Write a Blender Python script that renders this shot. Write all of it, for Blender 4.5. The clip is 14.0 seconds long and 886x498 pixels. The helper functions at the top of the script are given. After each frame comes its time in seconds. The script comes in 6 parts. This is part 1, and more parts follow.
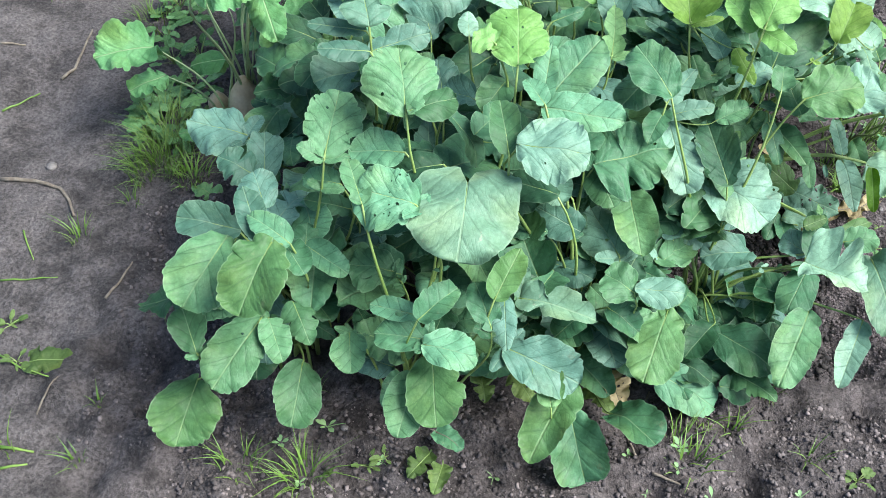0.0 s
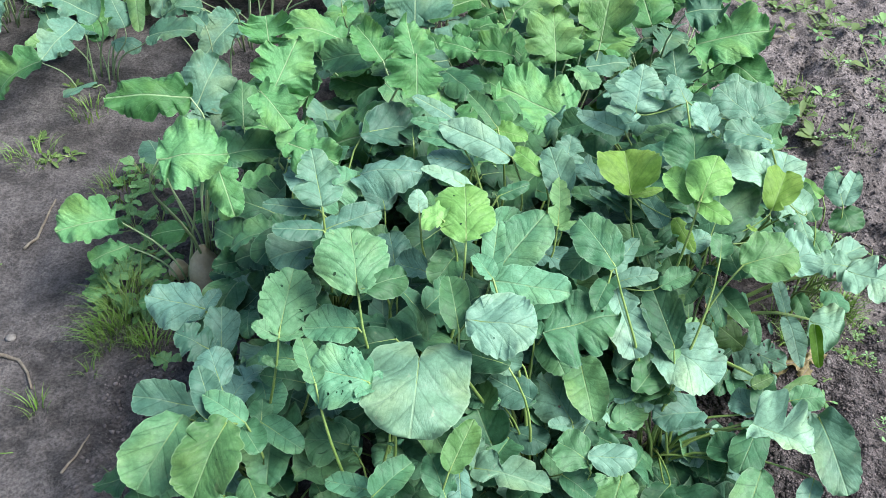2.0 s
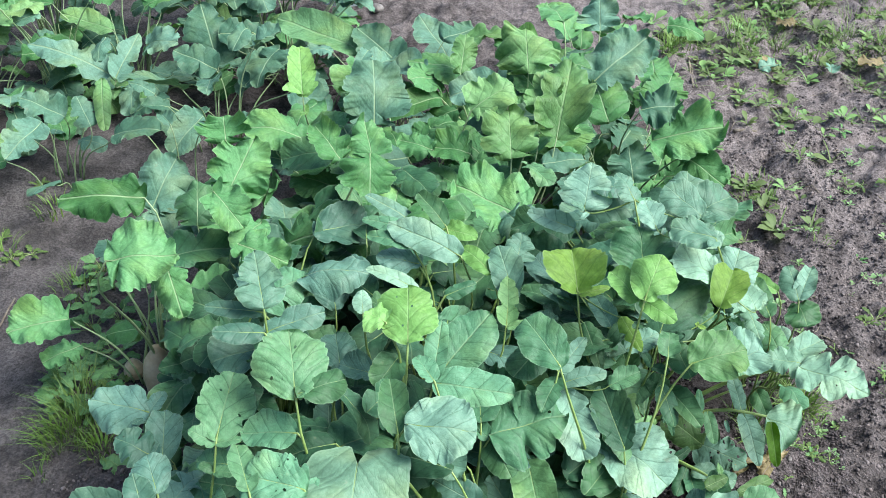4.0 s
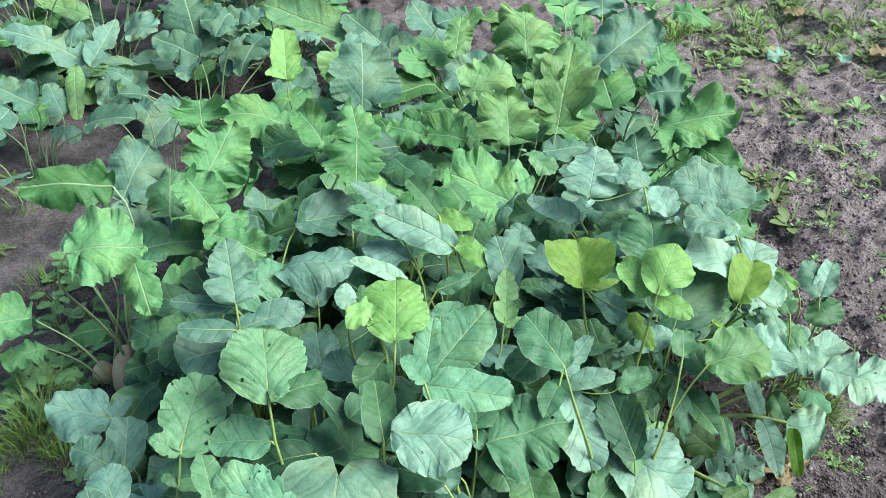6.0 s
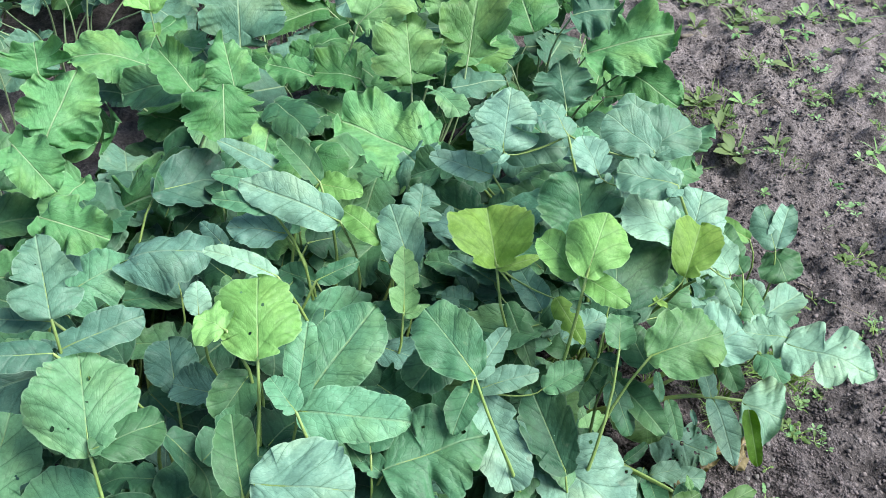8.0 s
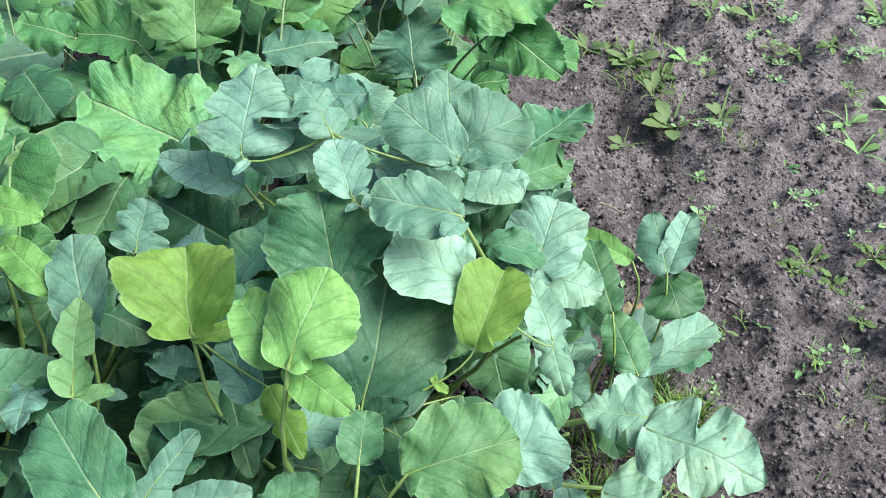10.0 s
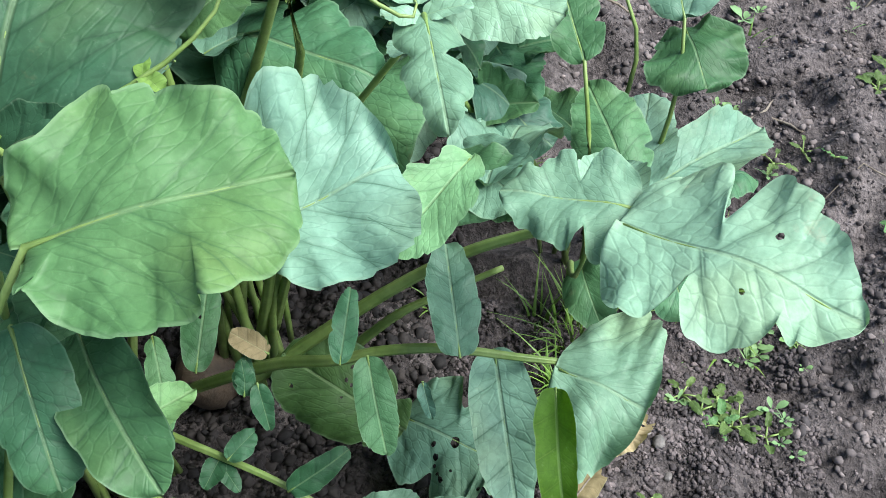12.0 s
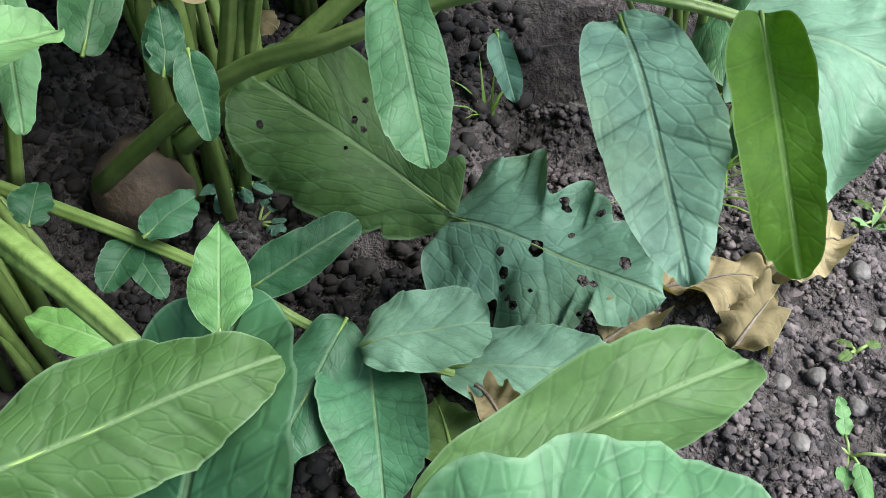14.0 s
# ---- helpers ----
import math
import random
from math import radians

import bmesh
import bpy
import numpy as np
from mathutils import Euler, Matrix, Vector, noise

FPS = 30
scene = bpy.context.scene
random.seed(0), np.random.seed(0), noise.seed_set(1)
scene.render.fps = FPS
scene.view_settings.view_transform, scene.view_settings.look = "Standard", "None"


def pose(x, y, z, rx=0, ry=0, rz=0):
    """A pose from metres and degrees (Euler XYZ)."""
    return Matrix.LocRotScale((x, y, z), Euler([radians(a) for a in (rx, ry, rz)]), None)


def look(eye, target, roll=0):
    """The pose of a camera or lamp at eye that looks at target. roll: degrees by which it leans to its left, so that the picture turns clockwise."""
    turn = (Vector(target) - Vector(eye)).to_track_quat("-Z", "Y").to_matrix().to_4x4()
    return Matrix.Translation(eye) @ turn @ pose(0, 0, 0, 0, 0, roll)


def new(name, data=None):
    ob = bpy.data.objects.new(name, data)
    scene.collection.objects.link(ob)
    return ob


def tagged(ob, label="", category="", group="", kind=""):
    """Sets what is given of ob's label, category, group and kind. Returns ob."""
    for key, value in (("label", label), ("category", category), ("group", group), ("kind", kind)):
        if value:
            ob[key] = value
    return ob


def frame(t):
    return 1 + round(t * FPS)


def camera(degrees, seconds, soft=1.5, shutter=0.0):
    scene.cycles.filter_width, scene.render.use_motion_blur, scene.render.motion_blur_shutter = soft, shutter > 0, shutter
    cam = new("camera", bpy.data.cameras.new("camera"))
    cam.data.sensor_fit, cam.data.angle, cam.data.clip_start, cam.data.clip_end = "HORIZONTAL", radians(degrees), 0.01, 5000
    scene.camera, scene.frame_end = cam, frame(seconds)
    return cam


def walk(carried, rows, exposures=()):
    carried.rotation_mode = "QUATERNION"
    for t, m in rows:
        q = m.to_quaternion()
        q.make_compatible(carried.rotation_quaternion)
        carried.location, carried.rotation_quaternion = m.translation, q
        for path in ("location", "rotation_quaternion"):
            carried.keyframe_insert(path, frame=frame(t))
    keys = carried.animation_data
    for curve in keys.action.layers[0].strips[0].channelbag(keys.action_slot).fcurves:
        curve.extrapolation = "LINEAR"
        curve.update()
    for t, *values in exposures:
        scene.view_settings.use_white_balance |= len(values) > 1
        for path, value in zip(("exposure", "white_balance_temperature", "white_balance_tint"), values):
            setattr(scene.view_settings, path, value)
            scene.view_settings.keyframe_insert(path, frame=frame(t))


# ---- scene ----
cam = camera(46.4, 14.0, soft=0.5)
PATH = [
    (0, (0.118, 0.036, 1.398), (0.087, 1.341, -0.117), 1.7),
    (0.5, (0.112, 0.035, 1.419), (0.095, 1.394, -0.049), 1.8),
    (1, (0.117, 0.048, 1.437), (0.105, 1.434, -0.006), 1.8),
    (1.5, (0.121, 0.054, 1.446), (0.123, 1.482, 0.046), 1.9),
    (2, (0.14, 0.053, 1.463), (0.159, 1.542, 0.128), 1.9),
    (2.5, (0.156, 0.052, 1.477), (0.18, 1.572, 0.178), 1.8),
    (3, (0.171, 0.054, 1.486), (0.196, 1.606, 0.225), 1.7),
    (3.5, (0.19, 0.062, 1.489), (0.216, 1.639, 0.26), 1.7),
    (4, (0.214, 0.072, 1.477), (0.24, 1.667, 0.271), 1.6),
    (4.2, (0.225, 0.072, 1.475), (0.248, 1.672, 0.275), 1.5),
    (6.3, (0.222, 0.228, 1.36), (0.257, 1.83, 0.164), 1.7),
    (6.5, (0.223, 0.272, 1.355), (0.263, 1.866, 0.148), 1.6),
    (7, (0.214, 0.356, 1.326), (0.329, 1.88, 0.036), 2.4),
    (7.5, (0.223, 0.388, 1.295), (0.357, 1.895, -0.013), 2.2),
    (8, (0.299, 0.442, 1.266), (0.442, 1.929, -0.063), 1.9),
    (8.5, (0.412, 0.536, 1.223), (0.551, 2.007, -0.125), 1.4),
    (8.7, (0.462, 0.571, 1.208), (0.594, 2.04, -0.142), 1.2),
    (10.8, (0.69, 0.878, 0.982), (0.73, 2.256, -0.466), -0.5),
    (11, (0.721, 0.898, 0.948), (0.756, 2.28, -0.498), -0.9),
    (11.5, (0.764, 0.937, 0.797), (0.772, 2.31, -0.657), -1.3),
    (12, (0.748, 0.984, 0.651), (0.737, 2.335, -0.824), -1.4),
    (12.5, (0.74, 1.05, 0.526), (0.73, 2.416, -0.935), -1.5),
    (13, (0.733, 1.056, 0.401), (0.755, 2.474, -1.008), -1.4),
    (13.5, (0.727, 1.05, 0.353), (0.728, 2.49, -1.034), -1.7),
    (14, (0.72, 1.053, 0.334), (0.683, 2.516, -1.029), -2.4),
]
walk(cam, [(t, look(eye, target, roll)) for t, eye, target, roll in PATH],
     exposures=[(0, 1.76), (1.5, 1.70), (3, 1.58), (8, 1.58), (11, 1.60), (12.5, 1.50), (14, 1.66)])

# ---- light ----
world = bpy.data.worlds.new("open_sky")
scene.world = world
world.use_nodes = True
wn = world.node_tree.nodes
sky = wn.new("ShaderNodeTexSky")
sky.sky_type = "NISHITA"
sky.sun_disc = False
sky.sun_elevation, sky.sun_rotation = radians(52), radians(104)
sky.air_density, sky.dust_density = 1.0, 1.5
world.node_tree.links.new(sky.outputs[0], wn["Background"].inputs[0])
wn["Background"].inputs[1].default_value = 0.085
sun = new("sun", bpy.data.lights.new("sun", "SUN"))
sun.data.energy, sun.data.angle, sun.data.color = 2.8, radians(40), (0.97, 0.99, 1.0)
sun.matrix_world = look((3.6, 0.6, 4.3), (0.3, 1.4, 0.0))


# ---- materials ----
def nodes_of(name):
    m = bpy.data.materials.new(name)
    m.use_nodes = True
    t = m.node_tree
    return m, t.nodes, t.links, t.nodes["Principled BSDF"]


def math_node(n, l, op, a, b=None, c=None):
    k = n.new("ShaderNodeMath")
    k.operation = op
    for i, v in enumerate((a, b, c)):
        if v is None:
            continue
        if hasattr(v, "is_linked"):
            l.new(v, k.inputs[i])
        else:
            k.inputs[i].default_value = v
    return k.outputs[0]


def mix_node(n, l, fac, a, b, how="MIX"):
    k = n.new("ShaderNodeMix")
    k.data_type, k.blend_type = "RGBA", how
    for s, v in ((k.inputs[0], fac), (k.inputs[6], a), (k.inputs[7], b)):
        if hasattr(v, "is_linked"):
            l.new(v, s)
        elif isinstance(v, tuple):
            s.default_value = (*v, 1) if len(v) == 3 else v
        else:
            s.default_value = v
    return k.outputs[2]


def ramp_node(n, l, fac, lo, hi):
    k = n.new("ShaderNodeMapRange")
    k.interpolation_type = "SMOOTHSTEP"
    l.new(fac, k.inputs[0])
    k.inputs[1].default_value, k.inputs[2].default_value = lo, hi
    return k.outputs[0]


def noise_node(n, l, where, scale, detail=3.0, rough=0.55):
    k = n.new("ShaderNodeTexNoise")
    k.inputs["Scale"].default_value, k.inputs["Detail"].default_value, k.inputs["Roughness"].default_value = scale, detail, rough
    if where is not None:
        l.new(where, k.inputs["Vector"])
    return k.outputs[0]


def leaf_material(name, base, other, vein, vein_amount, rough, through_light, pucker, blemish=(0.27, 0.22, 0.12), blemish_amount=0.15, tint=0.5, ribs=0.38):
    """Leaf skin: midrib, branching side veins and a fine net sunk into it, yellower patches, dust and blemishes."""
    m, n, l, p = nodes_of(name)
    skin = n.new("ShaderNodeUVMap")
    skin.uv_map = "leaf"
    uv = skin.outputs[0]
    obj = n.new("ShaderNodeTexCoord").outputs["Object"]
    info = n.new("ShaderNodeObjectInfo").outputs["Random"]
    sep = n.new("ShaderNodeSeparateXYZ")
    l.new(uv, sep.inputs[0])
    across = math_node(n, l, "ABSOLUTE", sep.outputs[0])
    hand = math_node(n, l, "MULTIPLY_ADD", math_node(n, l, "GREATER_THAN", sep.outputs[0], 0.0), 7.3, math_node(n, l, "MULTIPLY", info, 40.0))
    slow, quick = noise_node(n, l, obj, 13.0, 1.5), noise_node(n, l, obj, 70.0, 2.0)
    along = math_node(n, l, "MULTIPLY_ADD", across, -0.62, sep.outputs[1])
    along = math_node(n, l, "MULTIPLY_ADD", math_node(n, l, "MULTIPLY", across, across), 0.45, along)
    along = math_node(n, l, "MULTIPLY_ADD", slow, 0.10, along)
    along = math_node(n, l, "MULTIPLY_ADD", quick, 0.025, along)
    rib = math_node(n, l, "SUBTRACT", 1.0, ramp_node(n, l, across, 0.004, 0.016))
    nets = []
    # side veins that leave the midrib in pairs, each forking once before the edge
    taper = math_node(n, l, "MULTIPLY_ADD", across, -0.010, 0.0082)
    near = math_node(n, l, "ABSOLUTE", math_node(n, l, "SUBTRACT", math_node(n, l, "FRACT", math_node(n, l, "MULTIPLY_ADD", along, 4.4, hand)), 0.5))
    side = math_node(n, l, "DIVIDE", near, 4.4)
    fork_at = math_node(n, l, "MULTIPLY_ADD", across, 0.38, along)
    near = math_node(n, l, "ABSOLUTE", math_node(n, l, "SUBTRACT", math_node(n, l, "FRACT", math_node(n, l, "MULTIPLY_ADD", fork_at, 6.1, hand)), 0.5))
    fork = math_node(n, l, "ADD", math_node(n, l, "DIVIDE", near, 6.1), math_node(n, l, "MULTIPLY", math_node(n, l, "SUBTRACT", 1.0, ramp_node(n, l, across, 0.14, 0.22)), 0.1))
    dist = math_node(n, l, "MINIMUM", side, math_node(n, l, "MULTIPLY", fork, 1.25))
    line = math_node(n, l, "SUBTRACT", 1.0, math_node(n, l, "MINIMUM", math_node(n, l, "DIVIDE", dist, math_node(n, l, "MAXIMUM", taper, 0.003)), 1.0))
    fade = ramp_node(n, l, noise_node(n, l, obj, 20.0, 2.0), 0.28, 0.62)
    nets.append((dist, math_node(n, l, "MULTIPLY", line, fade)))
    at = n.new("ShaderNodeCombineXYZ")
    l.new(math_node(n, l, "MULTIPLY_ADD", along, 16.0, hand), at.inputs[0])
    l.new(math_node(n, l, "MULTIPLY_ADD", quick, 0.5, math_node(n, l, "MULTIPLY", across, 15.0)), at.inputs[1])
    vor = n.new("ShaderNodeTexVoronoi")
    vor.feature, vor.voronoi_dimensions = "DISTANCE_TO_EDGE", "2D"
    vor.inputs["Scale"].default_value = 1.0
    l.new(at.outputs[0], vor.inputs["Vector"])
    fine = math_node(n, l, "SUBTRACT", 1.0, ramp_node(n, l, vor.outputs[0], 0.0, 0.07))
    nets.append((vor.outputs[0], math_node(n, l, "MULTIPLY", fine, ramp_node(n, l, noise_node(n, l, obj, 60.0, 2.0), 0.30, 0.62))))
    span = n.new("ShaderNodeUVMap")
    span.uv_map = "span"
    wide = n.new("ShaderNodeSeparateXYZ")
    l.new(span.outputs[0], wide.inputs[0])
    crinkle = n.new("ShaderNodeTexVoronoi")
    crinkle.feature = "SMOOTH_F1"
    crinkle.inputs["Scale"].default_value = 150.0
    l.new(obj, crinkle.inputs["Vector"])
    patch = ramp_node(n, l, math_node(n, l, "MULTIPLY_ADD", info, 0.35, noise_node(n, l, obj, 8.0, 4.0, 0.6)), 0.30, 1.05)
    col = mix_node(n, l, patch, base, other)
    col = mix_node(n, l, 1.0, col, mix_node(n, l, info, (0.74, 0.76, 0.72), (1.20, 1.18, 1.18)), "MULTIPLY")
    warm = ramp_node(n, l, math_node(n, l, "MULTIPLY_ADD", noise_node(n, l, obj, 11.0, 3.0), 0.9, math_node(n, l, "MULTIPLY", slow, 0.4)), 0.56, 0.95)
    col = mix_node(n, l, math_node(n, l, "MULTIPLY", warm, tint), col, mix_node(n, l, 1.0, col, (1.75, 1.14, 0.55), "MULTIPLY"))
    deep = mix_node(n, l, 0.5, base, (0.012, 0.032, 0.014))
    fleck = ramp_node(n, l, noise_node(n, l, obj, 130.0, 4.0, 0.7), 0.36, 0.66)
    col = mix_node(n, l, 1.0, col, mix_node(n, l, fleck, (0.86, 0.87, 0.86), (1.10, 1.10, 1.10)), "MULTIPLY")
    pillow = ramp_node(n, l, nets[0][0], 0.0, 0.026)
    col = mix_node(n, l, 1.0, col, mix_node(n, l, pillow, (0.86, 0.87, 0.86), (1.05, 1.04, 1.05)), "MULTIPLY")
    col = mix_node(n, l, math_node(n, l, "MULTIPLY", nets[1][1], 0.28), col, deep)
    col = mix_node(n, l, math_node(n, l, "MULTIPLY", nets[0][1], vein_amount), col, vein)
    col = mix_node(n, l, math_node(n, l, "MULTIPLY", rib, ribs), col, mix_node(n, l, 0.5, other, (0.32, 0.42, 0.22)))
    dust = ramp_node(n, l, noise_node(n, l, obj, 260.0, 3.0, 0.7), 0.60, 0.76)
    col = mix_node(n, l, math_node(n, l, "MULTIPLY", dust, 0.10), col, (0.30, 0.32, 0.26))
    spots = ramp_node(n, l, noise_node(n, l, obj, 34.0, 5.0, 0.7), 0.62, 0.72)
    col = mix_node(n, l, math_node(n, l, "MULTIPLY", spots, blemish_amount), col, blemish)
    # Paler leaf margin, with light caught by the edge painted in as well.
    lit_margin = ramp_node(n, l, wide.outputs[1], 0.945, 0.985)
    col = mix_node(n, l, math_node(n, l, "MULTIPLY", lit_margin, 0.28), col, mix_node(n, l, 0.5, other, (0.34, 0.46, 0.30)))
    l.new(col, p.inputs["Base Color"])
    l.new(math_node(n, l, "MULTIPLY_ADD", noise_node(n, l, obj, 45.0, 4.0), 0.26, rough - 0.12), p.inputs["Roughness"])
    p.inputs["Specular IOR Level"].default_value = 0.21
    h = math_node(n, l, "MULTIPLY", ramp_node(n, l, nets[0][0], 0.0, 0.040), 0.36)
    h = math_node(n, l, "MULTIPLY_ADD", ramp_node(n, l, nets[1][0], 0.0, 0.16), 0.12, h)
    h = math_node(n, l, "MULTIPLY_ADD", rib, -0.5, h)
    h = math_node(n, l, "MULTIPLY_ADD", crinkle.outputs[0], -0.12, h)
    h = math_node(n, l, "MULTIPLY_ADD", noise_node(n, l, obj, 50.0, 4.0), 0.75, h)
    bump = n.new("ShaderNodeBump")
    bump.inputs["Strength"].default_value, bump.inputs["Distance"].default_value = pucker, 0.0015
    l.new(math_node(n, l, "MULTIPLY", wide.outputs[0], 0.014), bump.inputs["Distance"])
    l.new(h, bump.inputs["Height"])
    l.new(bump.outputs[0], p.inputs["Normal"])
    tr = n.new("ShaderNodeBsdfTranslucent")
    l.new(mix_node(n, l, 1.0, col, (1.25, 1.35, 0.45), "MULTIPLY"), tr.inputs[0])
    mx = n.new("ShaderNodeMixShader")
    mx.inputs[0].default_value = through_light
    l.new(p.outputs[0], mx.inputs[1])
    l.new(tr.outputs[0], mx.inputs[2])
    l.new(mx.outputs[0], n["Material Output"].inputs[0])
    return m


def plain_material(name, a, b, scale, rough, relief, fine=6.0, loose=False):
    m, n, l, p = nodes_of(name)
    obj = n.new("ShaderNodeTexCoord").outputs["Object"]
    info = n.new("ShaderNodeObjectInfo").outputs["Random"]
    f = noise_node(n, l, obj, scale, 5.0, 0.6)
    g = noise_node(n, l, obj, scale * fine, 3.0)
    col = mix_node(n, l, ramp_node(n, l, f, 0.35, 0.65), a, b)
    col = mix_node(n, l, 1.0, col, mix_node(n, l, g, (0.7, 0.7, 0.7), (1.25, 1.25, 1.25)), "MULTIPLY")
    col = mix_node(n, l, 1.0, col, mix_node(n, l, info, (0.85, 0.85, 0.85), (1.15, 1.15, 1.15)), "MULTIPLY")
    if loose:
        col = mix_node(n, l, 1.0, col, mix_node(n, l, n.new("ShaderNodeNewGeometry").outputs["Random Per Island"], (0.45, 0.45, 0.46), (1.45, 1.40, 1.36)), "MULTIPLY")
    l.new(col, p.inputs["Base Color"])
    p.inputs["Roughness"].default_value = rough
    bump = n.new("ShaderNodeBump")
    bump.inputs["Strength"].default_value, bump.inputs["Distance"].default_value = relief, 0.004
    l.new(math_node(n, l, "ADD", f, math_node(n, l, "MULTIPLY", g, 0.5)), bump.inputs["Height"])
    l.new(bump.outputs[0], p.inputs["Normal"])
    return m


def soil_material():
    """Dark crumbly bed soil that passes into a trodden, greyer path on its left side."""
    m, n, l, p = nodes_of("garden_soil")
    obj = n.new("ShaderNodeTexCoord").outputs["Object"]
    sep = n.new("ShaderNodeSeparateXYZ")
    l.new(obj, sep.inputs[0])
    big = noise_node(n, l, obj, 3.0, 4.0)
    mid = noise_node(n, l, obj, 22.0, 5.0, 0.65)
    fine = noise_node(n, l, obj, 160.0, 4.0, 0.7)
    edge = math_node(n, l, "ADD", sep.outputs[0], math_node(n, l, "MULTIPLY_ADD", big, 0.45, math_node(n, l, "MULTIPLY", noise_node(n, l, obj, 0.7, 3.0), 0.7)))
    path = math_node(n, l, "SUBTRACT", 1.0, ramp_node(n, l, edge, 0.02, 0.36))
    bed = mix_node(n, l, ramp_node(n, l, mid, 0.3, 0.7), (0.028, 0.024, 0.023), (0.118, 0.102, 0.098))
    worn = noise_node(n, l, obj, 8.0, 5.0, 0.6)
    trod = mix_node(n, l, ramp_node(n, l, math_node(n, l, "MULTIPLY_ADD", mid, 0.5, math_node(n, l, "MULTIPLY", worn, 0.6)), 0.42, 0.68), (0.048, 0.043, 0.041), (0.124, 0.111, 0.106))
    # Bed soil grows paler towards the far right, with a noisy border.
    lie = math_node(n, l, "MULTIPLY_ADD", sep.outputs[1], 0.5, sep.outputs[0])
    lie = math_node(n, l, "MULTIPLY_ADD", big, 0.9, lie)
    dry = ramp_node(n, l, math_node(n, l, "MULTIPLY_ADD", noise_node(n, l, obj, 1.1, 3.0), 0.8, lie), 2.2, 3.6)
    bed = mix_node(n, l, dry, bed, mix_node(n, l, ramp_node(n, l, mid, 0.3, 0.7), (0.090, 0.077, 0.073), (0.236, 0.204, 0.196)))
    col = mix_node(n, l, path, bed, trod)
    col = mix_node(n, l, 1.0, col, mix_node(n, l, ramp_node(n, l, fine, 0.3, 0.7), (0.55, 0.55, 0.55), (1.5, 1.5, 1.5)), "MULTIPLY")
    col = mix_node(n, l, 1.0, col, mix_node(n, l, big, (0.75, 0.75, 0.75), (1.25, 1.24, 1.22)), "MULTIPLY")
    l.new(col, p.inputs["Base Color"])
    p.inputs["Roughness"].default_value = 0.85
    p.inputs["Specular IOR Level"].default_value = 0.25
    bump = n.new("ShaderNodeBump")
    bump.inputs["Strength"].default_value, bump.inputs["Distance"].default_value = 1.0, 0.014
    l.new(math_node(n, l, "ADD", mid, math_node(n, l, "MULTIPLY", fine, 0.6)), bump.inputs["Height"])
    l.new(bump.outputs[0], p.inputs["Normal"])
    return m


RADISH = leaf_material("radish_leaf", (0.052, 0.153, 0.071), (0.098, 0.236, 0.135), (0.018, 0.066, 0.032), 0.70, 0.50, 0.07, 0.85)
GREY = leaf_material("bluish_leaf", (0.062, 0.153, 0.105), (0.115, 0.226, 0.173), (0.022, 0.070, 0.044), 0.72, 0.46, 0.08, 0.9, tint=0.3)
PALE = leaf_material("pale_leaf", (0.100, 0.216, 0.143), (0.162, 0.288, 0.211), (0.034, 0.098, 0.056), 0.70, 0.48, 0.10, 0.8, (0.300, 0.300, 0.200), 0.25, 0.35)
DUSTY = leaf_material("dusty_leaf", (0.143, 0.276, 0.180), (0.206, 0.348, 0.238), (0.070, 0.140, 0.090), 0.65, 0.50, 0.10, 0.7, (0.360, 0.335, 0.240), 0.40, 0.35)
# Dark leaf; on lower fill leaves its colour also carries the shade there.
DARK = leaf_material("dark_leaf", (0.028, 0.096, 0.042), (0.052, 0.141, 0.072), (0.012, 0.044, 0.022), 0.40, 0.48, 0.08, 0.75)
# Leaf green with the shade beneath other leaves mixed into the colour.
SHADED = leaf_material("shaded_green_leaf", (0.022, 0.073, 0.036), (0.040, 0.106, 0.057), (0.010, 0.036, 0.018), 0.40, 0.56, 0.08, 0.75)
LIME = leaf_material("lime_leaf", (0.084, 0.200, 0.063), (0.134, 0.262, 0.109), (0.045, 0.120, 0.034), 0.50, 0.52, 0.10, 0.8, tint=0.4)
LIGHT = leaf_material("light_green_leaf", (0.088, 0.210, 0.085), (0.128, 0.263, 0.127), (0.046, 0.124, 0.048), 0.45, 0.50, 0.10, 0.8, tint=0.5)
NEW = leaf_material("young_yellow_green_leaf", (0.112, 0.262, 0.060), (0.158, 0.318, 0.104), (0.080, 0.165, 0.036), 0.45, 0.54, 0.10, 0.7, tint=0.35)
YELLOW = leaf_material("yellow_green_leaf", (0.144, 0.270, 0.045), (0.189, 0.319, 0.087), (0.110, 0.185, 0.028), 0.40, 0.56, 0.28, 0.6, tint=0.25)
TURNIP = leaf_material("turnip_leaf", (0.053, 0.170, 0.052), (0.101, 0.250, 0.106), (0.130, 0.280, 0.130), 0.40, 0.54, 0.10, 1.1, ribs=0.9)
BACK = leaf_material("far_bed_leaf", (0.061, 0.155, 0.094), (0.112, 0.222, 0.163), (0.150, 0.280, 0.170), 0.30, 0.56, 0.10, 0.8, ribs=0.8)
FRESH = leaf_material("green_leaf", (0.050, 0.136, 0.056), (0.090, 0.204, 0.099), (0.018, 0.062, 0.026), 0.65, 0.50, 0.07, 0.75, tint=0.42)
BROAD = leaf_material("broad_green_leaf", (0.070, 0.174, 0.062), (0.112, 0.231, 0.095), (0.034, 0.100, 0.040), 0.50, 0.50, 0.14, 0.75, tint=0.45)
OLIVE = leaf_material("olive_leaf_underside", (0.086, 0.200, 0.019), (0.120, 0.256, 0.029), (0.160, 0.270, 0.047), 0.3, 0.65, 0.40, 0.5, tint=0.2)
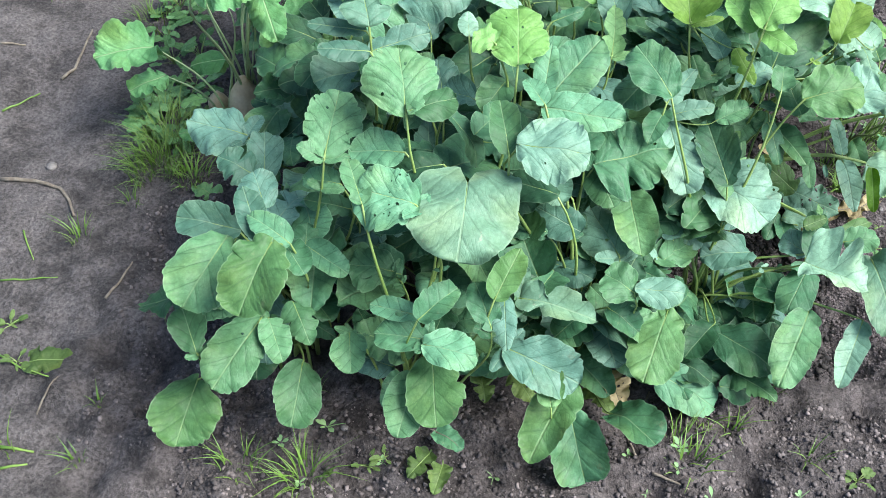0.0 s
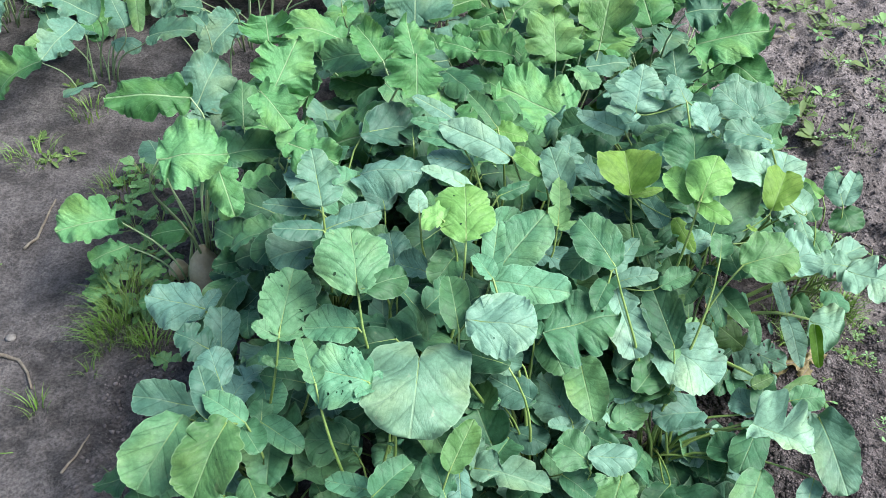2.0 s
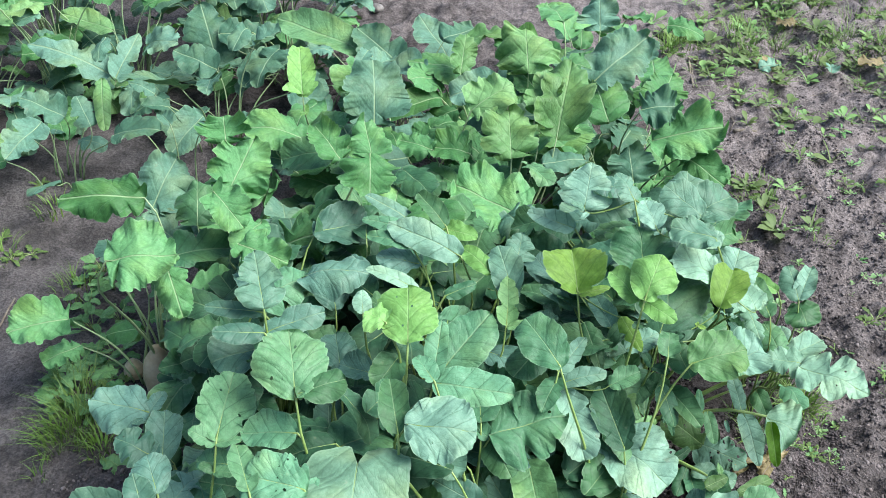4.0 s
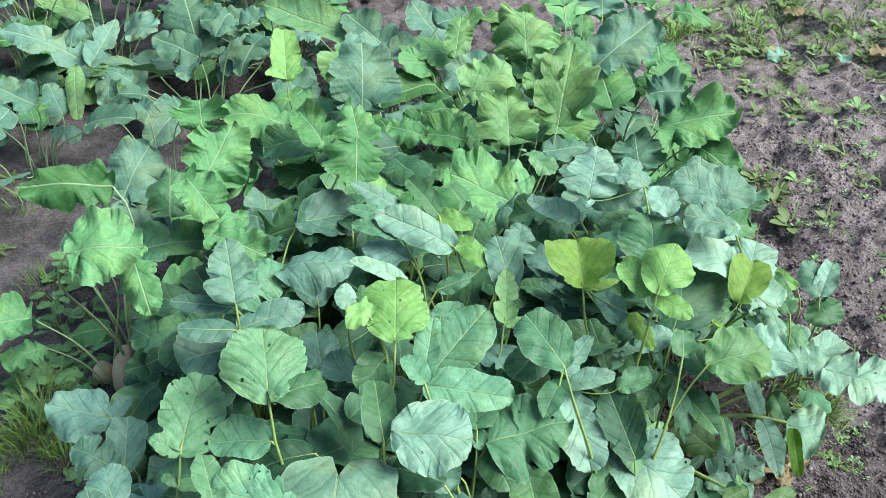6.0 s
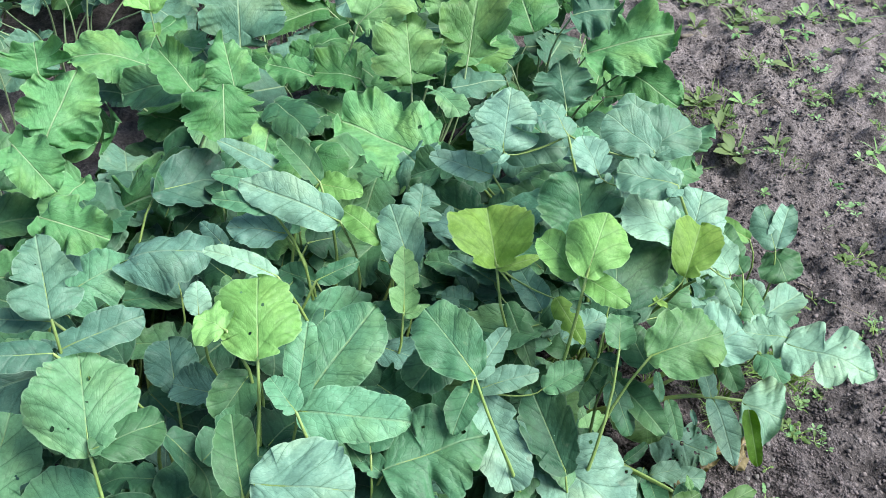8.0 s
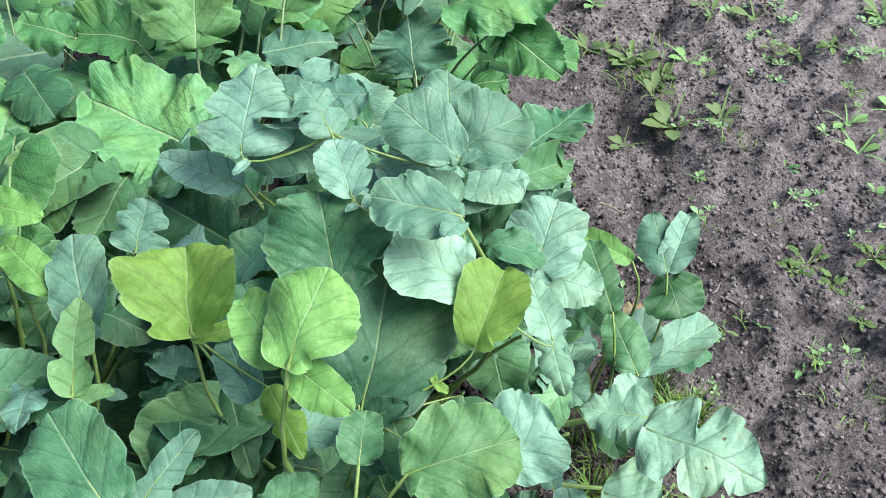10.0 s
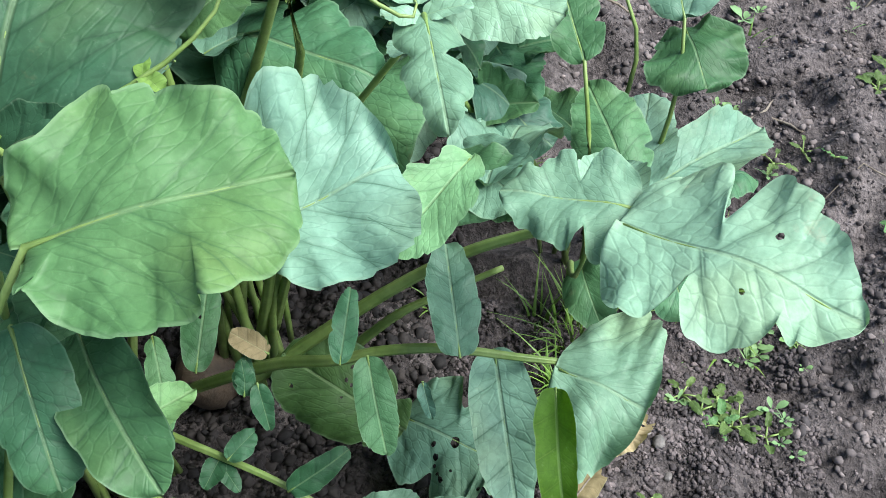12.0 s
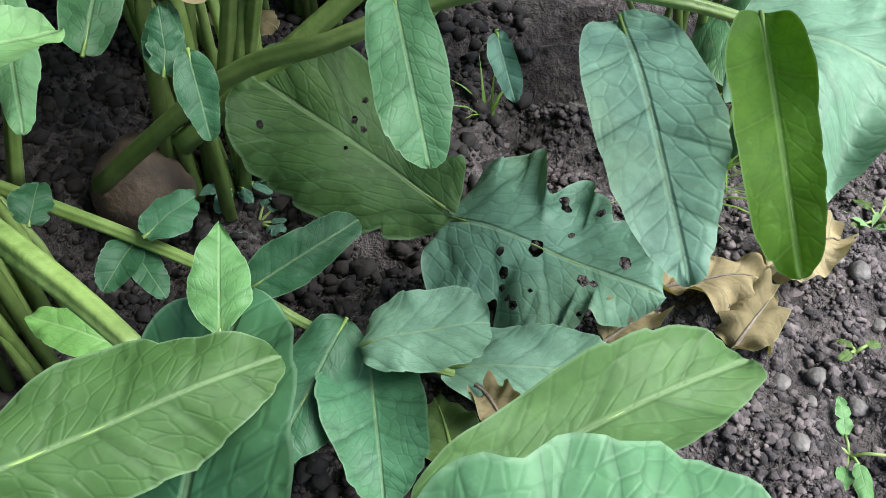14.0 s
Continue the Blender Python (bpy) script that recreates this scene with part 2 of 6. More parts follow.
MOSS = leaf_material("moss_green_leaf", (0.046, 0.104, 0.026), (0.070, 0.140, 0.048), (0.026, 0.062, 0.014), 0.50, 0.56, 0.08, 0.75, tint=0.25)
DRY = leaf_material("withered_leaf", (0.243, 0.192, 0.102), (0.320, 0.269, 0.154), (0.179, 0.128, 0.064), 0.5, 0.8, 0.2, 0.9, tint=0.0)
STALK = plain_material("leaf_stalk", (0.140, 0.225, 0.052), (0.200, 0.290, 0.085), 30.0, 0.45, 0.3)
RIB = plain_material("pale_leaf_rib", (0.192, 0.288, 0.128), (0.243, 0.333, 0.173), 30.0, 0.5, 0.3)
GRASS = plain_material("grass_blade", (0.086, 0.180, 0.024), (0.150, 0.250, 0.044), 12.0, 0.5, 0.1)
WEED = leaf_material("weed_leaf", (0.080, 0.140, 0.040), (0.125, 0.190, 0.060), (0.064, 0.115, 0.032), 0.3, 0.55, 0.25, 0.5)
ROOT = plain_material("root_skin", (0.050, 0.034, 0.022), (0.105, 0.075, 0.048), 35.0, 0.7, 0.6)
CREAM = plain_material("turnip_skin", (0.333, 0.269, 0.160), (0.410, 0.352, 0.237), 25.0, 0.5, 0.3)
STONE = plain_material("pebble_stone", (0.109, 0.099, 0.090), (0.192, 0.176, 0.160), 60.0, 0.75, 0.4)
TWIG = plain_material("dry_twig", (0.134, 0.106, 0.077), (0.218, 0.186, 0.141), 60.0, 0.8, 0.6)
PLASTIC = plain_material("pale_plastic", (0.52, 0.58, 0.64), (0.60, 0.66, 0.70), 20.0, 0.45, 0.05)
SOIL = soil_material()
# Crumb colour with the shade under the plants painted in.
SHADED_SOIL = plain_material("shaded_soil_crumb", (0.010, 0.008, 0.007), (0.036, 0.031, 0.028), 18.0, 0.85, 0.7, loose=True)
TILTH = plain_material("fine_soil_crumb", (0.034, 0.029, 0.029), (0.125, 0.106, 0.105), 60.0, 0.9, 0.7, loose=True)
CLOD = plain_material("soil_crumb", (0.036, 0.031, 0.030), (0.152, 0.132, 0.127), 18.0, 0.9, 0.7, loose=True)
MATS = {"m": MOSS, "D": SHADED, "n": FRESH, "N": BROAD, "P": DUSTY, "Y": NEW, "L": LIGHT, "r": RADISH, "g": GREY, "p": PALE, "d": DARK, "l": LIME, "y": YELLOW, "t": TURNIP, "b": BACK, "u": OLIVE, "w": WEED, "x": DRY}


# ---- builders ----
def mesh_of(name, verts, faces, material, uvs=None, span=0.05, edge=None):
    me = bpy.data.meshes.new(name)
    me.from_pydata(verts, [], faces)
    me.materials.append(material)
    me.polygons.foreach_set("use_smooth", [True] * len(me.polygons))
    if uvs is not None:
        layer = me.uv_layers.new(name="leaf")
        idx = np.empty(len(me.loops), dtype=np.int32)
        me.loops.foreach_get("vertex_index", idx)
        layer.data.foreach_set("uv", np.asarray(uvs, dtype=np.float32)[idx].ravel())
        size = me.uv_layers.new(name="span")
        rim = np.zeros(len(verts)) if edge is None else np.asarray(edge)
        size.data.foreach_set("uv", np.stack([np.full(len(idx), span), rim[idx]], 1).astype(np.float32).ravel())
    me.update()
    return me


def smooth_step(a, b, x):
    s = np.clip((x - a) / (b - a), 0, 1)
    return s * s * (3 - 2 * s)


def outline(kind, p, side, rng):
    """Half-width and forward place of the blade's edge, for p from its foot to its tip."""
    th = np.pi * p
    ph = rng.uniform(0, 6.28)
    if kind == "round":
        x, y = 0.5 * np.sin(np.pi * p ** 1.08) ** 0.85, 0.47 - 0.53 * np.cos(th)
        teeth, n = 0.034, 15
        base = rng.uniform(0.16, 0.30)
        if rng.random() < 0.6:
            x = x * (1 - rng.uniform(0.12, 0.40) * np.exp(-((p - base) / rng.uniform(0.03, 0.06)) ** 2))
    elif kind == "kidney":
        th = np.pi * (p * 0.985 + 0.015)
        x, y = 0.5 * np.sin(th) ** 0.62, 0.33 - 0.67 * np.cos(th)
        teeth, n = 0.012, 19
    elif kind == "oval":
        x, y = 0.5 * np.sin(np.pi * p ** 0.86) ** 0.9, 0.5 - 0.5 * np.cos(th)
        teeth, n = 0.026, 13
    elif kind == "pointed":
        x, y = 0.5 * np.sin(np.pi * p ** 0.8) ** 1.15 + 0.01 * (1 - p), 0.02 + 0.98 * p
        teeth, n = 0.012, 11
    elif kind == "lobed":
        x = 0.5 * np.sin(np.pi * p ** 0.72) ** 0.8
        notch = np.exp(-((p - rng.uniform(0.36, 0.46)) / 0.045) ** 2) * rng.uniform(0.35, 0.7)
        notch = notch + np.exp(-((p - rng.uniform(0.66, 0.74)) / 0.03) ** 2) * rng.uniform(0.05, 0.3)
        x, y = x * (1 - notch), 0.48 - 0.52 * np.cos(th) + 0.06 * np.sin(2 * th)
        teeth, n = 0.032, 13
    else:
        x = 0.5 * np.sin(np.pi * p ** 0.8) ** 0.7
        notch = np.exp(-((p - rng.uniform(0.16, 0.26)) / 0.04) ** 2) * rng.uniform(0.3, 0.75)
        notch = notch + np.exp(-((p - rng.uniform(0.42, 0.52)) / 0.03) ** 2) * rng.uniform(0.05, 0.35) + np.exp(-((p - rng.uniform(0.68, 0.8)) / 0.025) ** 2) * rng.uniform(0.0, 0.22)
        x, y = x * (1 - notch), 0.49 - 0.51 * np.cos(th)
        teeth, n = 0.032, 22
    if kind in ("round", "oval") and rng.random() < 0.45:
        bite = rng.uniform(0.18, 0.42)
        x = x * (1 - rng.uniform(0.08, 0.30) * np.exp(-((p - bite) / rng.uniform(0.02, 0.045)) ** 2))
    ph2 = rng.uniform(0, 6.28)
    scallop = np.abs(np.sin(0.5 * np.pi * (p * n * 1.5 + 0.5 * np.sin(p * 9 + ph) + 0.25 * np.sin(p * 23 + ph2)) + ph)) ** 0.8 - 0.66
    scallop = scallop * (0.75 + 0.5 * np.sin(p * 17 + ph2))
    q = rng.uniform(0, 6.28, 3)
    calm = 1.0 if kind in ("round", "oval", "kidney", "pointed") else 0.8
    slow = calm * (0.070 * np.sin(p * 6 + q[0]) + 0.036 * np.sin(p * 14 + q[1]) + 0.012 * np.sin(p * 31 + q[2]))
    x = x * (1 + 2.1 * teeth * scallop + slow * np.clip(8 * p, 0, 1))
    y = y + teeth * 1.1 * scallop * np.sin(np.pi * p) + 0.4 * slow * np.sin(np.pi * p)
    return x * rng.uniform(0.95, 1.05), y


def blade_mesh(kind, length, width, mat, seed, fold=0.12, curl=0.5, wave=0.05, droop=0.3, holes=0):
    """A leaf blade with its foot at the origin, its tip on +y and its upper side to +z. Returns the mesh and its midline."""
    rng = np.random.default_rng(seed)
    big = holes > 0 or length * width > 0.008
    rows, cols = ((130, 28) if length * width > 0.006 else (84, 18)) if holes else (((84, 9) if kind == "turnip" else (72, 12)) if big else ((84, 7) if kind == "turnip" else (40, 6)))
    p = np.linspace(0.0, 1.0, rows)
    ph = rng.uniform(0, 6.28, 4)
    xs, ys = [], []
    for side in (-1, 1):
        x, y = outline(kind, p, side, rng)
        s = np.linspace(0, 1, cols + 1)[:, None]
        xs.append(side * s * x[None, :])
        ys.append(p[None, :] * (1 - s) + y[None, :] * s)
    X = np.concatenate([xs[0][:0:-1], xs[1]], 0) * width
    Y = np.concatenate([ys[0][:0:-1], ys[1]], 0) * length
    S = np.concatenate([-np.linspace(1, 0, cols, endpoint=False), np.linspace(0, 1, cols + 1)])[:, None] * np.ones_like(X)
    P = np.ones_like(X) * p[None, :]
    nx, ny = X.shape
    i, j = np.meshgrid(np.arange(nx - 1), np.arange(ny - 1), indexing="ij")
    o = (i * ny + j).ravel()
    faces = np.stack([o, o + ny, o + ny + 1, o + 1], 1)
    keep = np.ones(len(o), bool)
    bites = np.random.default_rng(seed + 5)
    fx, fy = X.ravel(), Y.ravel()
    for _ in range(holes):
        hx, hy = bites.uniform(-0.38, 0.38) * width, bites.uniform(0.25, 0.92) * length
        r = width * max(0.012, bites.uniform(0.006, 0.024) * (2.2 if bites.random() < 0.2 else 1.0))
        dx, dy = fx - hx, fy - hy
        away, turn = np.hypot(dx, dy) + 1e-9, np.arctan2(dy, dx)
        edge = r * (1 + 0.15 * np.sin(2 * turn + hx * 900) + 0.08 * np.sin(5 * turn))
        inside = (away < edge)[faces].sum(1) >= 2
        rim = np.intersect1d(faces[inside], faces[keep & ~inside])
        fx[rim], fy[rim] = hx + dx[rim] / away[rim] * edge[rim], hy + dy[rim] / away[rim] * edge[rim]
        keep &= ~inside
    X, Y = fx.reshape(nx, ny), fy.reshape(nx, ny)
    turn, cup = rng.uniform(-0.35, 0.35), rng.uniform(-0.9, 0.7)
    Z = fold * np.abs(X) - (droop + cup) * X * X / width + turn * X * (Y / length - 0.4)
    ruffle = wave * width * (S ** 2) * (0.8 * np.sin(P * 13 + ph[0] + S) + 0.6 * np.sin(P * 27 + ph[1] - 2 * S) + 1.1 * np.sin(P * 5 + ph[2] + 2.5 * S))
    Z = Z + ruffle + 0.034 * width * np.sin(X / width * 6 + ph[2]) * np.sin(Y / length * 9 + ph[3])
    # pillows between the side veins, uneven from vein to vein
    ray = Y / length * 6.0 - np.abs(X) / length * 5.0 + 0.35 * np.sin(P * 7 + ph[1]) + 0.3 * np.sign(X)
    swell = np.clip(np.abs(X) / width * 6, 0, 1) * (0.6 + 0.4 * np.sin(P * 11 + 3 * S + ph[0]))
    Z = Z - 0.009 * width * np.abs(np.cos(np.pi * ray)) ** 6 * swell
    Z = Z + 0.004 * width * np.sin(X / width * 19 + ph[0] + 3 * P) * np.sin(Y / width * 17 + ph[1])
    k = curl / length
    if abs(curl) > 1e-3:
        a = k * Y
        Yb, Zb = np.sin(a) / k - Z * -np.sin(a) * 1.0, -(1 - np.cos(a)) / k + Z * np.cos(a)
        ty, tz = np.sin(curl) / k, -(1 - np.cos(curl)) / k
    else:
        Yb, Zb, ty, tz = Y, Z, length, 0.0
    r, g = math.atan2(tz, ty), length / math.hypot(ty, tz)
    Y2 = (Yb * math.cos(-r) - Zb * math.sin(-r)) * g
    Z2 = (Yb * math.sin(-r) + Zb * math.cos(-r)) * g
    verts = np.stack([X, Y2, Z2], -1).reshape(-1, 3)
    fan = 0.45 if kind in ("round", "kidney", "turnip") else 0.1
    span = max(length, 0.9 * width)
    uvs = np.stack([X / span, (1 - 0.5 * fan) * Y / span - fan * np.abs(X) / span], -1).reshape(-1, 2)
    faces = faces[keep].tolist()
    mid = [Vector(verts[cols * ny + j]) for j in range(0, int(ny * 0.92), ny // 9)]
    return mesh_of("blade", verts.tolist(), faces, mat, uvs, span, np.maximum(np.abs(S), np.abs(2 * P - 1) ** 6).ravel()), mid


def tube_mesh(name, points, radii, material, sides=7, ridge=0.0):
    verts, faces = [], []
    up = Vector((0.03, 0.07, 1))
    for i, q in enumerate(points):
        d = (points[min(i + 1, len(points) - 1)] - points[max(i - 1, 0)]).normalized()
        a = d.cross(up)
        a = a.normalized() if a.length > 1e-3 else Vector((1, 0, 0))
        b = d.cross(a)
        for s in range(sides):
            w = 2 * math.pi * s / sides
            verts.append(q + radii[i] * (1 + ridge * (math.cos(6 * w) + 0.5 * math.sin(4 * w))) * (math.cos(w) * a + math.sin(w) * b))
    for i in range(len(points) - 1):
        for s in range(sides):
            faces.append((i * sides + s, i * sides + (s + 1) % sides, (i + 1) * sides + (s + 1) % sides, (i + 1) * sides + s))
    faces.append(tuple(range(sides))[::-1])
    faces.append(tuple((len(points) - 1) * sides + s for s in range(sides)))
    return mesh_of(name, [tuple(v) for v in verts], faces, material)


def bezier(a, b, c, d, n):
    out = []
    for i in range(n):
        t = i / (n - 1)
        s = 1 - t
        out.append(a * s ** 3 + b * 3 * s * s * t + c * 3 * s * t * t + d * t ** 3)
    return out


HEROES = []


class Plant:
    """One vegetable plant: an empty on the soil that carries its leaves."""

    def __init__(self, name, x, y, label, category, group="", stalk=STALK):
        self.ob = tagged(new(name), label, category, group)
        self.ob.empty_display_size = 0.02
        self.at = Vector((x, y, ground_height(x, y)))
        self.ob.location = self.at
        self.stalk = stalk
        self.count = 0


def put_blade(kind, foot, tip, width, lean, mat, seed, **shape):
    """A blade from foot to tip, whose upper side faces lean (x, y) off the vertical."""
    foot, tip = Vector(foot), Vector(tip)
    d = tip - foot
    up = Vector((lean[0], lean[1], 1.0))
    y = d.normalized()
    x = y.cross(up).normalized()
    z = x.cross(y)
    me, mid = blade_mesh(kind, d.length, width, MATS[mat], seed, **shape)
    m = Matrix((x, y, z)).transposed().to_4x4()
    m.translation = foot
    return me, mid, m


def leaf(plant, kind, foot, tip, width, lean=(0.0, -0.3), mat="r", stalk=True, thick=1.0, root=None, hero=True, lets=False, **shape):
    plant.count += 1
    if hero:
        HEROES.append(((foot[0] + tip[0]) / 2, (foot[1] + tip[1]) / 2, min(foot[2], tip[2])))
    seed = int(abs(foot[0] * 7919 + foot[1] * 104729 + foot[2] * 1299709) * 10) % 100003 + plant.count
    me, mid, m = put_blade(kind, foot, tip, width, lean, mat, seed, **shape)
    ob = new("leaf", me)
    ob.parent = plant.ob
    ob.matrix_basis = Matrix.Translation(-plant.at) @ m
    inv = m.inverted()
    rng = random.Random(seed)
    f, d = Vector(foot), (Vector(tip) - Vector(foot)).normalized()
    if stalk:
        start = Vector(root) if root is not None else plant.at + Vector((f.x - plant.at.x, f.y - plant.at.y, 0)) * (min(0.45, 0.08 / max((f - plant.at).length, 0.02)) if plant.at.x < 0.45 or plant.at.y > 1.5 else 0.0) + Vector((rng.uniform(-0.025, 0.025), rng.uniform(-0.02, 0.03), 0.0))
        rise = (f - start).length
        pts = bezier(start, start + Vector((0, 0, 0.45 * rise)) + (f - start) * 0.12, f - d * rise * 0.16 - Vector((0, 0, rise * 0.22)), f, 9)
        if root is not None:
            pts = bezier(start, start + (f - start) * 0.3 - Vector((0, 0, 0.15 * rise)), f - d * rise * 0.15 - Vector((0, 0, 0.15 * rise)), f, 9)
            thick = 0.7
        r0 = (0.0018 + 0.0036 * rise) * thick
        radii = [r0 * (1 - 0.55 * i / 8) for i in range(9)]
    else:
        pts, radii = [f - d * 0.0008], [0.0008 * thick]
    line = [inv @ q for q in pts] + [q - Vector((0, 0, 0.0004)) for q in mid[1:]]
    k = len(mid) - 1
    last = min(radii[-1] * 0.6, 0.0013 if plant.stalk is RIB else 0.0008)
    radii = radii + [max(0.0004, last * (1 - 0.9 * i / max(1, k - 1))) for i in range(k)]
    part = new("stalk", tube_mesh("stalk", line, radii, plant.stalk))
    part.parent = ob
    if stalk and hero and kind in ("round", "lobed") and lets:
        size = (Vector(tip) - f).length
        for k, share in ((8, 0.42), (7, 0.30), (5, 0.2)):
            if rng.random() < 0.45:
                continue
            way = (pts[k] - pts[k - 1]).normalized()
            across = way.cross(Vector((0.1, -0.25, 1))).normalized()
            for hand in (-1, 1):
                if rng.random() < 0.15:
                    continue
                base = pts[k] - way * rng.uniform(0.0, 0.012)
                L = size * share * rng.uniform(0.7, 1.1)
                end = base + (across * hand + way * rng.uniform(0.1, 0.7) + Vector((0, 0, rng.uniform(-0.3, 0.3)))).normalized() * L
                lm, lmid, mm = put_blade("oval", base, end, L * rng.uniform(0.45, 0.65), (0.1 * hand, -0.3), mat, seed + k * 3 + hand, fold=0.25, curl=0.5, wave=0.05)
                small = new("leaflet", lm)
                small.parent = ob
                small.matrix_basis = inv @ mm
    return ob


def open_soil(x, y):
    """The bare gap in front of the turnip roots."""
    return -0.37 < x < -0.20 and 1.34 < y < 1.57


def scatter_leaves(plant, n, reach, height, size, kinds, mats, seed, spread=(0.0, 6.283)):
    """Further leaves of a plant, fanned out round its crown."""
    rng = random.Random(seed)
    for i in range(n):
        a = spread[0] + (spread[1] - spread[0]) * (i + rng.uniform(0.1, 0.9)) / n
        r, h = rng.uniform(*reach), rng.uniform(*height)
        L = rng.uniform(*size)
        out = Vector((math.cos(a), math.sin(a), 0))
        foot = plant.at + out * r + Vector((0, 0, h))
        top = canopy(foot.x + 0.5 * L * out.x, foot.y + 0.5 * L * out.y)
        if top is not None:
            foot.z = max(0.05, min(foot.z, top - rng.uniform(0.05, 0.11)))
        tip = foot + (out * rng.uniform(0.6, 1.0) + Vector((rng.uniform(-0.4, 0.4), rng.uniform(-0.4, 0.4), rng.uniform(-0.55, 0.35)))).normalized() * L
        if tip.z < 0.02:
            tip.z = 0.02
        if open_soil((foot.x + tip.x) / 2, (foot.y + tip.y) / 2):
            continue
        leaf(plant, rng.choice(kinds), foot, tip, L * rng.uniform(0.6, 0.85), (rng.uniform(-0.4, 0.4), rng.uniform(-0.5, 0.1)),
             rng.choice(mats), hero=False, fold=rng.uniform(0.0, 0.5), curl=rng.uniform(0.2, 1.3), wave=rng.uniform(0.03, 0.09))


def canopy(x, y, reach=0.11):
    """The height of the lowest placed leaf nearby; the default under open air."""
    near = sorted(h for a, b, h in HEROES if (a - x) ** 2 + (b - y) ** 2 < reach * reach)
    if not near:
        return None
    open_side = x > 0.55 and 1.0 < y < 1.42
    return near[0] if open_side else near[len(near) // 3]


def fill_bed(plants, n, left, right, front, back, kinds, mats, seed, size=(0.055, 0.115), floor=0.05):
    """The lower storeys of the foliage: smaller leaves that fill the bed beneath the upper ones."""
    rng = random.Random(seed)
    for i in range(n):
        y = rng.uniform(front, back)
        k = (y - front) / (back - front)
        x = rng.uniform(left[0] + (left[1] - left[0]) * k, right[0] + (right[1] - right[0]) * k)
        top = canopy(x, y)
        if top is None:
            top = canopy(x, y, 0.2)
            if top is None:
                continue
        z = max(floor, (top - 0.025) * rng.uniform(0.2, 1.0) ** 0.75)
        if z > max(top - 0.015, 0.06) or (x > 0.46 and 1.15 < y < 1.7 and z < 0.2) or open_soil(x, y):
            continue
        p = min(plants, key=lambda q: (q.at.x - x) ** 2 + (q.at.y - y) ** 2)
        out = Vector((x - p.at.x, y - p.at.y, 0))
        out = out.normalized() if out.length > 0.02 else Vector((1, 0, 0))
        d = (out + Vector((rng.uniform(-0.9, 0.9), rng.uniform(-0.9, 0.9), rng.uniform(-0.45, 0.25)))).normalized()
        L = rng.uniform(*size)
        c = Vector((x, y, z))
        foot, tip = c - d * L * 0.5, c + d * L * 0.5
        tip.z, foot.z = max(tip.z, 0.02), max(foot.z, 0.03)
        leaf(p, rng.choice(kinds), foot, tip, L * rng.uniform(0.55, 0.85), (rng.uniform(-0.5, 0.5), rng.uniform(-0.8, 0.1)), rng.choice(mats),
             hero=False, stalk=rng.random() < 0.55 and not (x > 0.42 and y < 1.7), fold=rng.uniform(0.0, 0.5), curl=rng.uniform(0.2, 1.2), wave=rng.uniform(0.025, 0.08))


def stem(plant, points, radius, material=None, name="stem"):
    """A free leaf stalk along the given points."""
    pts = [Vector(q) for q in points]
    smooth = []
    for i in range(len(pts) - 1):
        a, b = pts[max(i - 1, 0)], pts[min(i + 2, len(pts) - 1)]
        for k in range(5):
            t = k / 5
            smooth.append(0.5 * ((2 * pts[i]) + (pts[i + 1] - a) * t + (2 * a - 5 * pts[i] + 4 * pts[i + 1] - b) * t * t + (3 * pts[i] - a - 3 * pts[i + 1] + b) * t ** 3))
    smooth.append(pts[-1])
    n = len(smooth)
    ob = new(name, tube_mesh(name, [q - plant.at for q in smooth], [radius * (1 - 0.55 * i / n) for i in range(n)], material or plant.stalk, 30, 0.07))
    ob.parent = plant.ob
    return ob


def root_crown(plant, radius, height, material, where=None):
    """The swollen root that shows above the soil."""
    at = Vector(where) if where else plant.at
    prof = [(0.55, -0.9), (0.86, -0.45), (1.0, 0.0), (0.95, 0.32), (0.78, 0.6), (0.5, 0.82), (0.3, 0.93), (0.22, 1.08), (0.0, 1.1)]
    verts, faces, k = [], [], 18
    rng = random.Random(int(at.x * 1000))
    for r, h in prof:
        for s in range(k):
            a = 2 * math.pi * s / k
            w = radius * r * (1 + 0.05 * math.sin(3 * a + h * 4) + rng.uniform(-0.02, 0.02))
            verts.append((at.x - plant.at.x + w * math.cos(a), at.y - plant.at.y + w * math.sin(a), at.z - plant.at.z + height * h))
    for i in range(len(prof) - 1):
        for s in range(k):
            faces.append((i * k + s, i * k + (s + 1) % k, (i + 1) * k + (s + 1) % k, (i + 1) * k + s))
    ob = new("root", mesh_of("root", verts, faces, material))
    ob.parent = plant.ob
    return ob


# ---- ground ----
def lattice_noise(x, y, cell, seed):
    rng = np.random.default_rng(seed)
    g = rng.random((64, 64))
    u, v = x / cell + 1000.0, y / cell + 1000.0
    i, j = np.floor(u).astype(int), np.floor(v).astype(int)
    a, b = u - i, v - j
    a, b = a * a * (3 - 2 * a), b * b * (3 - 2 * b)
    i0, j0, i1, j1 = i % 64, j % 64, (i + 1) % 64, (j + 1) % 64
    return (g[i0, j0] * (1 - a) + g[i1, j0] * a) * (1 - b) + (g[i0, j1] * (1 - a) + g[i1, j1] * a) * b


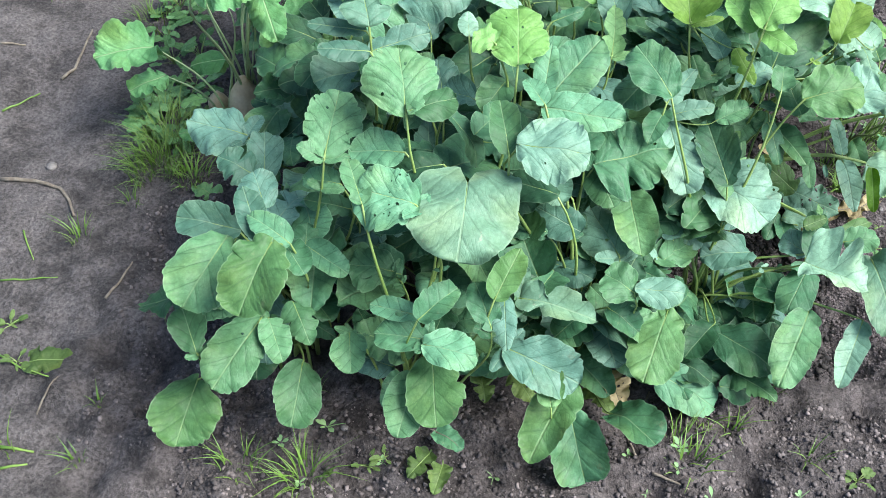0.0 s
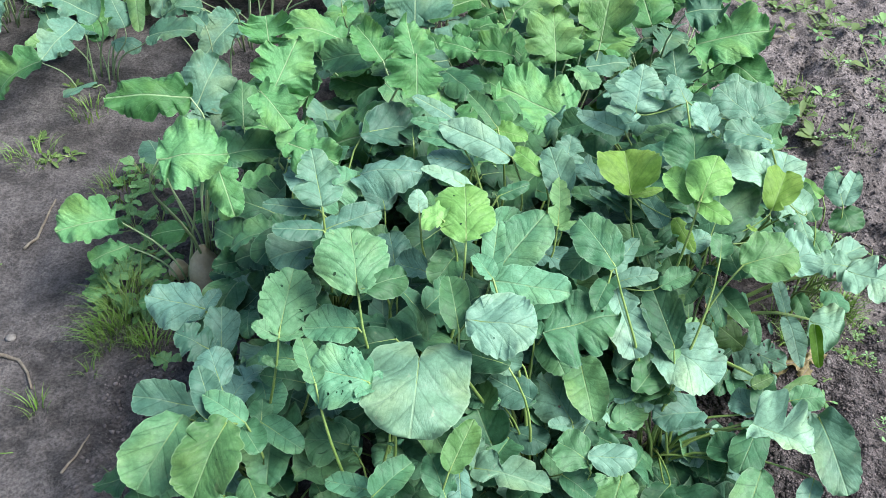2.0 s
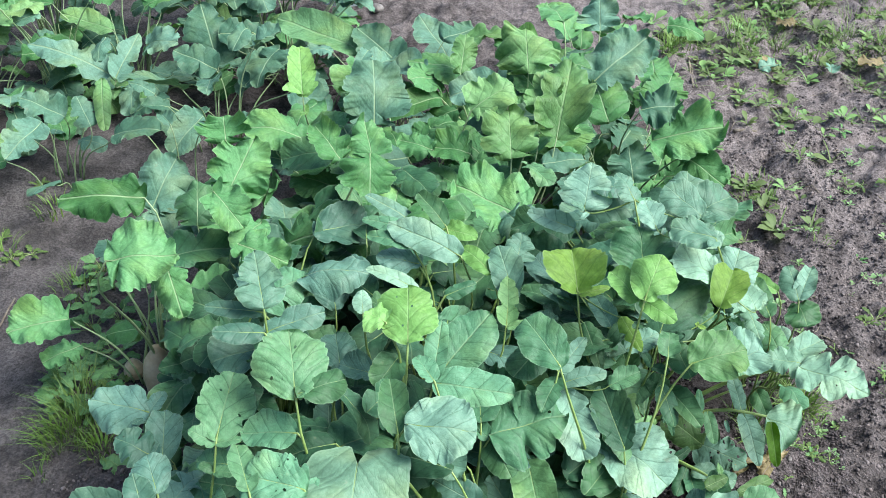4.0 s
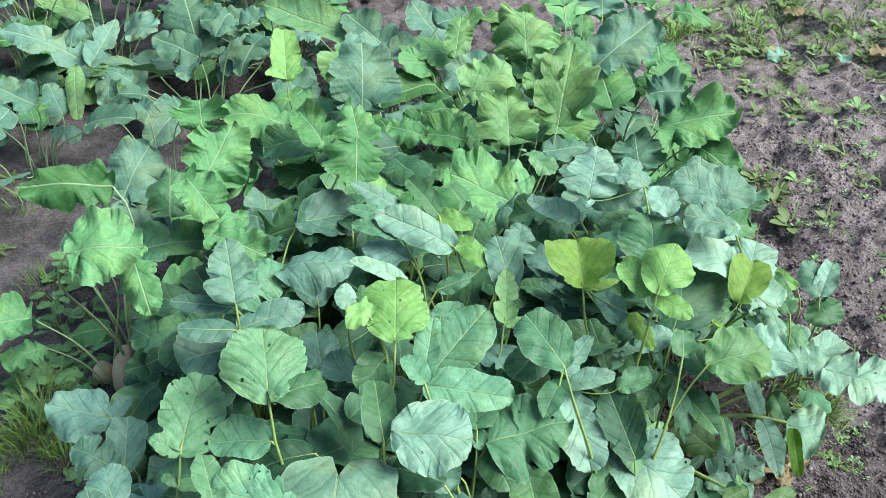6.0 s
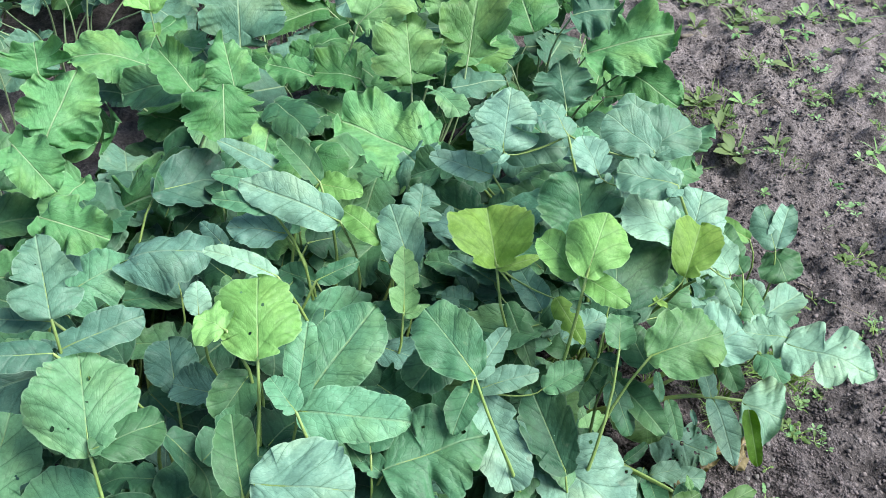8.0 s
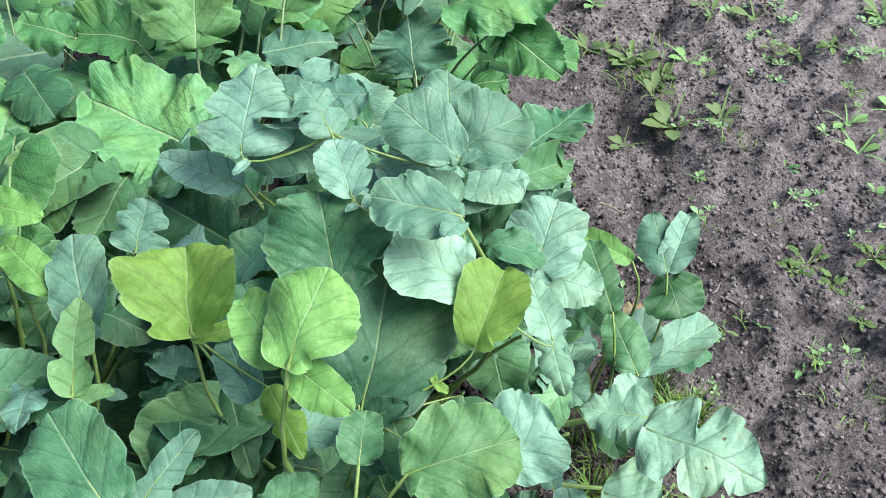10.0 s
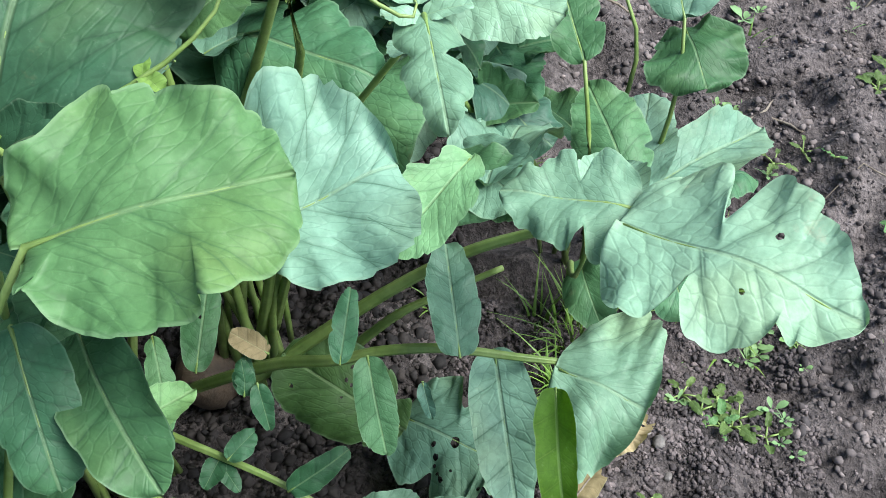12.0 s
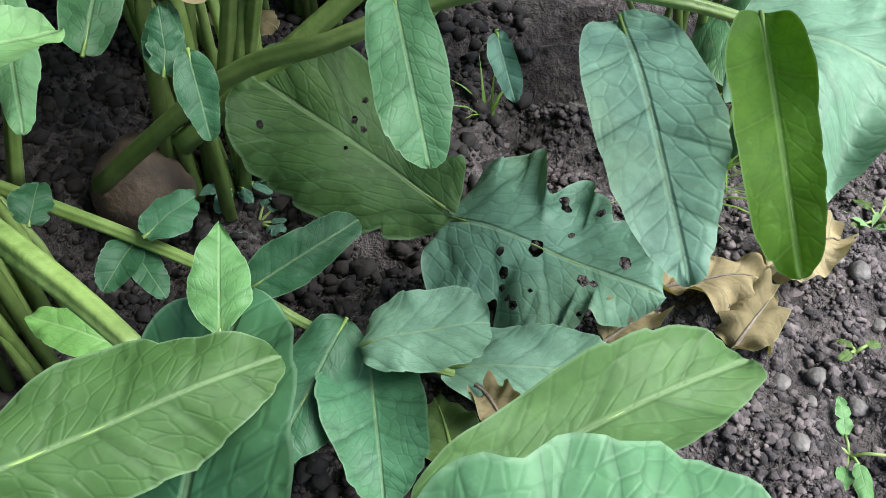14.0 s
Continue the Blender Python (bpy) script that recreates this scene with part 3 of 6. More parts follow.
def relief(x, y):
    x, y = np.asarray(x, float), np.asarray(y, float)
    edge = x + 0.3 * (lattice_noise(x, y, 0.3, 3) - 0.2)
    bed = smooth_step(-0.45, -0.28, edge)
    z = 0.018 * (lattice_noise(x, y, 0.35, 1) - 0.5) * 2
    bed = bed * (1 + 0.3 * smooth_step(0.95, 1.1, x))
    z = z + bed * 0.018 * (lattice_noise(x, y, 0.07, 2) - 0.5) * 2
    z = z + (0.25 + 0.75 * bed) * 0.013 * (lattice_noise(x, y, 0.03, 4) - 0.5) * 2
    z = z + (0.3 + 0.7 * bed) * 0.007 * (lattice_noise(x, y, 0.015, 5) - 0.5) * 2
    z = z - 0.035 * np.exp(-((x - 0.97) ** 2 / 0.006 + (y - 2.13) ** 2 / 0.008))
    z = z - 0.02 * np.exp(-((x + 0.72) ** 2 / 0.01 + (y - 1.55) ** 2 / 0.02))
    return z


def ground_height(x, y):
    return float(relief(np.array([x]), np.array([y]))[0])


def axis(lo, hi, step, far):
    mid = list(np.arange(lo, hi, step))
    out, d, v = [], step, hi
    while v < far:
        d *= 1.35
        v += d
        out.append(v)
    low, d, v = [], step, lo
    while v > -far:
        d *= 1.35
        v -= d
        low.append(v)
    return np.array(low[::-1] + mid + out)


gx, gy = axis(-1.35, 1.95, 0.0115, 400.0), axis(0.45, 3.4, 0.0115, 400.0)
GX, GY = np.meshgrid(gx, gy, indexing="ij")
GZ = relief(GX, GY)
ii, jj = np.meshgrid(np.arange(len(gx) - 1), np.arange(len(gy) - 1), indexing="ij")
q = (ii * len(gy) + jj).ravel()
soil_faces = np.stack([q, q + len(gy), q + len(gy) + 1, q + 1], 1)
ground = tagged(new("ground", mesh_of("ground", np.stack([GX, GY, GZ], -1).reshape(-1, 3).tolist(), soil_faces.tolist(), SOIL)),
                "dark crumbly garden soil with a trodden grey path", "soil", kind="structure")

# ---- the vegetable bed ----
front_left = Plant("radish_plant", -0.13, 1.02, "leafy radish plant with broad blue-green lobed leaves", "radish plant", "radish plants in the bed")
front_mid = Plant("radish_plant", 0.1, 1.08, "leafy radish plant with broad blue-green lobed leaves", "radish plant", "radish plants in the bed")
front_low = Plant("radish_plant", 0.06, 0.92, "leafy radish plant with broad blue-green lobed leaves", "radish plant", "radish plants in the bed")
front_right = Plant("radish_plant", 0.3, 1.02, "leafy radish plant with broad blue-green lobed leaves", "radish plant", "radish plants in the bed")
mid_left = Plant("radish_plant", -0.03, 1.32, "leafy radish plant with broad blue-green lobed leaves", "radish plant", "radish plants in the bed")
mid = Plant("radish_plant", 0.22, 1.33, "leafy radish plant with broad blue-green lobed leaves", "radish plant", "radish plants in the bed")
mid_right = Plant("radish_plant", 0.53, 1.34, "young radish plant with yellow-green upper leaves", "radish plant", "radish plants in the bed")
right_edge = Plant("radish_plant", 0.6, 1.45, "leafy radish plant with broad blue-green lobed leaves", "radish plant", "radish plants in the bed")
right_low = Plant("radish_plant", 0.52, 1.12, "leafy radish plant with broad blue-green lobed leaves", "radish plant", "radish plants in the bed")
back_right = Plant("radish_plant", 0.62, 1.62, "leafy radish plant with broad blue-green lobed leaves", "radish plant", "radish plants in the bed")
outer = Plant("radish_plant", 0.86, 1.55, "leafy radish plant with broad blue-green lobed leaves", "radish plant", "radish plants in the bed")
turnip_left = Plant("turnip_plant", -0.31, 1.555, "turnip plant with bright green crinkled toothed leaves", "turnip plant", "turnip plants in the bed", RIB)
turnip_mid = Plant("turnip_plant", -0.08, 1.68, "turnip plant with bright green crinkled toothed leaves", "turnip plant", "turnip plants in the bed", RIB)
turnip_back = Plant("turnip_plant", 0.12, 1.95, "turnip plant with bright green crinkled toothed leaves", "turnip plant", "turnip plants in the bed", RIB)
turnip_right = Plant("turnip_plant", 0.36, 1.85, "turnip plant with bright green crinkled toothed leaves", "turnip plant", "turnip plants in the bed", RIB)
turnip_far = Plant("turnip_plant", 0.62, 2.05, "turnip plant with bright green crinkled toothed leaves", "turnip plant", "turnip plants in the bed", RIB)
turnip_beyond = Plant("turnip_plant", 0.38, 2.25, "turnip plant with bright green crinkled toothed leaves", "turnip plant", "turnip plants in the bed", RIB)
far_a = Plant("chard_plant", -0.72, 2.3, "low leafy plant in the far bed with pale stalks", "leafy plant", "plants in the far bed", RIB)
far_b = Plant("chard_plant", -0.35, 2.5, "low leafy plant in the far bed with pale stalks", "leafy plant", "plants in the far bed", RIB)
far_c = Plant("chard_plant", -1.05, 2.6, "low leafy plant in the far bed with pale stalks", "leafy plant", "plants in the far bed", RIB)
far_d = Plant("chard_plant", -0.65, 2.75, "low leafy plant in the far bed with pale stalks", "leafy plant", "plants in the far bed", RIB)
far_e = Plant("chard_plant", -0.2, 2.85, "low leafy plant in the far bed with pale stalks", "leafy plant", "plants in the far bed", RIB)
far_f = Plant("chard_plant", -1.35, 2.95, "low leafy plant in the far bed with pale stalks", "leafy plant", "plants in the far bed", RIB)
far_g = Plant("chard_plant", 0.12, 2.55, "low leafy plant in the far bed with pale stalks", "leafy plant", "plants in the far bed", RIB)
far_h = Plant("chard_plant", -0.95, 3.05, "low leafy plant in the far bed with pale stalks", "leafy plant", "plants in the far bed", RIB)
far_i = Plant("chard_plant", -0.45, 3.15, "low leafy plant in the far bed with pale stalks", "leafy plant", "plants in the far bed", RIB)
far_j = Plant("turnip_plant", -0.05, 2.32, "turnip plant with bright green crinkled toothed leaves", "turnip plant", "turnip plants in the bed", RIB)
turnip_end = Plant("turnip_plant", 0.55, 2.52, "turnip plant with bright green crinkled toothed leaves", "turnip plant", "turnip plants in the bed", RIB)
turnip_last = Plant("turnip_plant", 0.7, 2.78, "turnip plant with bright green crinkled toothed leaves", "turnip plant", "turnip plants in the bed", RIB)
far_k = Plant("chard_plant", -0.4, 2.22, "low leafy plant in the far bed with pale stalks", "leafy plant", "plants in the far bed", RIB)
far_l = Plant("chard_plant", -0.85, 2.75, "low leafy plant in the far bed with pale stalks", "leafy plant", "plants in the far bed", RIB)
far_m = Plant("chard_plant", -0.3, 3.05, "low leafy plant in the far bed with pale stalks", "leafy plant", "plants in the far bed", RIB)

# leaves of front left
leaf(front_left, "round", (-0.067, 1.025, 0.433), (-0.057, 1.121, 0.460), 0.080, (0.19, -0.30), "n", holes=4, lets=True, fold=0.26, curl=0.32, wave=0.038)
leaf(front_left, "round", (-0.222, 1.209, 0.287), (-0.313, 1.221, 0.299), 0.085, (0.09, -0.36), "g", lets=True, fold=0.09, curl=0.27, wave=0.063)
leaf(front_left, "round", (-0.176, 1.105, 0.296), (-0.184, 1.178, 0.324), 0.054, (0.19, -0.36), "g", lets=True, fold=0.31, curl=0.42, wave=0.056)
leaf(front_left, "lobed", (-0.191, 1.096, 0.317), (-0.242, 1.112, 0.334), 0.063, (0.21, -0.38), "g", holes=1, lets=True, fold=0.18, curl=0.51, wave=0.043)
leaf(front_left, "round", (-0.150, 0.991, 0.361), (-0.172, 1.039, 0.380), 0.054, (0.15, -0.33), "g", lets=True, fold=0.23, curl=0.34, wave=0.039)
leaf(front_left, "oval", (-0.050, 1.028, 0.374), (-0.103, 1.032, 0.375), 0.044, (0.01, -0.27), "r", fold=0.19, curl=0.32, wave=0.045)
leaf(front_left, "oval", (-0.038, 1.035, 0.316), (-0.104, 1.036, 0.330), 0.035, (0.20, -0.49), "d", fold=0.31, curl=0.21, wave=0.034)
leaf(front_left, "round", (-0.193, 0.987, 0.315), (-0.276, 0.990, 0.332), 0.061, (0.18, -0.48), "g", lets=True, fold=0.28, curl=0.56, wave=0.038)
leaf(front_left, "oval", (-0.145, 0.921, 0.373), (-0.173, 0.982, 0.407), 0.041, (0.22, -0.47), "g", fold=0.08, curl=0.37, wave=0.041)
leaf(front_left, "round", (-0.194, 0.934, 0.355), (-0.233, 0.830, 0.336), 0.089, (0.26, -0.28), "n", lets=True, fold=0.27, curl=0.79, wave=0.058)
leaf(front_left, "round", (-0.119, 0.883, 0.411), (-0.149, 0.794, 0.374), 0.084, (-0.01, -0.42), "N", holes=2, lets=True, fold=0.29, curl=0.76, wave=0.061)
leaf(front_left, "oval", (-0.102, 0.912, 0.376), (-0.161, 0.943, 0.395), 0.037, (0.14, -0.34), "r", fold=0.30, curl=0.78, wave=0.033)
leaf(front_left, "oval", (-0.112, 0.923, 0.363), (-0.082, 0.883, 0.350), 0.042, (0.15, -0.23), "r", stalk=False, fold=0.14, curl=0.35, wave=0.051)
leaf(front_left, "oval", (-0.091, 0.950, 0.331), (-0.030, 0.916, 0.315), 0.038, (-0.01, -0.48), "r", fold=0.19, curl=0.41, wave=0.059)
leaf(front_left, "round", (-0.095, 0.966, 0.311), (-0.095, 0.997, 0.326), 0.036, (0.20, -0.49), "r", lets=True, fold=0.16, curl=0.33, wave=0.040)
leaf(front_left, "round", (-0.147, 0.874, 0.263), (-0.200, 0.774, 0.234), 0.072, (0.21, -0.41), "n", holes=1, lets=True, fold=0.18, curl=0.57, wave=0.050)
leaf(front_left, "oval", (-0.136, 0.870, 0.267), (-0.110, 0.813, 0.249), 0.045, (0.18, -0.24), "n", stalk=False, fold=0.17, curl=0.31, wave=0.044)
leaf(front_left, "round", (-0.225, 0.815, 0.263), (-0.251, 0.868, 0.286), 0.047, (0.24, -0.30), "n", lets=True, fold=0.14, curl=0.30, wave=0.049)
leaf(front_left, "round", (-0.243, 0.836, 0.161), (-0.260, 0.744, 0.133), 0.092, (0.23, -0.35), "N", lets=True, fold=0.11, curl=0.63, wave=0.053)
leaf(front_left, "lobed", (-0.107, 0.900, 0.268), (-0.077, 0.845, 0.245), 0.047, (0.13, -0.35), "n", lets=True, fold=0.10, curl=0.58, wave=0.042)

# leaves of front mid
leaf(front_mid, "oval", (0.222, 1.113, 0.458), (0.234, 1.199, 0.495), 0.034, (-0.08, -0.41), "r", stalk=False, fold=0.29, curl=0.25, wave=0.049)
leaf(front_mid, "round", (0.186, 1.146, 0.503), (0.184, 1.228, 0.534), 0.085, (0.01, -0.38), "Y", holes=4, fold=0.13, curl=0.33, wave=0.040)
leaf(front_mid, "oval", (0.154, 1.172, 0.514), (0.126, 1.185, 0.522), 0.052, (0.15, -0.31), "Y", fold=0.27, curl=0.32, wave=0.061)
leaf(front_mid, "round", (0.041, 1.039, 0.500), (0.026, 1.118, 0.542), 0.100, (0.26, -0.48), "n", holes=4, fold=0.29, curl=0.23, wave=0.043)
leaf(front_mid, "round", (0.046, 1.039, 0.504), (0.105, 1.068, 0.504), 0.051, (0.15, -0.30), "n", stalk=False, fold=0.19, curl=0.21, wave=0.045)
leaf(front_mid, "round", (0.083, 1.204, 0.391), (0.072, 1.258, 0.414), 0.060, (0.14, -0.40), "g", holes=1, fold=0.31, curl=0.23, wave=0.049)
leaf(front_mid, "round", (0.133, 1.186, 0.399), (0.082, 1.200, 0.404), 0.045, (0.00, -0.42), "g", holes=1, fold=0.22, curl=0.29, wave=0.039)
leaf(front_mid, "round", (0.171, 1.166, 0.451), (0.141, 1.122, 0.434), 0.049, (0.16, -0.49), "n", fold=0.32, curl=0.80, wave=0.034)
leaf(front_mid, "oval", (0.177, 1.009, 0.462), (0.163, 1.087, 0.485), 0.042, (-0.05, -0.30), "n", fold=0.24, curl=0.77, wave=0.038)
leaf(front_mid, "oval", (0.039, 1.037, 0.431), (-0.036, 1.036, 0.428), 0.058, (-0.03, -0.30), "r", fold=0.09, curl=0.41, wave=0.038)

# leaves of front low
leaf(front_low, "kidney", (0.125, 0.978, 0.437), (0.116, 0.870, 0.405), 0.150, (0.08, -0.30), "P", fold=0.05, curl=0.77, wave=0.051)
leaf(front_low, "round", (0.061, 0.928, 0.445), (-0.017, 0.941, 0.455), 0.088, (0.04, -0.49), "r", holes=14, lets=True, fold=0.31, curl=0.79, wave=0.059)
leaf(front_low, "oval", (-0.006, 0.918, 0.451), (-0.030, 0.979, 0.471), 0.034, (0.19, -0.26), "n", fold=0.27, curl=0.23, wave=0.039)
leaf(front_low, "round", (0.026, 0.959, 0.274), (-0.036, 0.959, 0.284), 0.065, (0.15, -0.27), "n", lets=True, fold=0.18, curl=0.56, wave=0.057)
leaf(front_low, "oval", (0.069, 0.840, 0.321), (0.119, 0.886, 0.335), 0.043, (0.00, -0.32), "r", fold=0.29, curl=0.64, wave=0.037)
leaf(front_low, "oval", (0.068, 0.866, 0.296), (0.002, 0.881, 0.296), 0.032, (-0.09, -0.44), "r", fold=0.20, curl=0.40, wave=0.031)
leaf(front_low, "round", (0.079, 0.843, 0.274), (0.010, 0.846, 0.279), 0.054, (0.06, -0.31), "r", lets=True, fold=0.20, curl=0.48, wave=0.060)
leaf(front_low, "round", (0.079, 0.829, 0.282), (0.149, 0.817, 0.273), 0.057, (0.10, -0.27), "r", stalk=False, fold=0.14, curl=0.70, wave=0.048)
leaf(front_low, "round", (0.089, 0.846, 0.223), (0.099, 0.757, 0.195), 0.083, (-0.08, -0.33), "N", lets=True, fold=0.09, curl=0.63, wave=0.040)
leaf(front_low, "oval", (0.065, 0.843, 0.195), (0.047, 0.752, 0.172), 0.059, (0.09, -0.28), "n", fold=0.20, curl=0.24, wave=0.030)
leaf(front_low, "round", (-0.030, 0.887, 0.219), (-0.022, 0.828, 0.207), 0.049, (-0.07, -0.22), "n", lets=True, fold=0.30, curl=0.23, wave=0.035)
leaf(front_low, "oval", (0.169, 0.901, 0.293), (0.203, 0.971, 0.322), 0.043, (0.06, -0.45), "l", fold=0.10, curl=0.26, wave=0.059)
leaf(front_low, "round", (0.167, 0.879, 0.259), (0.142, 0.939, 0.283), 0.049, (0.06, -0.38), "d", lets=True, fold=0.16, curl=0.73, wave=0.048)
leaf(front_low, "oval", (0.184, 0.925, 0.270), (0.189, 0.850, 0.247), 0.033, (-0.10, -0.32), "g", fold=0.10, curl=0.61, wave=0.043)

# leaves of front right
leaf(front_right, "oval", (0.224, 1.130, 0.441), (0.304, 1.220, 0.491), 0.076, (-0.06, -0.50), "r", fold=0.18, curl=0.42, wave=0.035)
leaf(front_right, "oval", (0.222, 1.115, 0.453), (0.336, 1.098, 0.448), 0.061, (-0.02, -0.45), "r", stalk=False, fold=0.29, curl=0.20, wave=0.048)
leaf(front_right, "oval", (0.224, 1.093, 0.477), (0.198, 1.127, 0.491), 0.031, (0.16, -0.29), "r", fold=0.22, curl=0.22, wave=0.043)
leaf(front_right, "lobed", (0.310, 1.118, 0.345), (0.423, 1.154, 0.352), 0.121, (0.03, -0.31), "r", holes=3, lets=True, fold=0.09, curl=0.37, wave=0.054)
leaf(front_right, "round", (0.190, 1.008, 0.482), (0.280, 0.995, 0.483), 0.095, (-0.07, -0.38), "p", holes=1, fold=0.22, curl=0.23, wave=0.043)
leaf(front_right, "lobed", (0.207, 0.941, 0.249), (0.314, 0.910, 0.244), 0.056, (-0.02, -0.22), "P", lets=True, fold=0.60, curl=0.80, wave=0.053)
leaf(front_right, "round", (0.194, 0.877, 0.214), (0.294, 0.840, 0.191), 0.077, (0.07, -0.42), "g", lets=True, fold=0.13, curl=0.39, wave=0.043)
leaf(front_right, "oval", (0.288, 0.865, 0.160), (0.228, 0.751, 0.123), 0.068, (-0.15, -0.25), "N", fold=0.11, curl=0.57, wave=0.060)
leaf(front_right, "oval", (0.255, 0.807, 0.179), (0.241, 0.886, 0.203), 0.044, (0.05, -0.30), "l", fold=0.21, curl=0.21, wave=0.054)
leaf(front_right, "round", (0.432, 0.984, 0.182), (0.391, 0.872, 0.154), 0.081, (-0.12, -0.21), "N", lets=True, fold=0.07, curl=0.49, wave=0.060)
leaf(front_right, "round", (0.365, 0.946, 0.268), (0.325, 0.969, 0.278), 0.063, (-0.01, -0.46), "n", lets=True, fold=0.24, curl=0.74, wave=0.056)
leaf(front_right, "round", (0.370, 0.949, 0.273), (0.436, 0.945, 0.272), 0.049, (-0.00, -0.42), "p", stalk=False, fold=0.13, curl=0.29, wave=0.046)
leaf(front_right, "round", (0.354, 1.032, 0.245), (0.313, 1.109, 0.261), 0.074, (-0.13, -0.28), "p", holes=4, lets=True, fold=0.24, curl=0.34, wave=0.042)
leaf(front_right, "oval", (0.367, 1.124, 0.288), (0.383, 1.021, 0.260), 0.064, (-0.11, -0.29), "L", fold=0.25, curl=0.41, wave=0.051)
leaf(front_right, "oval", (0.307, 1.131, 0.328), (0.339, 1.064, 0.314), 0.048, (-0.17, -0.29), "n", stalk=False, fold=0.20, curl=0.76, wave=0.031)
leaf(front_right, "oval", (0.236, 1.083, 0.375), (0.256, 1.028, 0.351), 0.058, (-0.14, -0.49), "p", holes=1, fold=0.11, curl=0.67, wave=0.053)

# leaves of mid left
leaf(mid_left, "lobed", (-0.021, 1.196, 0.518), (-0.042, 1.272, 0.561), 0.070, (0.18, -0.52), "p", holes=1, fold=0.30, curl=0.27, wave=0.051)
leaf(mid_left, "oval", (-0.021, 1.187, 0.476), (0.062, 1.225, 0.485), 0.044, (0.14, -0.52), "g", fold=0.09, curl=0.55, wave=0.061)
leaf(mid_left, "oval", (-0.018, 1.167, 0.494), (-0.088, 1.154, 0.506), 0.038, (0.24, -0.34), "g", fold=0.11, curl=0.20, wave=0.033)
leaf(mid_left, "oval", (-0.027, 1.213, 0.493), (-0.109, 1.212, 0.503), 0.028, (0.13, -0.51), "g", fold=0.20, curl=0.21, wave=0.033)
leaf(mid_left, "round", (0.055, 1.424, 0.325), (0.030, 1.488, 0.358), 0.065, (0.23, -0.42), "g", fold=0.19, curl=0.75, wave=0.045)

# leaves of mid
leaf(mid, "oval", (0.198, 1.277, 0.487), (0.119, 1.300, 0.509), 0.026, (0.19, -0.34), "P", fold=0.16, curl=0.58, wave=0.033)
leaf(mid, "oval", (0.118, 1.225, 0.482), (0.114, 1.261, 0.499), 0.029, (0.10, -0.45), "P", fold=0.21, curl=0.30, wave=0.051)
leaf(mid, "oval", (0.265, 1.410, 0.451), (0.146, 1.447, 0.488), 0.057, (0.10, -0.68), "p", holes=3, fold=0.23, curl=0.62, wave=0.049)
leaf(mid, "oval", (0.176, 1.519, 0.422), (0.096, 1.541, 0.429), 0.033, (-0.04, -0.44), "r", fold=0.30, curl=0.55, wave=0.030)
leaf(mid, "oval", (0.185, 1.589, 0.385), (0.096, 1.623, 0.423), 0.035, (0.24, -0.48), "b", fold=0.13, curl=0.62, wave=0.033)
leaf(mid, "oval", (0.241, 1.457, 0.476), (0.193, 1.503, 0.511), 0.034, (0.08, -0.67), "n", fold=0.31, curl=0.62, wave=0.057)
leaf(mid, "oval", (0.239, 1.477, 0.458), (0.294, 1.461, 0.453), 0.037, (-0.11, -0.66), "Y", fold=0.10, curl=0.20, wave=0.061)
leaf(mid, "oval", (0.184, 1.418, 0.465), (0.111, 1.434, 0.473), 0.030, (0.00, -0.44), "r", fold=0.19, curl=0.47, wave=0.048)
leaf(mid, "round", (0.195, 1.421, 0.426), (0.126, 1.420, 0.439), 0.044, (0.20, -0.47), "g", lets=True, fold=0.26, curl=0.42, wave=0.057)
leaf(mid, "oval", (0.114, 1.472, 0.358), (0.079, 1.503, 0.379), 0.024, (0.00, -0.63), "g", fold=0.10, curl=0.79, wave=0.054)
leaf(mid, "oval", (0.316, 1.385, 0.438), (0.268, 1.430, 0.454), 0.036, (-0.06, -0.42), "Y", fold=0.14, curl=0.49, wave=0.061)
leaf(mid, "round", (0.350, 1.349, 0.420), (0.327, 1.434, 0.456), 0.054, (-0.12, -0.46), "p", lets=True, fold=0.14, curl=0.62, wave=0.062)
leaf(mid, "lobed", (0.364, 1.468, 0.399), (0.374, 1.512, 0.424), 0.059, (0.02, -0.56), "p", lets=True, fold=0.31, curl=0.35, wave=0.058)
leaf(mid, "lobed", (0.338, 1.306, 0.398), (0.341, 1.375, 0.438), 0.039, (0.11, -0.59), "l", lets=True, fold=0.22, curl=0.69, wave=0.032)
leaf(mid, "oval", (0.239, 1.296, 0.461), (0.288, 1.315, 0.471), 0.024, (0.03, -0.62), "d", fold=0.17, curl=0.47, wave=0.059)
leaf(mid, "oval", (0.231, 1.404, 0.356), (0.185, 1.421, 0.364), 0.033, (-0.07, -0.66), "d", fold=0.18, curl=0.23, wave=0.037)

# leaves of mid right
leaf(mid_right, "round", (0.445, 1.313, 0.461), (0.439, 1.375, 0.492), 0.096, (-0.08, -0.50), "y", fold=0.70, curl=0.60, wave=0.051)
leaf(mid_right, "oval", (0.446, 1.308, 0.458), (0.497, 1.322, 0.463), 0.015, (0.06, -0.52), "y", stalk=False, fold=0.26, curl=0.25, wave=0.042)
leaf(mid_right, "oval", (0.455, 1.374, 0.374), (0.400, 1.411, 0.389), 0.025, (-0.08, -0.52), "p", fold=0.28, curl=0.55, wave=0.046)
leaf(mid_right, "round", (0.531, 1.235, 0.515), (0.560, 1.294, 0.548), 0.068, (-0.09, -0.51), "Y", fold=0.16, curl=0.79, wave=0.050)
leaf(mid_right, "oval", (0.526, 1.251, 0.495), (0.490, 1.304, 0.509), 0.045, (-0.15, -0.37), "Y", root=(0.531, 1.235, 0.515), fold=0.06, curl=0.68, wave=0.042)
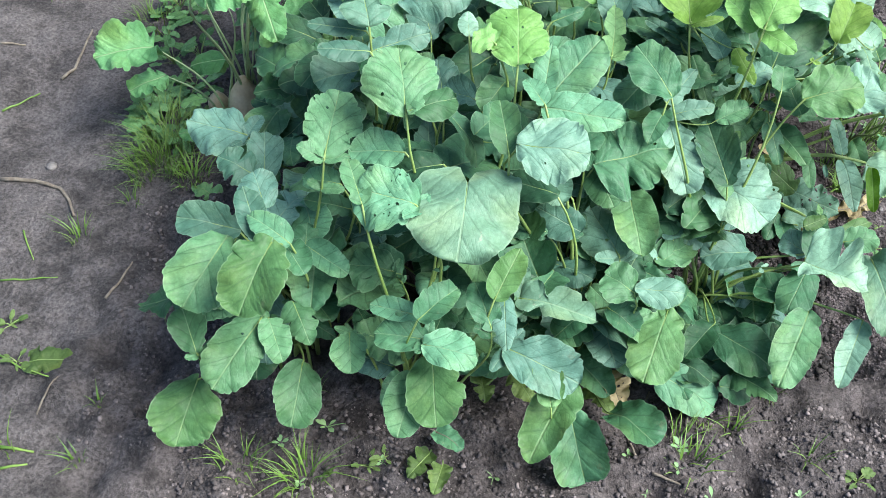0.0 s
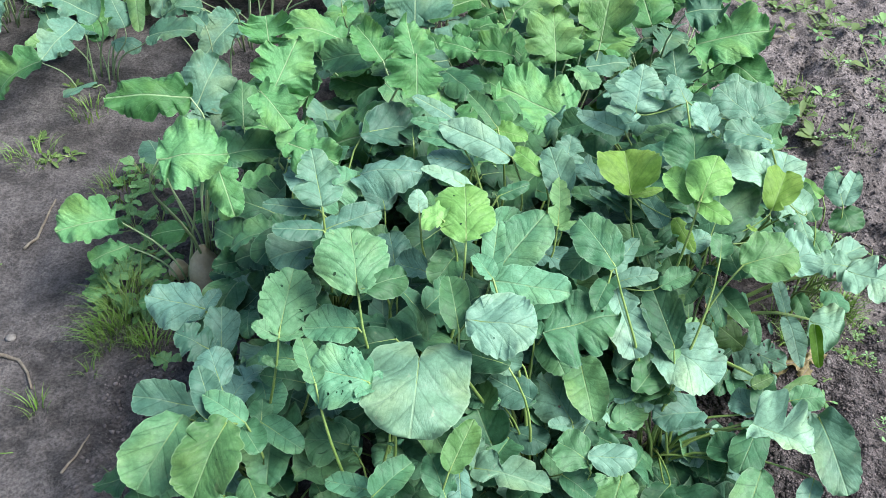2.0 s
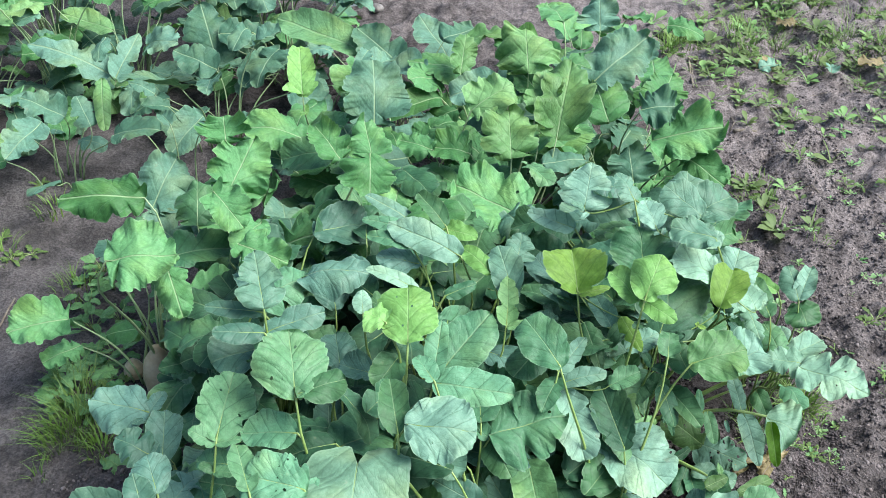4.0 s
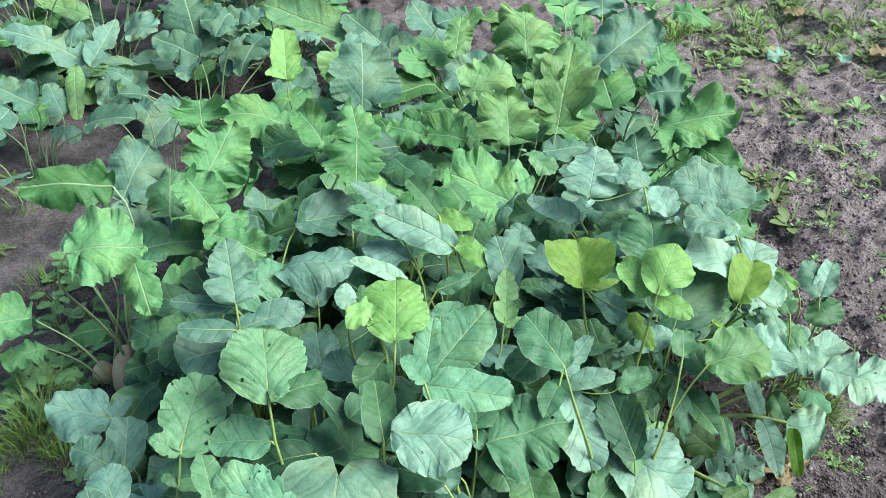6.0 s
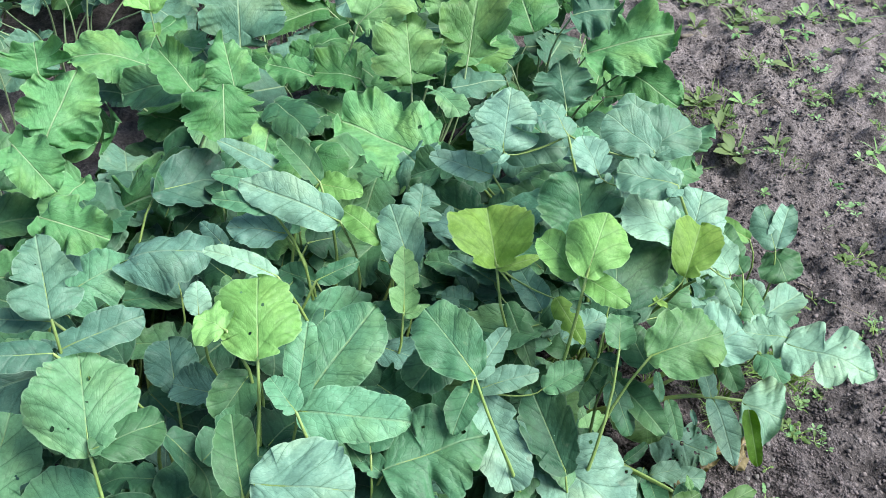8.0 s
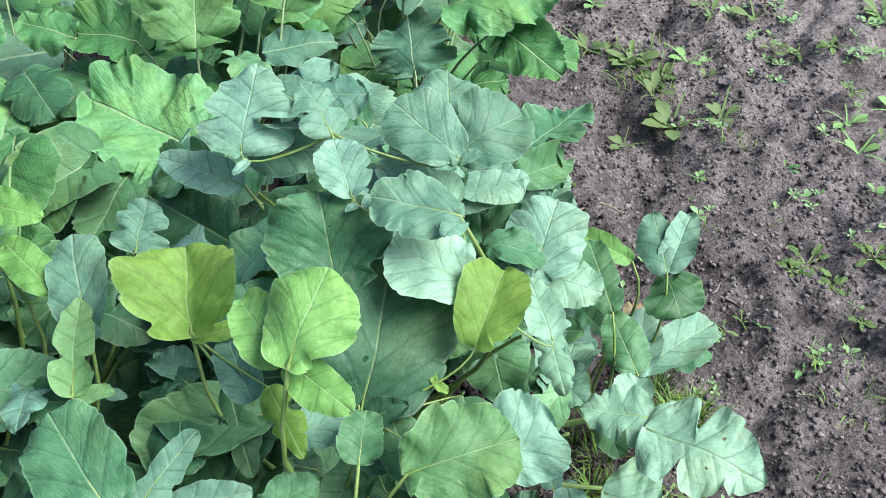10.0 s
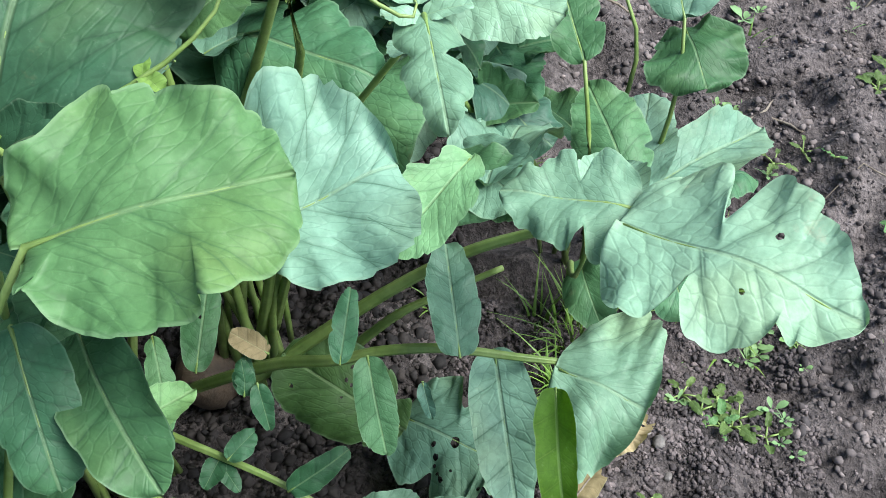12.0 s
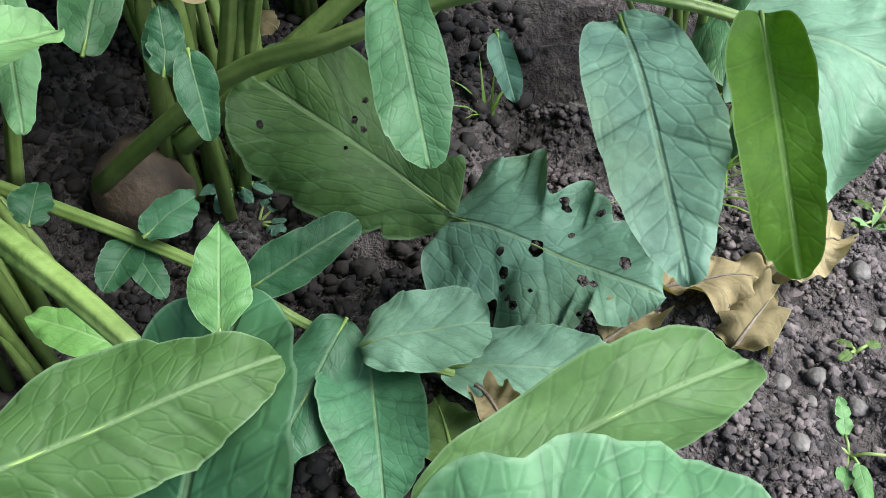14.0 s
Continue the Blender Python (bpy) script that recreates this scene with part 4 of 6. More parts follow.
leaf(mid_right, "oval", (0.529, 1.248, 0.501), (0.575, 1.208, 0.493), 0.034, (-0.19, -0.40), "Y", stalk=False, fold=0.17, curl=0.33, wave=0.046)
leaf(mid_right, "lobed", (0.509, 1.263, 0.451), (0.535, 1.215, 0.426), 0.028, (0.00, -0.51), "y", root=(0.445, 1.313, 0.461), fold=0.14, curl=0.25, wave=0.052)
leaf(mid_right, "oval", (0.494, 1.265, 0.433), (0.473, 1.314, 0.453), 0.036, (-0.22, -0.50), "p", holes=1, root=(0.445, 1.313, 0.461), fold=0.09, curl=0.67, wave=0.031)
leaf(mid_right, "round", (0.575, 1.276, 0.397), (0.601, 1.377, 0.459), 0.115, (0.30, -0.69), "D", holes=2, lets=True, fold=0.26, curl=0.68, wave=0.047)
leaf(mid_right, "round", (0.558, 1.357, 0.461), (0.545, 1.413, 0.518), 0.108, (0.23, -0.98), "r", holes=2, root=(0.575, 1.276, 0.397), lets=True, fold=0.24, curl=0.35, wave=0.056)
leaf(mid_right, "round", (0.670, 1.305, 0.444), (0.697, 1.361, 0.471), 0.056, (-0.10, -0.44), "y", root=(0.575, 1.276, 0.397), lets=True, fold=0.60, curl=0.79, wave=0.036)
leaf(mid_right, "round", (0.683, 1.229, 0.394), (0.731, 1.250, 0.405), 0.075, (-0.01, -0.50), "p", root=(0.575, 1.276, 0.397), fold=0.07, curl=0.56, wave=0.051)
leaf(mid_right, "oval", (0.557, 1.269, 0.184), (0.607, 1.313, 0.182), 0.029, (0.27, -0.28), "l", stalk=False, fold=0.08, curl=0.41, wave=0.046)
leaf(mid_right, "oval", (0.595, 1.248, 0.318), (0.639, 1.179, 0.304), 0.036, (-0.20, -0.33), "n", root=(0.575, 1.276, 0.397), fold=0.28, curl=0.80, wave=0.063)
leaf(mid_right, "oval", (0.621, 1.224, 0.365), (0.596, 1.288, 0.394), 0.043, (-0.15, -0.50), "n", root=(0.575, 1.276, 0.397), fold=0.27, curl=0.44, wave=0.046)
leaf(mid_right, "oval", (0.647, 1.304, 0.084), (0.684, 1.327, 0.094), 0.019, (0.29, -0.87), "d", stalk=False, fold=0.21, curl=0.59, wave=0.053)
leaf(mid_right, "round", (0.685, 1.292, 0.067), (0.729, 1.296, 0.072), 0.030, (-0.09, -0.35), "P", stalk=False, fold=0.06, curl=0.67, wave=0.061)
leaf(mid_right, "oval", (0.685, 1.304, 0.053), (0.692, 1.246, 0.039), 0.038, (0.09, -0.23), "d", stalk=False, fold=0.31, curl=0.37, wave=0.036)
leaf(mid_right, "oval", (0.678, 1.305, 0.066), (0.654, 1.258, 0.046), 0.028, (0.11, -0.48), "d", stalk=False, fold=0.15, curl=0.21, wave=0.038)
# Next six leaves: dark kind, so canopy shade sits in their colour.
leaf(mid_right, "oval", (0.602, 1.328, 0.085), (0.593, 1.310, 0.078), 0.014, (0.23, -0.46), "d", stalk=False, fold=0.11, curl=0.68, wave=0.053)
leaf(mid_right, "oval", (0.609, 1.321, 0.094), (0.624, 1.340, 0.096), 0.016, (0.26, -0.33), "d", stalk=False, fold=0.20, curl=0.46, wave=0.064)
leaf(mid_right, "oval", (0.568, 1.325, 0.097), (0.568, 1.342, 0.102), 0.015, (0.36, -0.33), "d", stalk=False, fold=0.11, curl=0.74, wave=0.037)
leaf(mid_right, "oval", (0.601, 1.326, 0.084), (0.615, 1.309, 0.075), 0.011, (0.22, -0.36), "d", stalk=False, fold=0.08, curl=0.33, wave=0.031)
leaf(mid_right, "oval", (0.637, 1.328, 0.164), (0.643, 1.311, 0.142), 0.013, (0.39, -1.16), "d", stalk=False, fold=0.28, curl=0.31, wave=0.050)
leaf(mid_right, "oval", (0.630, 1.326, 0.157), (0.628, 1.338, 0.174), 0.013, (0.64, -1.37), "d", stalk=False, fold=0.13, curl=0.42, wave=0.058)
leaf(mid_right, "oval", (0.575, 1.353, 0.177), (0.588, 1.306, 0.150), 0.016, (0.26, -0.51), "L", stalk=False, fold=0.10, curl=0.22, wave=0.054)
leaf(mid_right, "oval", (0.606, 1.293, 0.063), (0.567, 1.302, 0.075), 0.018, (0.22, -0.38), "Y", stalk=False, fold=0.28, curl=0.66, wave=0.054)
leaf(mid_right, "oval", (0.623, 1.285, 0.058), (0.594, 1.281, 0.058), 0.018, (0.08, -0.41), "d", stalk=False, fold=0.30, curl=0.76, wave=0.050)
leaf(mid_right, "oval", (0.597, 1.345, 0.153), (0.600, 1.402, 0.173), 0.022, (0.29, -0.36), "n", holes=1, stalk=False, fold=0.11, curl=0.55, wave=0.045)
leaf(mid_right, "oval", (0.643, 1.342, 0.174), (0.622, 1.350, 0.184), 0.015, (0.23, -0.60), "x", stalk=False, fold=0.24, curl=0.41, wave=0.033)
leaf(mid_right, "oval", (0.629, 1.324, 0.158), (0.630, 1.342, 0.173), 0.011, (0.53, -0.85), "d", stalk=False, fold=0.11, curl=0.29, wave=0.056)
leaf(mid_right, "lobed", (0.464, 1.316, 0.392), (0.486, 1.245, 0.356), 0.034, (-0.08, -0.53), "n", root=(0.455, 1.374, 0.374), fold=0.24, curl=0.52, wave=0.041)
leaf(mid_right, "oval", (0.598, 1.250, 0.305), (0.566, 1.275, 0.315), 0.036, (-0.09, -0.50), "n", stalk=False, fold=0.11, curl=0.80, wave=0.045)
leaf(mid_right, "round", (0.520, 1.246, 0.404), (0.570, 1.267, 0.418), 0.041, (-0.06, -0.53), "p", root=(0.575, 1.276, 0.397), fold=0.18, curl=0.32, wave=0.046)
leaf(mid_right, "oval", (0.579, 1.289, 0.314), (0.537, 1.235, 0.294), 0.042, (-0.15, -0.26), "n", root=(0.575, 1.276, 0.397), fold=0.15, curl=0.57, wave=0.053)
leaf(mid_right, "oval", (0.464, 1.340, 0.434), (0.509, 1.374, 0.447), 0.043, (-0.02, -0.35), "r", root=(0.445, 1.313, 0.461), fold=0.10, curl=0.69, wave=0.032)
leaf(mid_right, "oval", (0.661, 1.311, 0.367), (0.675, 1.254, 0.347), 0.041, (-0.23, -0.41), "n", root=(0.575, 1.276, 0.397), fold=0.13, curl=0.70, wave=0.034)

# leaves of right edge
leaf(right_edge, "round", (0.659, 1.367, 0.528), (0.590, 1.383, 0.536), 0.057, (0.00, -0.46), "p", holes=1, lets=True, fold=0.17, curl=0.34, wave=0.064)
leaf(right_edge, "round", (0.573, 1.401, 0.523), (0.559, 1.447, 0.542), 0.046, (0.00, -0.42), "p", root=(0.659, 1.367, 0.528), lets=True, fold=0.16, curl=0.42, wave=0.060)
leaf(right_edge, "lobed", (0.554, 1.495, 0.511), (0.526, 1.540, 0.535), 0.046, (0.27, -0.38), "p", lets=True, fold=0.16, curl=0.60, wave=0.036)
leaf(right_edge, "round", (0.668, 1.347, 0.467), (0.603, 1.380, 0.485), 0.074, (0.14, -0.28), "P", lets=True, fold=0.28, curl=0.36, wave=0.032)
leaf(right_edge, "oval", (0.662, 1.350, 0.413), (0.643, 1.322, 0.409), 0.028, (0.18, -0.28), "l", root=(0.668, 1.347, 0.467), fold=0.31, curl=0.79, wave=0.051)
leaf(right_edge, "oval", (0.737, 1.330, 0.416), (0.722, 1.389, 0.430), 0.033, (-0.03, -0.26), "P", root=(0.668, 1.347, 0.467), fold=0.06, curl=0.24, wave=0.037)
leaf(right_edge, "lobed", (0.739, 1.372, 0.382), (0.749, 1.308, 0.366), 0.034, (0.01, -0.25), "P", lets=True, fold=0.16, curl=0.57, wave=0.064)
leaf(right_edge, "round", (0.664, 1.506, 0.476), (0.729, 1.543, 0.489), 0.075, (0.10, -0.55), "p", stalk=False, fold=0.26, curl=0.73, wave=0.047)
leaf(right_edge, "round", (0.664, 1.481, 0.493), (0.608, 1.525, 0.521), 0.062, (0.01, -0.63), "p", root=(0.554, 1.495, 0.511), lets=True, fold=0.09, curl=0.23, wave=0.049)
leaf(right_edge, "oval", (0.663, 1.465, 0.448), (0.639, 1.496, 0.468), 0.030, (0.20, -0.49), "P", root=(0.668, 1.347, 0.467), fold=0.11, curl=0.58, wave=0.033)
leaf(right_edge, "round", (0.759, 1.362, 0.303), (0.720, 1.314, 0.286), 0.038, (-0.06, -0.31), "L", stalk=False, fold=0.24, curl=0.44, wave=0.032)
leaf(right_edge, "oval", (0.753, 1.318, 0.200), (0.746, 1.382, 0.221), 0.031, (0.13, -0.31), "p", stalk=False, fold=0.20, curl=0.22, wave=0.057)
leaf(right_edge, "oval", (0.686, 1.327, 0.183), (0.691, 1.372, 0.196), 0.016, (0.16, -0.31), "d", stalk=False, fold=0.15, curl=0.67, wave=0.030)
leaf(right_edge, "lobed", (0.472, 1.494, 0.494), (0.488, 1.560, 0.540), 0.090, (-0.14, -0.67), "p", root=(0.554, 1.495, 0.511), lets=True, fold=0.11, curl=0.48, wave=0.053)
leaf(right_edge, "oval", (0.475, 1.510, 0.475), (0.558, 1.512, 0.479), 0.048, (-0.03, -0.67), "p", root=(0.554, 1.495, 0.511), fold=0.18, curl=0.65, wave=0.053)
leaf(right_edge, "oval", (0.465, 1.519, 0.432), (0.383, 1.546, 0.447), 0.041, (-0.01, -0.56), "p", fold=0.25, curl=0.24, wave=0.047)
leaf(right_edge, "oval", (0.701, 1.334, 0.180), (0.711, 1.292, 0.144), 0.023, (0.00, -0.86), "n", stalk=False, fold=0.29, curl=0.61, wave=0.036)
# Pale kind: brightness from the open sky, put into this leaf's colour.
leaf(right_edge, "oval", (0.774, 1.356, 0.155), (0.784, 1.260, 0.124), 0.037, (-0.08, -0.33), "p", stalk=False, fold=0.08, curl=0.74, wave=0.034)
leaf(right_edge, "oval", (0.805, 1.308, 0.183), (0.808, 1.244, 0.142), 0.024, (-0.36, -0.65), "u", stalk=False, fold=0.25, curl=0.61, wave=0.051)
leaf(right_edge, "round", (0.713, 1.356, 0.074), (0.641, 1.381, 0.122), 0.066, (0.33, -0.98), "m", holes=8, stalk=False, fold=0.23, curl=0.29, wave=0.047)
leaf(right_edge, "lobed", (0.714, 1.381, 0.047), (0.799, 1.336, 0.040), 0.087, (-0.09, -0.33), "p", holes=20, stalk=False, fold=0.13, curl=0.42, wave=0.061)
leaf(right_edge, "round", (0.715, 1.305, 0.039), (0.773, 1.304, 0.035), 0.037, (0.07, -0.42), "P", stalk=False, fold=0.25, curl=0.51, wave=0.060)
leaf(right_edge, "oval", (0.732, 1.322, 0.171), (0.737, 1.307, 0.156), 0.008, (-0.24, -1.13), "g", stalk=False, fold=0.20, curl=0.36, wave=0.056)

# leaves of right low
leaf(right_low, "round", (0.405, 1.163, 0.445), (0.357, 1.228, 0.477), 0.075, (0.03, -0.47), "r", fold=0.24, curl=0.47, wave=0.055)
leaf(right_low, "oval", (0.410, 1.194, 0.402), (0.453, 1.244, 0.427), 0.030, (-0.06, -0.45), "p", fold=0.10, curl=0.34, wave=0.034)
leaf(right_low, "oval", (0.418, 1.213, 0.359), (0.490, 1.221, 0.375), 0.030, (-0.17, -0.48), "p", fold=0.19, curl=0.75, wave=0.051)
leaf(right_low, "oval", (0.411, 1.198, 0.387), (0.383, 1.142, 0.370), 0.035, (-0.12, -0.24), "r", stalk=False, fold=0.26, curl=0.43, wave=0.056)
leaf(right_low, "round", (0.428, 1.214, 0.339), (0.453, 1.118, 0.293), 0.069, (0.00, -0.48), "p", holes=1, stalk=False, fold=0.25, curl=0.45, wave=0.033)
leaf(right_low, "oval", (0.575, 1.213, 0.418), (0.582, 1.253, 0.433), 0.037, (0.01, -0.38), "n", fold=0.11, curl=0.47, wave=0.050)
leaf(right_low, "round", (0.612, 1.210, 0.409), (0.698, 1.232, 0.418), 0.090, (0.02, -0.48), "N", fold=0.25, curl=0.57, wave=0.061)
leaf(right_low, "oval", (0.579, 1.232, 0.340), (0.598, 1.184, 0.299), 0.036, (0.31, -0.72), "d", fold=0.11, curl=0.56, wave=0.036)
leaf(right_low, "round", (0.491, 1.188, 0.234), (0.466, 1.092, 0.191), 0.065, (-0.12, -0.42), "p", lets=True, fold=0.09, curl=0.28, wave=0.037)
leaf(right_low, "round", (0.507, 1.174, 0.271), (0.580, 1.098, 0.261), 0.115, (-0.14, -0.27), "p", holes=2, lets=True, fold=0.20, curl=0.74, wave=0.038)
leaf(right_low, "oval", (0.512, 1.206, 0.270), (0.546, 1.273, 0.310), 0.042, (-0.08, -0.56), "l", fold=0.11, curl=0.61, wave=0.045)
leaf(right_low, "round", (0.513, 1.137, 0.303), (0.482, 1.219, 0.349), 0.062, (-0.19, -0.62), "D", holes=2, lets=True, fold=0.25, curl=0.50, wave=0.032)
leaf(right_low, "lobed", (0.619, 1.015, 0.267), (0.693, 0.961, 0.275), 0.096, (-0.14, -0.04), "P", lets=True, fold=0.60, curl=0.58, wave=0.064)
leaf(right_low, "round", (0.754, 1.094, 0.193), (0.772, 0.967, 0.166), 0.076, (-0.25, -0.25), "p", lets=True, fold=0.20, curl=0.75, wave=0.064)
leaf(right_low, "oval", (0.662, 1.031, 0.136), (0.604, 0.911, 0.102), 0.062, (-0.04, -0.27), "n", fold=0.08, curl=0.41, wave=0.061)
leaf(right_low, "round", (0.531, 1.015, 0.091), (0.611, 0.956, 0.083), 0.078, (-0.10, -0.27), "d", lets=True, fold=0.26, curl=0.78, wave=0.037)
leaf(right_low, "oval", (0.520, 1.016, 0.112), (0.472, 0.963, 0.093), 0.048, (-0.17, -0.20), "d", fold=0.20, curl=0.76, wave=0.049)
leaf(right_low, "round", (0.640, 1.071, 0.118), (0.595, 1.094, 0.115), 0.056, (-0.17, -0.22), "d", lets=True, fold=0.23, curl=0.78, wave=0.036)
leaf(right_low, "round", (0.670, 1.104, 0.153), (0.629, 1.031, 0.127), 0.061, (-0.23, -0.23), "r", lets=True, fold=0.07, curl=0.71, wave=0.050)
leaf(right_low, "round", (0.667, 1.128, 0.164), (0.630, 1.152, 0.168), 0.052, (-0.09, -0.33), "g", lets=True, fold=0.11, curl=0.70, wave=0.040)
leaf(right_low, "oval", (0.669, 1.106, 0.174), (0.683, 1.178, 0.211), 0.040, (-0.20, -0.46), "d", stalk=False, fold=0.09, curl=0.38, wave=0.031)
leaf(right_low, "oval", (0.710, 1.114, 0.208), (0.764, 1.117, 0.216), 0.044, (-0.13, -0.40), "n", fold=0.17, curl=0.67, wave=0.046)
leaf(right_low, "oval", (0.734, 1.005, 0.154), (0.691, 0.910, 0.110), 0.041, (-0.15, -0.40), "p", fold=0.31, curl=0.23, wave=0.036)
leaf(right_low, "oval", (0.652, 1.137, 0.214), (0.692, 1.158, 0.215), 0.023, (0.21, -0.41), "m", stalk=False, fold=0.08, curl=0.21, wave=0.044)
leaf(right_low, "round", (0.714, 1.153, 0.180), (0.773, 1.179, 0.187), 0.023, (0.02, -0.29), "m", stalk=False, fold=0.06, curl=0.49, wave=0.060)
leaf(right_low, "pointed", (0.682, 1.161, 0.215), (0.680, 1.181, 0.222), 0.011, (0.08, -0.30), "l", stalk=False, fold=0.25, curl=0.23, wave=0.055)
leaf(right_low, "round", (0.390, 1.233, 0.424), (0.341, 1.176, 0.407), 0.055, (0.06, -0.35), "d", root=(0.410, 1.194, 0.402), fold=0.25, curl=0.47, wave=0.047)
leaf(right_low, "oval", (0.493, 1.210, 0.359), (0.542, 1.229, 0.373), 0.034, (-0.11, -0.47), "n", root=(0.418, 1.213, 0.359), fold=0.18, curl=0.46, wave=0.056)

# leaves of back right
leaf(back_right, "lobed", (0.660, 1.520, 0.462), (0.661, 1.590, 0.506), 0.096, (-0.09, -0.62), "p", lets=True, fold=0.29, curl=0.30, wave=0.055)
leaf(back_right, "oval", (0.655, 1.557, 0.367), (0.745, 1.573, 0.384), 0.043, (-0.07, -0.59), "p", fold=0.26, curl=0.33, wave=0.030)
leaf(back_right, "oval", (0.669, 1.589, 0.374), (0.740, 1.558, 0.377), 0.054, (-0.25, -0.43), "p", root=(0.655, 1.557, 0.367), fold=0.21, curl=0.52, wave=0.035)

# leaves of outer
leaf(outer, "round", (0.744, 1.491, 0.321), (0.776, 1.565, 0.362), 0.092, (-0.09, -0.52), "p", lets=True, fold=0.15, curl=0.28, wave=0.050)
leaf(outer, "oval", (0.747, 1.508, 0.310), (0.818, 1.483, 0.302), 0.052, (-0.06, -0.49), "P", stalk=False, fold=0.10, curl=0.25, wave=0.049)
leaf(outer, "oval", (0.832, 1.488, 0.266), (0.817, 1.576, 0.288), 0.040, (-0.10, -0.27), "n", fold=0.24, curl=0.24, wave=0.046)
leaf(outer, "oval", (0.868, 1.569, 0.259), (0.804, 1.606, 0.273), 0.028, (-0.12, -0.56), "Y", fold=0.24, curl=0.66, wave=0.043)
leaf(outer, "oval", (0.907, 1.557, 0.247), (0.901, 1.630, 0.274), 0.051, (-0.02, -0.37), "p", fold=0.16, curl=0.30, wave=0.047)
leaf(outer, "oval", (0.909, 1.561, 0.246), (0.946, 1.628, 0.272), 0.039, (-0.21, -0.28), "p", holes=1, stalk=False, fold=0.31, curl=0.52, wave=0.063)
leaf(outer, "round", (0.913, 1.572, 0.228), (0.920, 1.519, 0.217), 0.079, (-0.18, -0.24), "n", stalk=False, fold=0.07, curl=0.80, wave=0.061)
leaf(outer, "oval", (0.866, 1.468, 0.185), (0.845, 1.540, 0.206), 0.050, (-0.18, -0.34), "n", holes=3, fold=0.20, curl=0.51, wave=0.049)
leaf(outer, "round", (0.882, 1.513, 0.137), (0.898, 1.582, 0.163), 0.053, (-0.02, -0.38), "p", fold=0.30, curl=0.24, wave=0.052)
leaf(outer, "round", (0.890, 1.530, 0.110), (0.995, 1.597, 0.114), 0.057, (0.07, -0.17), "p", fold=0.20, curl=0.38, wave=0.055)
leaf(outer, "lobed", (0.836, 1.325, 0.304), (0.773, 1.342, 0.301), 0.057, (-0.11, -0.26), "P", fold=0.25, curl=0.26, wave=0.054)
leaf(outer, "round", (0.828, 1.374, 0.244), (0.847, 1.409, 0.257), 0.040, (-0.18, -0.27), "P", fold=0.18, curl=0.49, wave=0.052)
leaf(outer, "lobed", (0.829, 1.312, 0.307), (0.920, 1.247, 0.313), 0.092, (-0.20, -0.17), "P", holes=2, stalk=False, fold=0.07, curl=0.56, wave=0.043)
leaf(outer, "oval", (0.837, 1.329, 0.292), (0.884, 1.341, 0.297), 0.025, (-0.01, -0.31), "P", stalk=False, fold=0.29, curl=0.34, wave=0.059)
# Palest kind, standing in for sky light that falls on this leaf.
leaf(outer, "round", (0.811, 1.335, 0.163), (0.858, 1.311, 0.156), 0.118, (0.02, -0.23), "P", stalk=False, fold=0.18, curl=0.45, wave=0.040)

# leaves of turnip left
leaf(turnip_left, "turnip", (-0.313, 1.647, 0.392), (-0.465, 1.631, 0.397), 0.090, (0.11, -0.74), "t", fold=0.10, curl=0.73, wave=0.121)
leaf(turnip_left, "turnip", (-0.311, 1.399, 0.437), (-0.201, 1.418, 0.436), 0.120, (0.10, -0.53), "t", fold=0.28, curl=0.63, wave=0.097)
leaf(turnip_left, "turnip", (-0.234, 1.454, 0.405), (-0.191, 1.367, 0.346), 0.062, (0.12, -0.62), "t", fold=0.14, curl=0.72, wave=0.146)
leaf(turnip_left, "turnip", (-0.469, 1.559, 0.169), (-0.567, 1.506, 0.179), 0.092, (0.31, -0.38), "t", fold=0.24, curl=0.65, wave=0.122)
leaf(turnip_left, "turnip", (-0.460, 1.558, 0.102), (-0.519, 1.509, 0.102), 0.055, (0.36, -0.43), "t", fold=0.17, curl=0.52, wave=0.132)

# leaves of turnip mid
leaf(turnip_mid, "turnip", (-0.332, 1.733, 0.304), (-0.295, 1.829, 0.364), 0.114, (0.30, -0.75), "b", fold=0.21, curl=0.86, wave=0.099)
leaf(turnip_mid, "turnip", (-0.178, 1.740, 0.345), (-0.138, 1.839, 0.404), 0.126, (0.27, -0.70), "t", fold=0.16, curl=0.54, wave=0.119)
leaf(turnip_mid, "turnip", (-0.192, 1.828, 0.404), (-0.201, 1.871, 0.438), 0.104, (0.18, -0.74), "t", fold=0.11, curl=0.45, wave=0.148)
leaf(turnip_mid, "turnip", (-0.175, 1.612, 0.432), (-0.118, 1.565, 0.386), 0.079, (0.19, -0.75), "t", fold=0.20, curl=0.87, wave=0.111)
leaf(turnip_mid, "turnip", (-0.216, 1.624, 0.347), (-0.227, 1.708, 0.389), 0.085, (0.14, -0.49), "n", fold=0.06, curl=0.66, wave=0.109)
leaf(turnip_mid, "turnip", (-0.068, 1.646, 0.286), (0.083, 1.675, 0.319), 0.136, (-0.07, -0.76), "t", holes=5, fold=0.16, curl=0.86, wave=0.123)
leaf(turnip_mid, "turnip", (0.100, 1.710, 0.458), (0.104, 1.631, 0.413), 0.113, (0.19, -0.55), "t", fold=0.07, curl=0.42, wave=0.091)
leaf(turnip_mid, "turnip", (-0.106, 1.457, 0.432), (-0.022, 1.438, 0.408), 0.080, (0.14, -0.66), "t", fold=0.28, curl=0.44, wave=0.136)

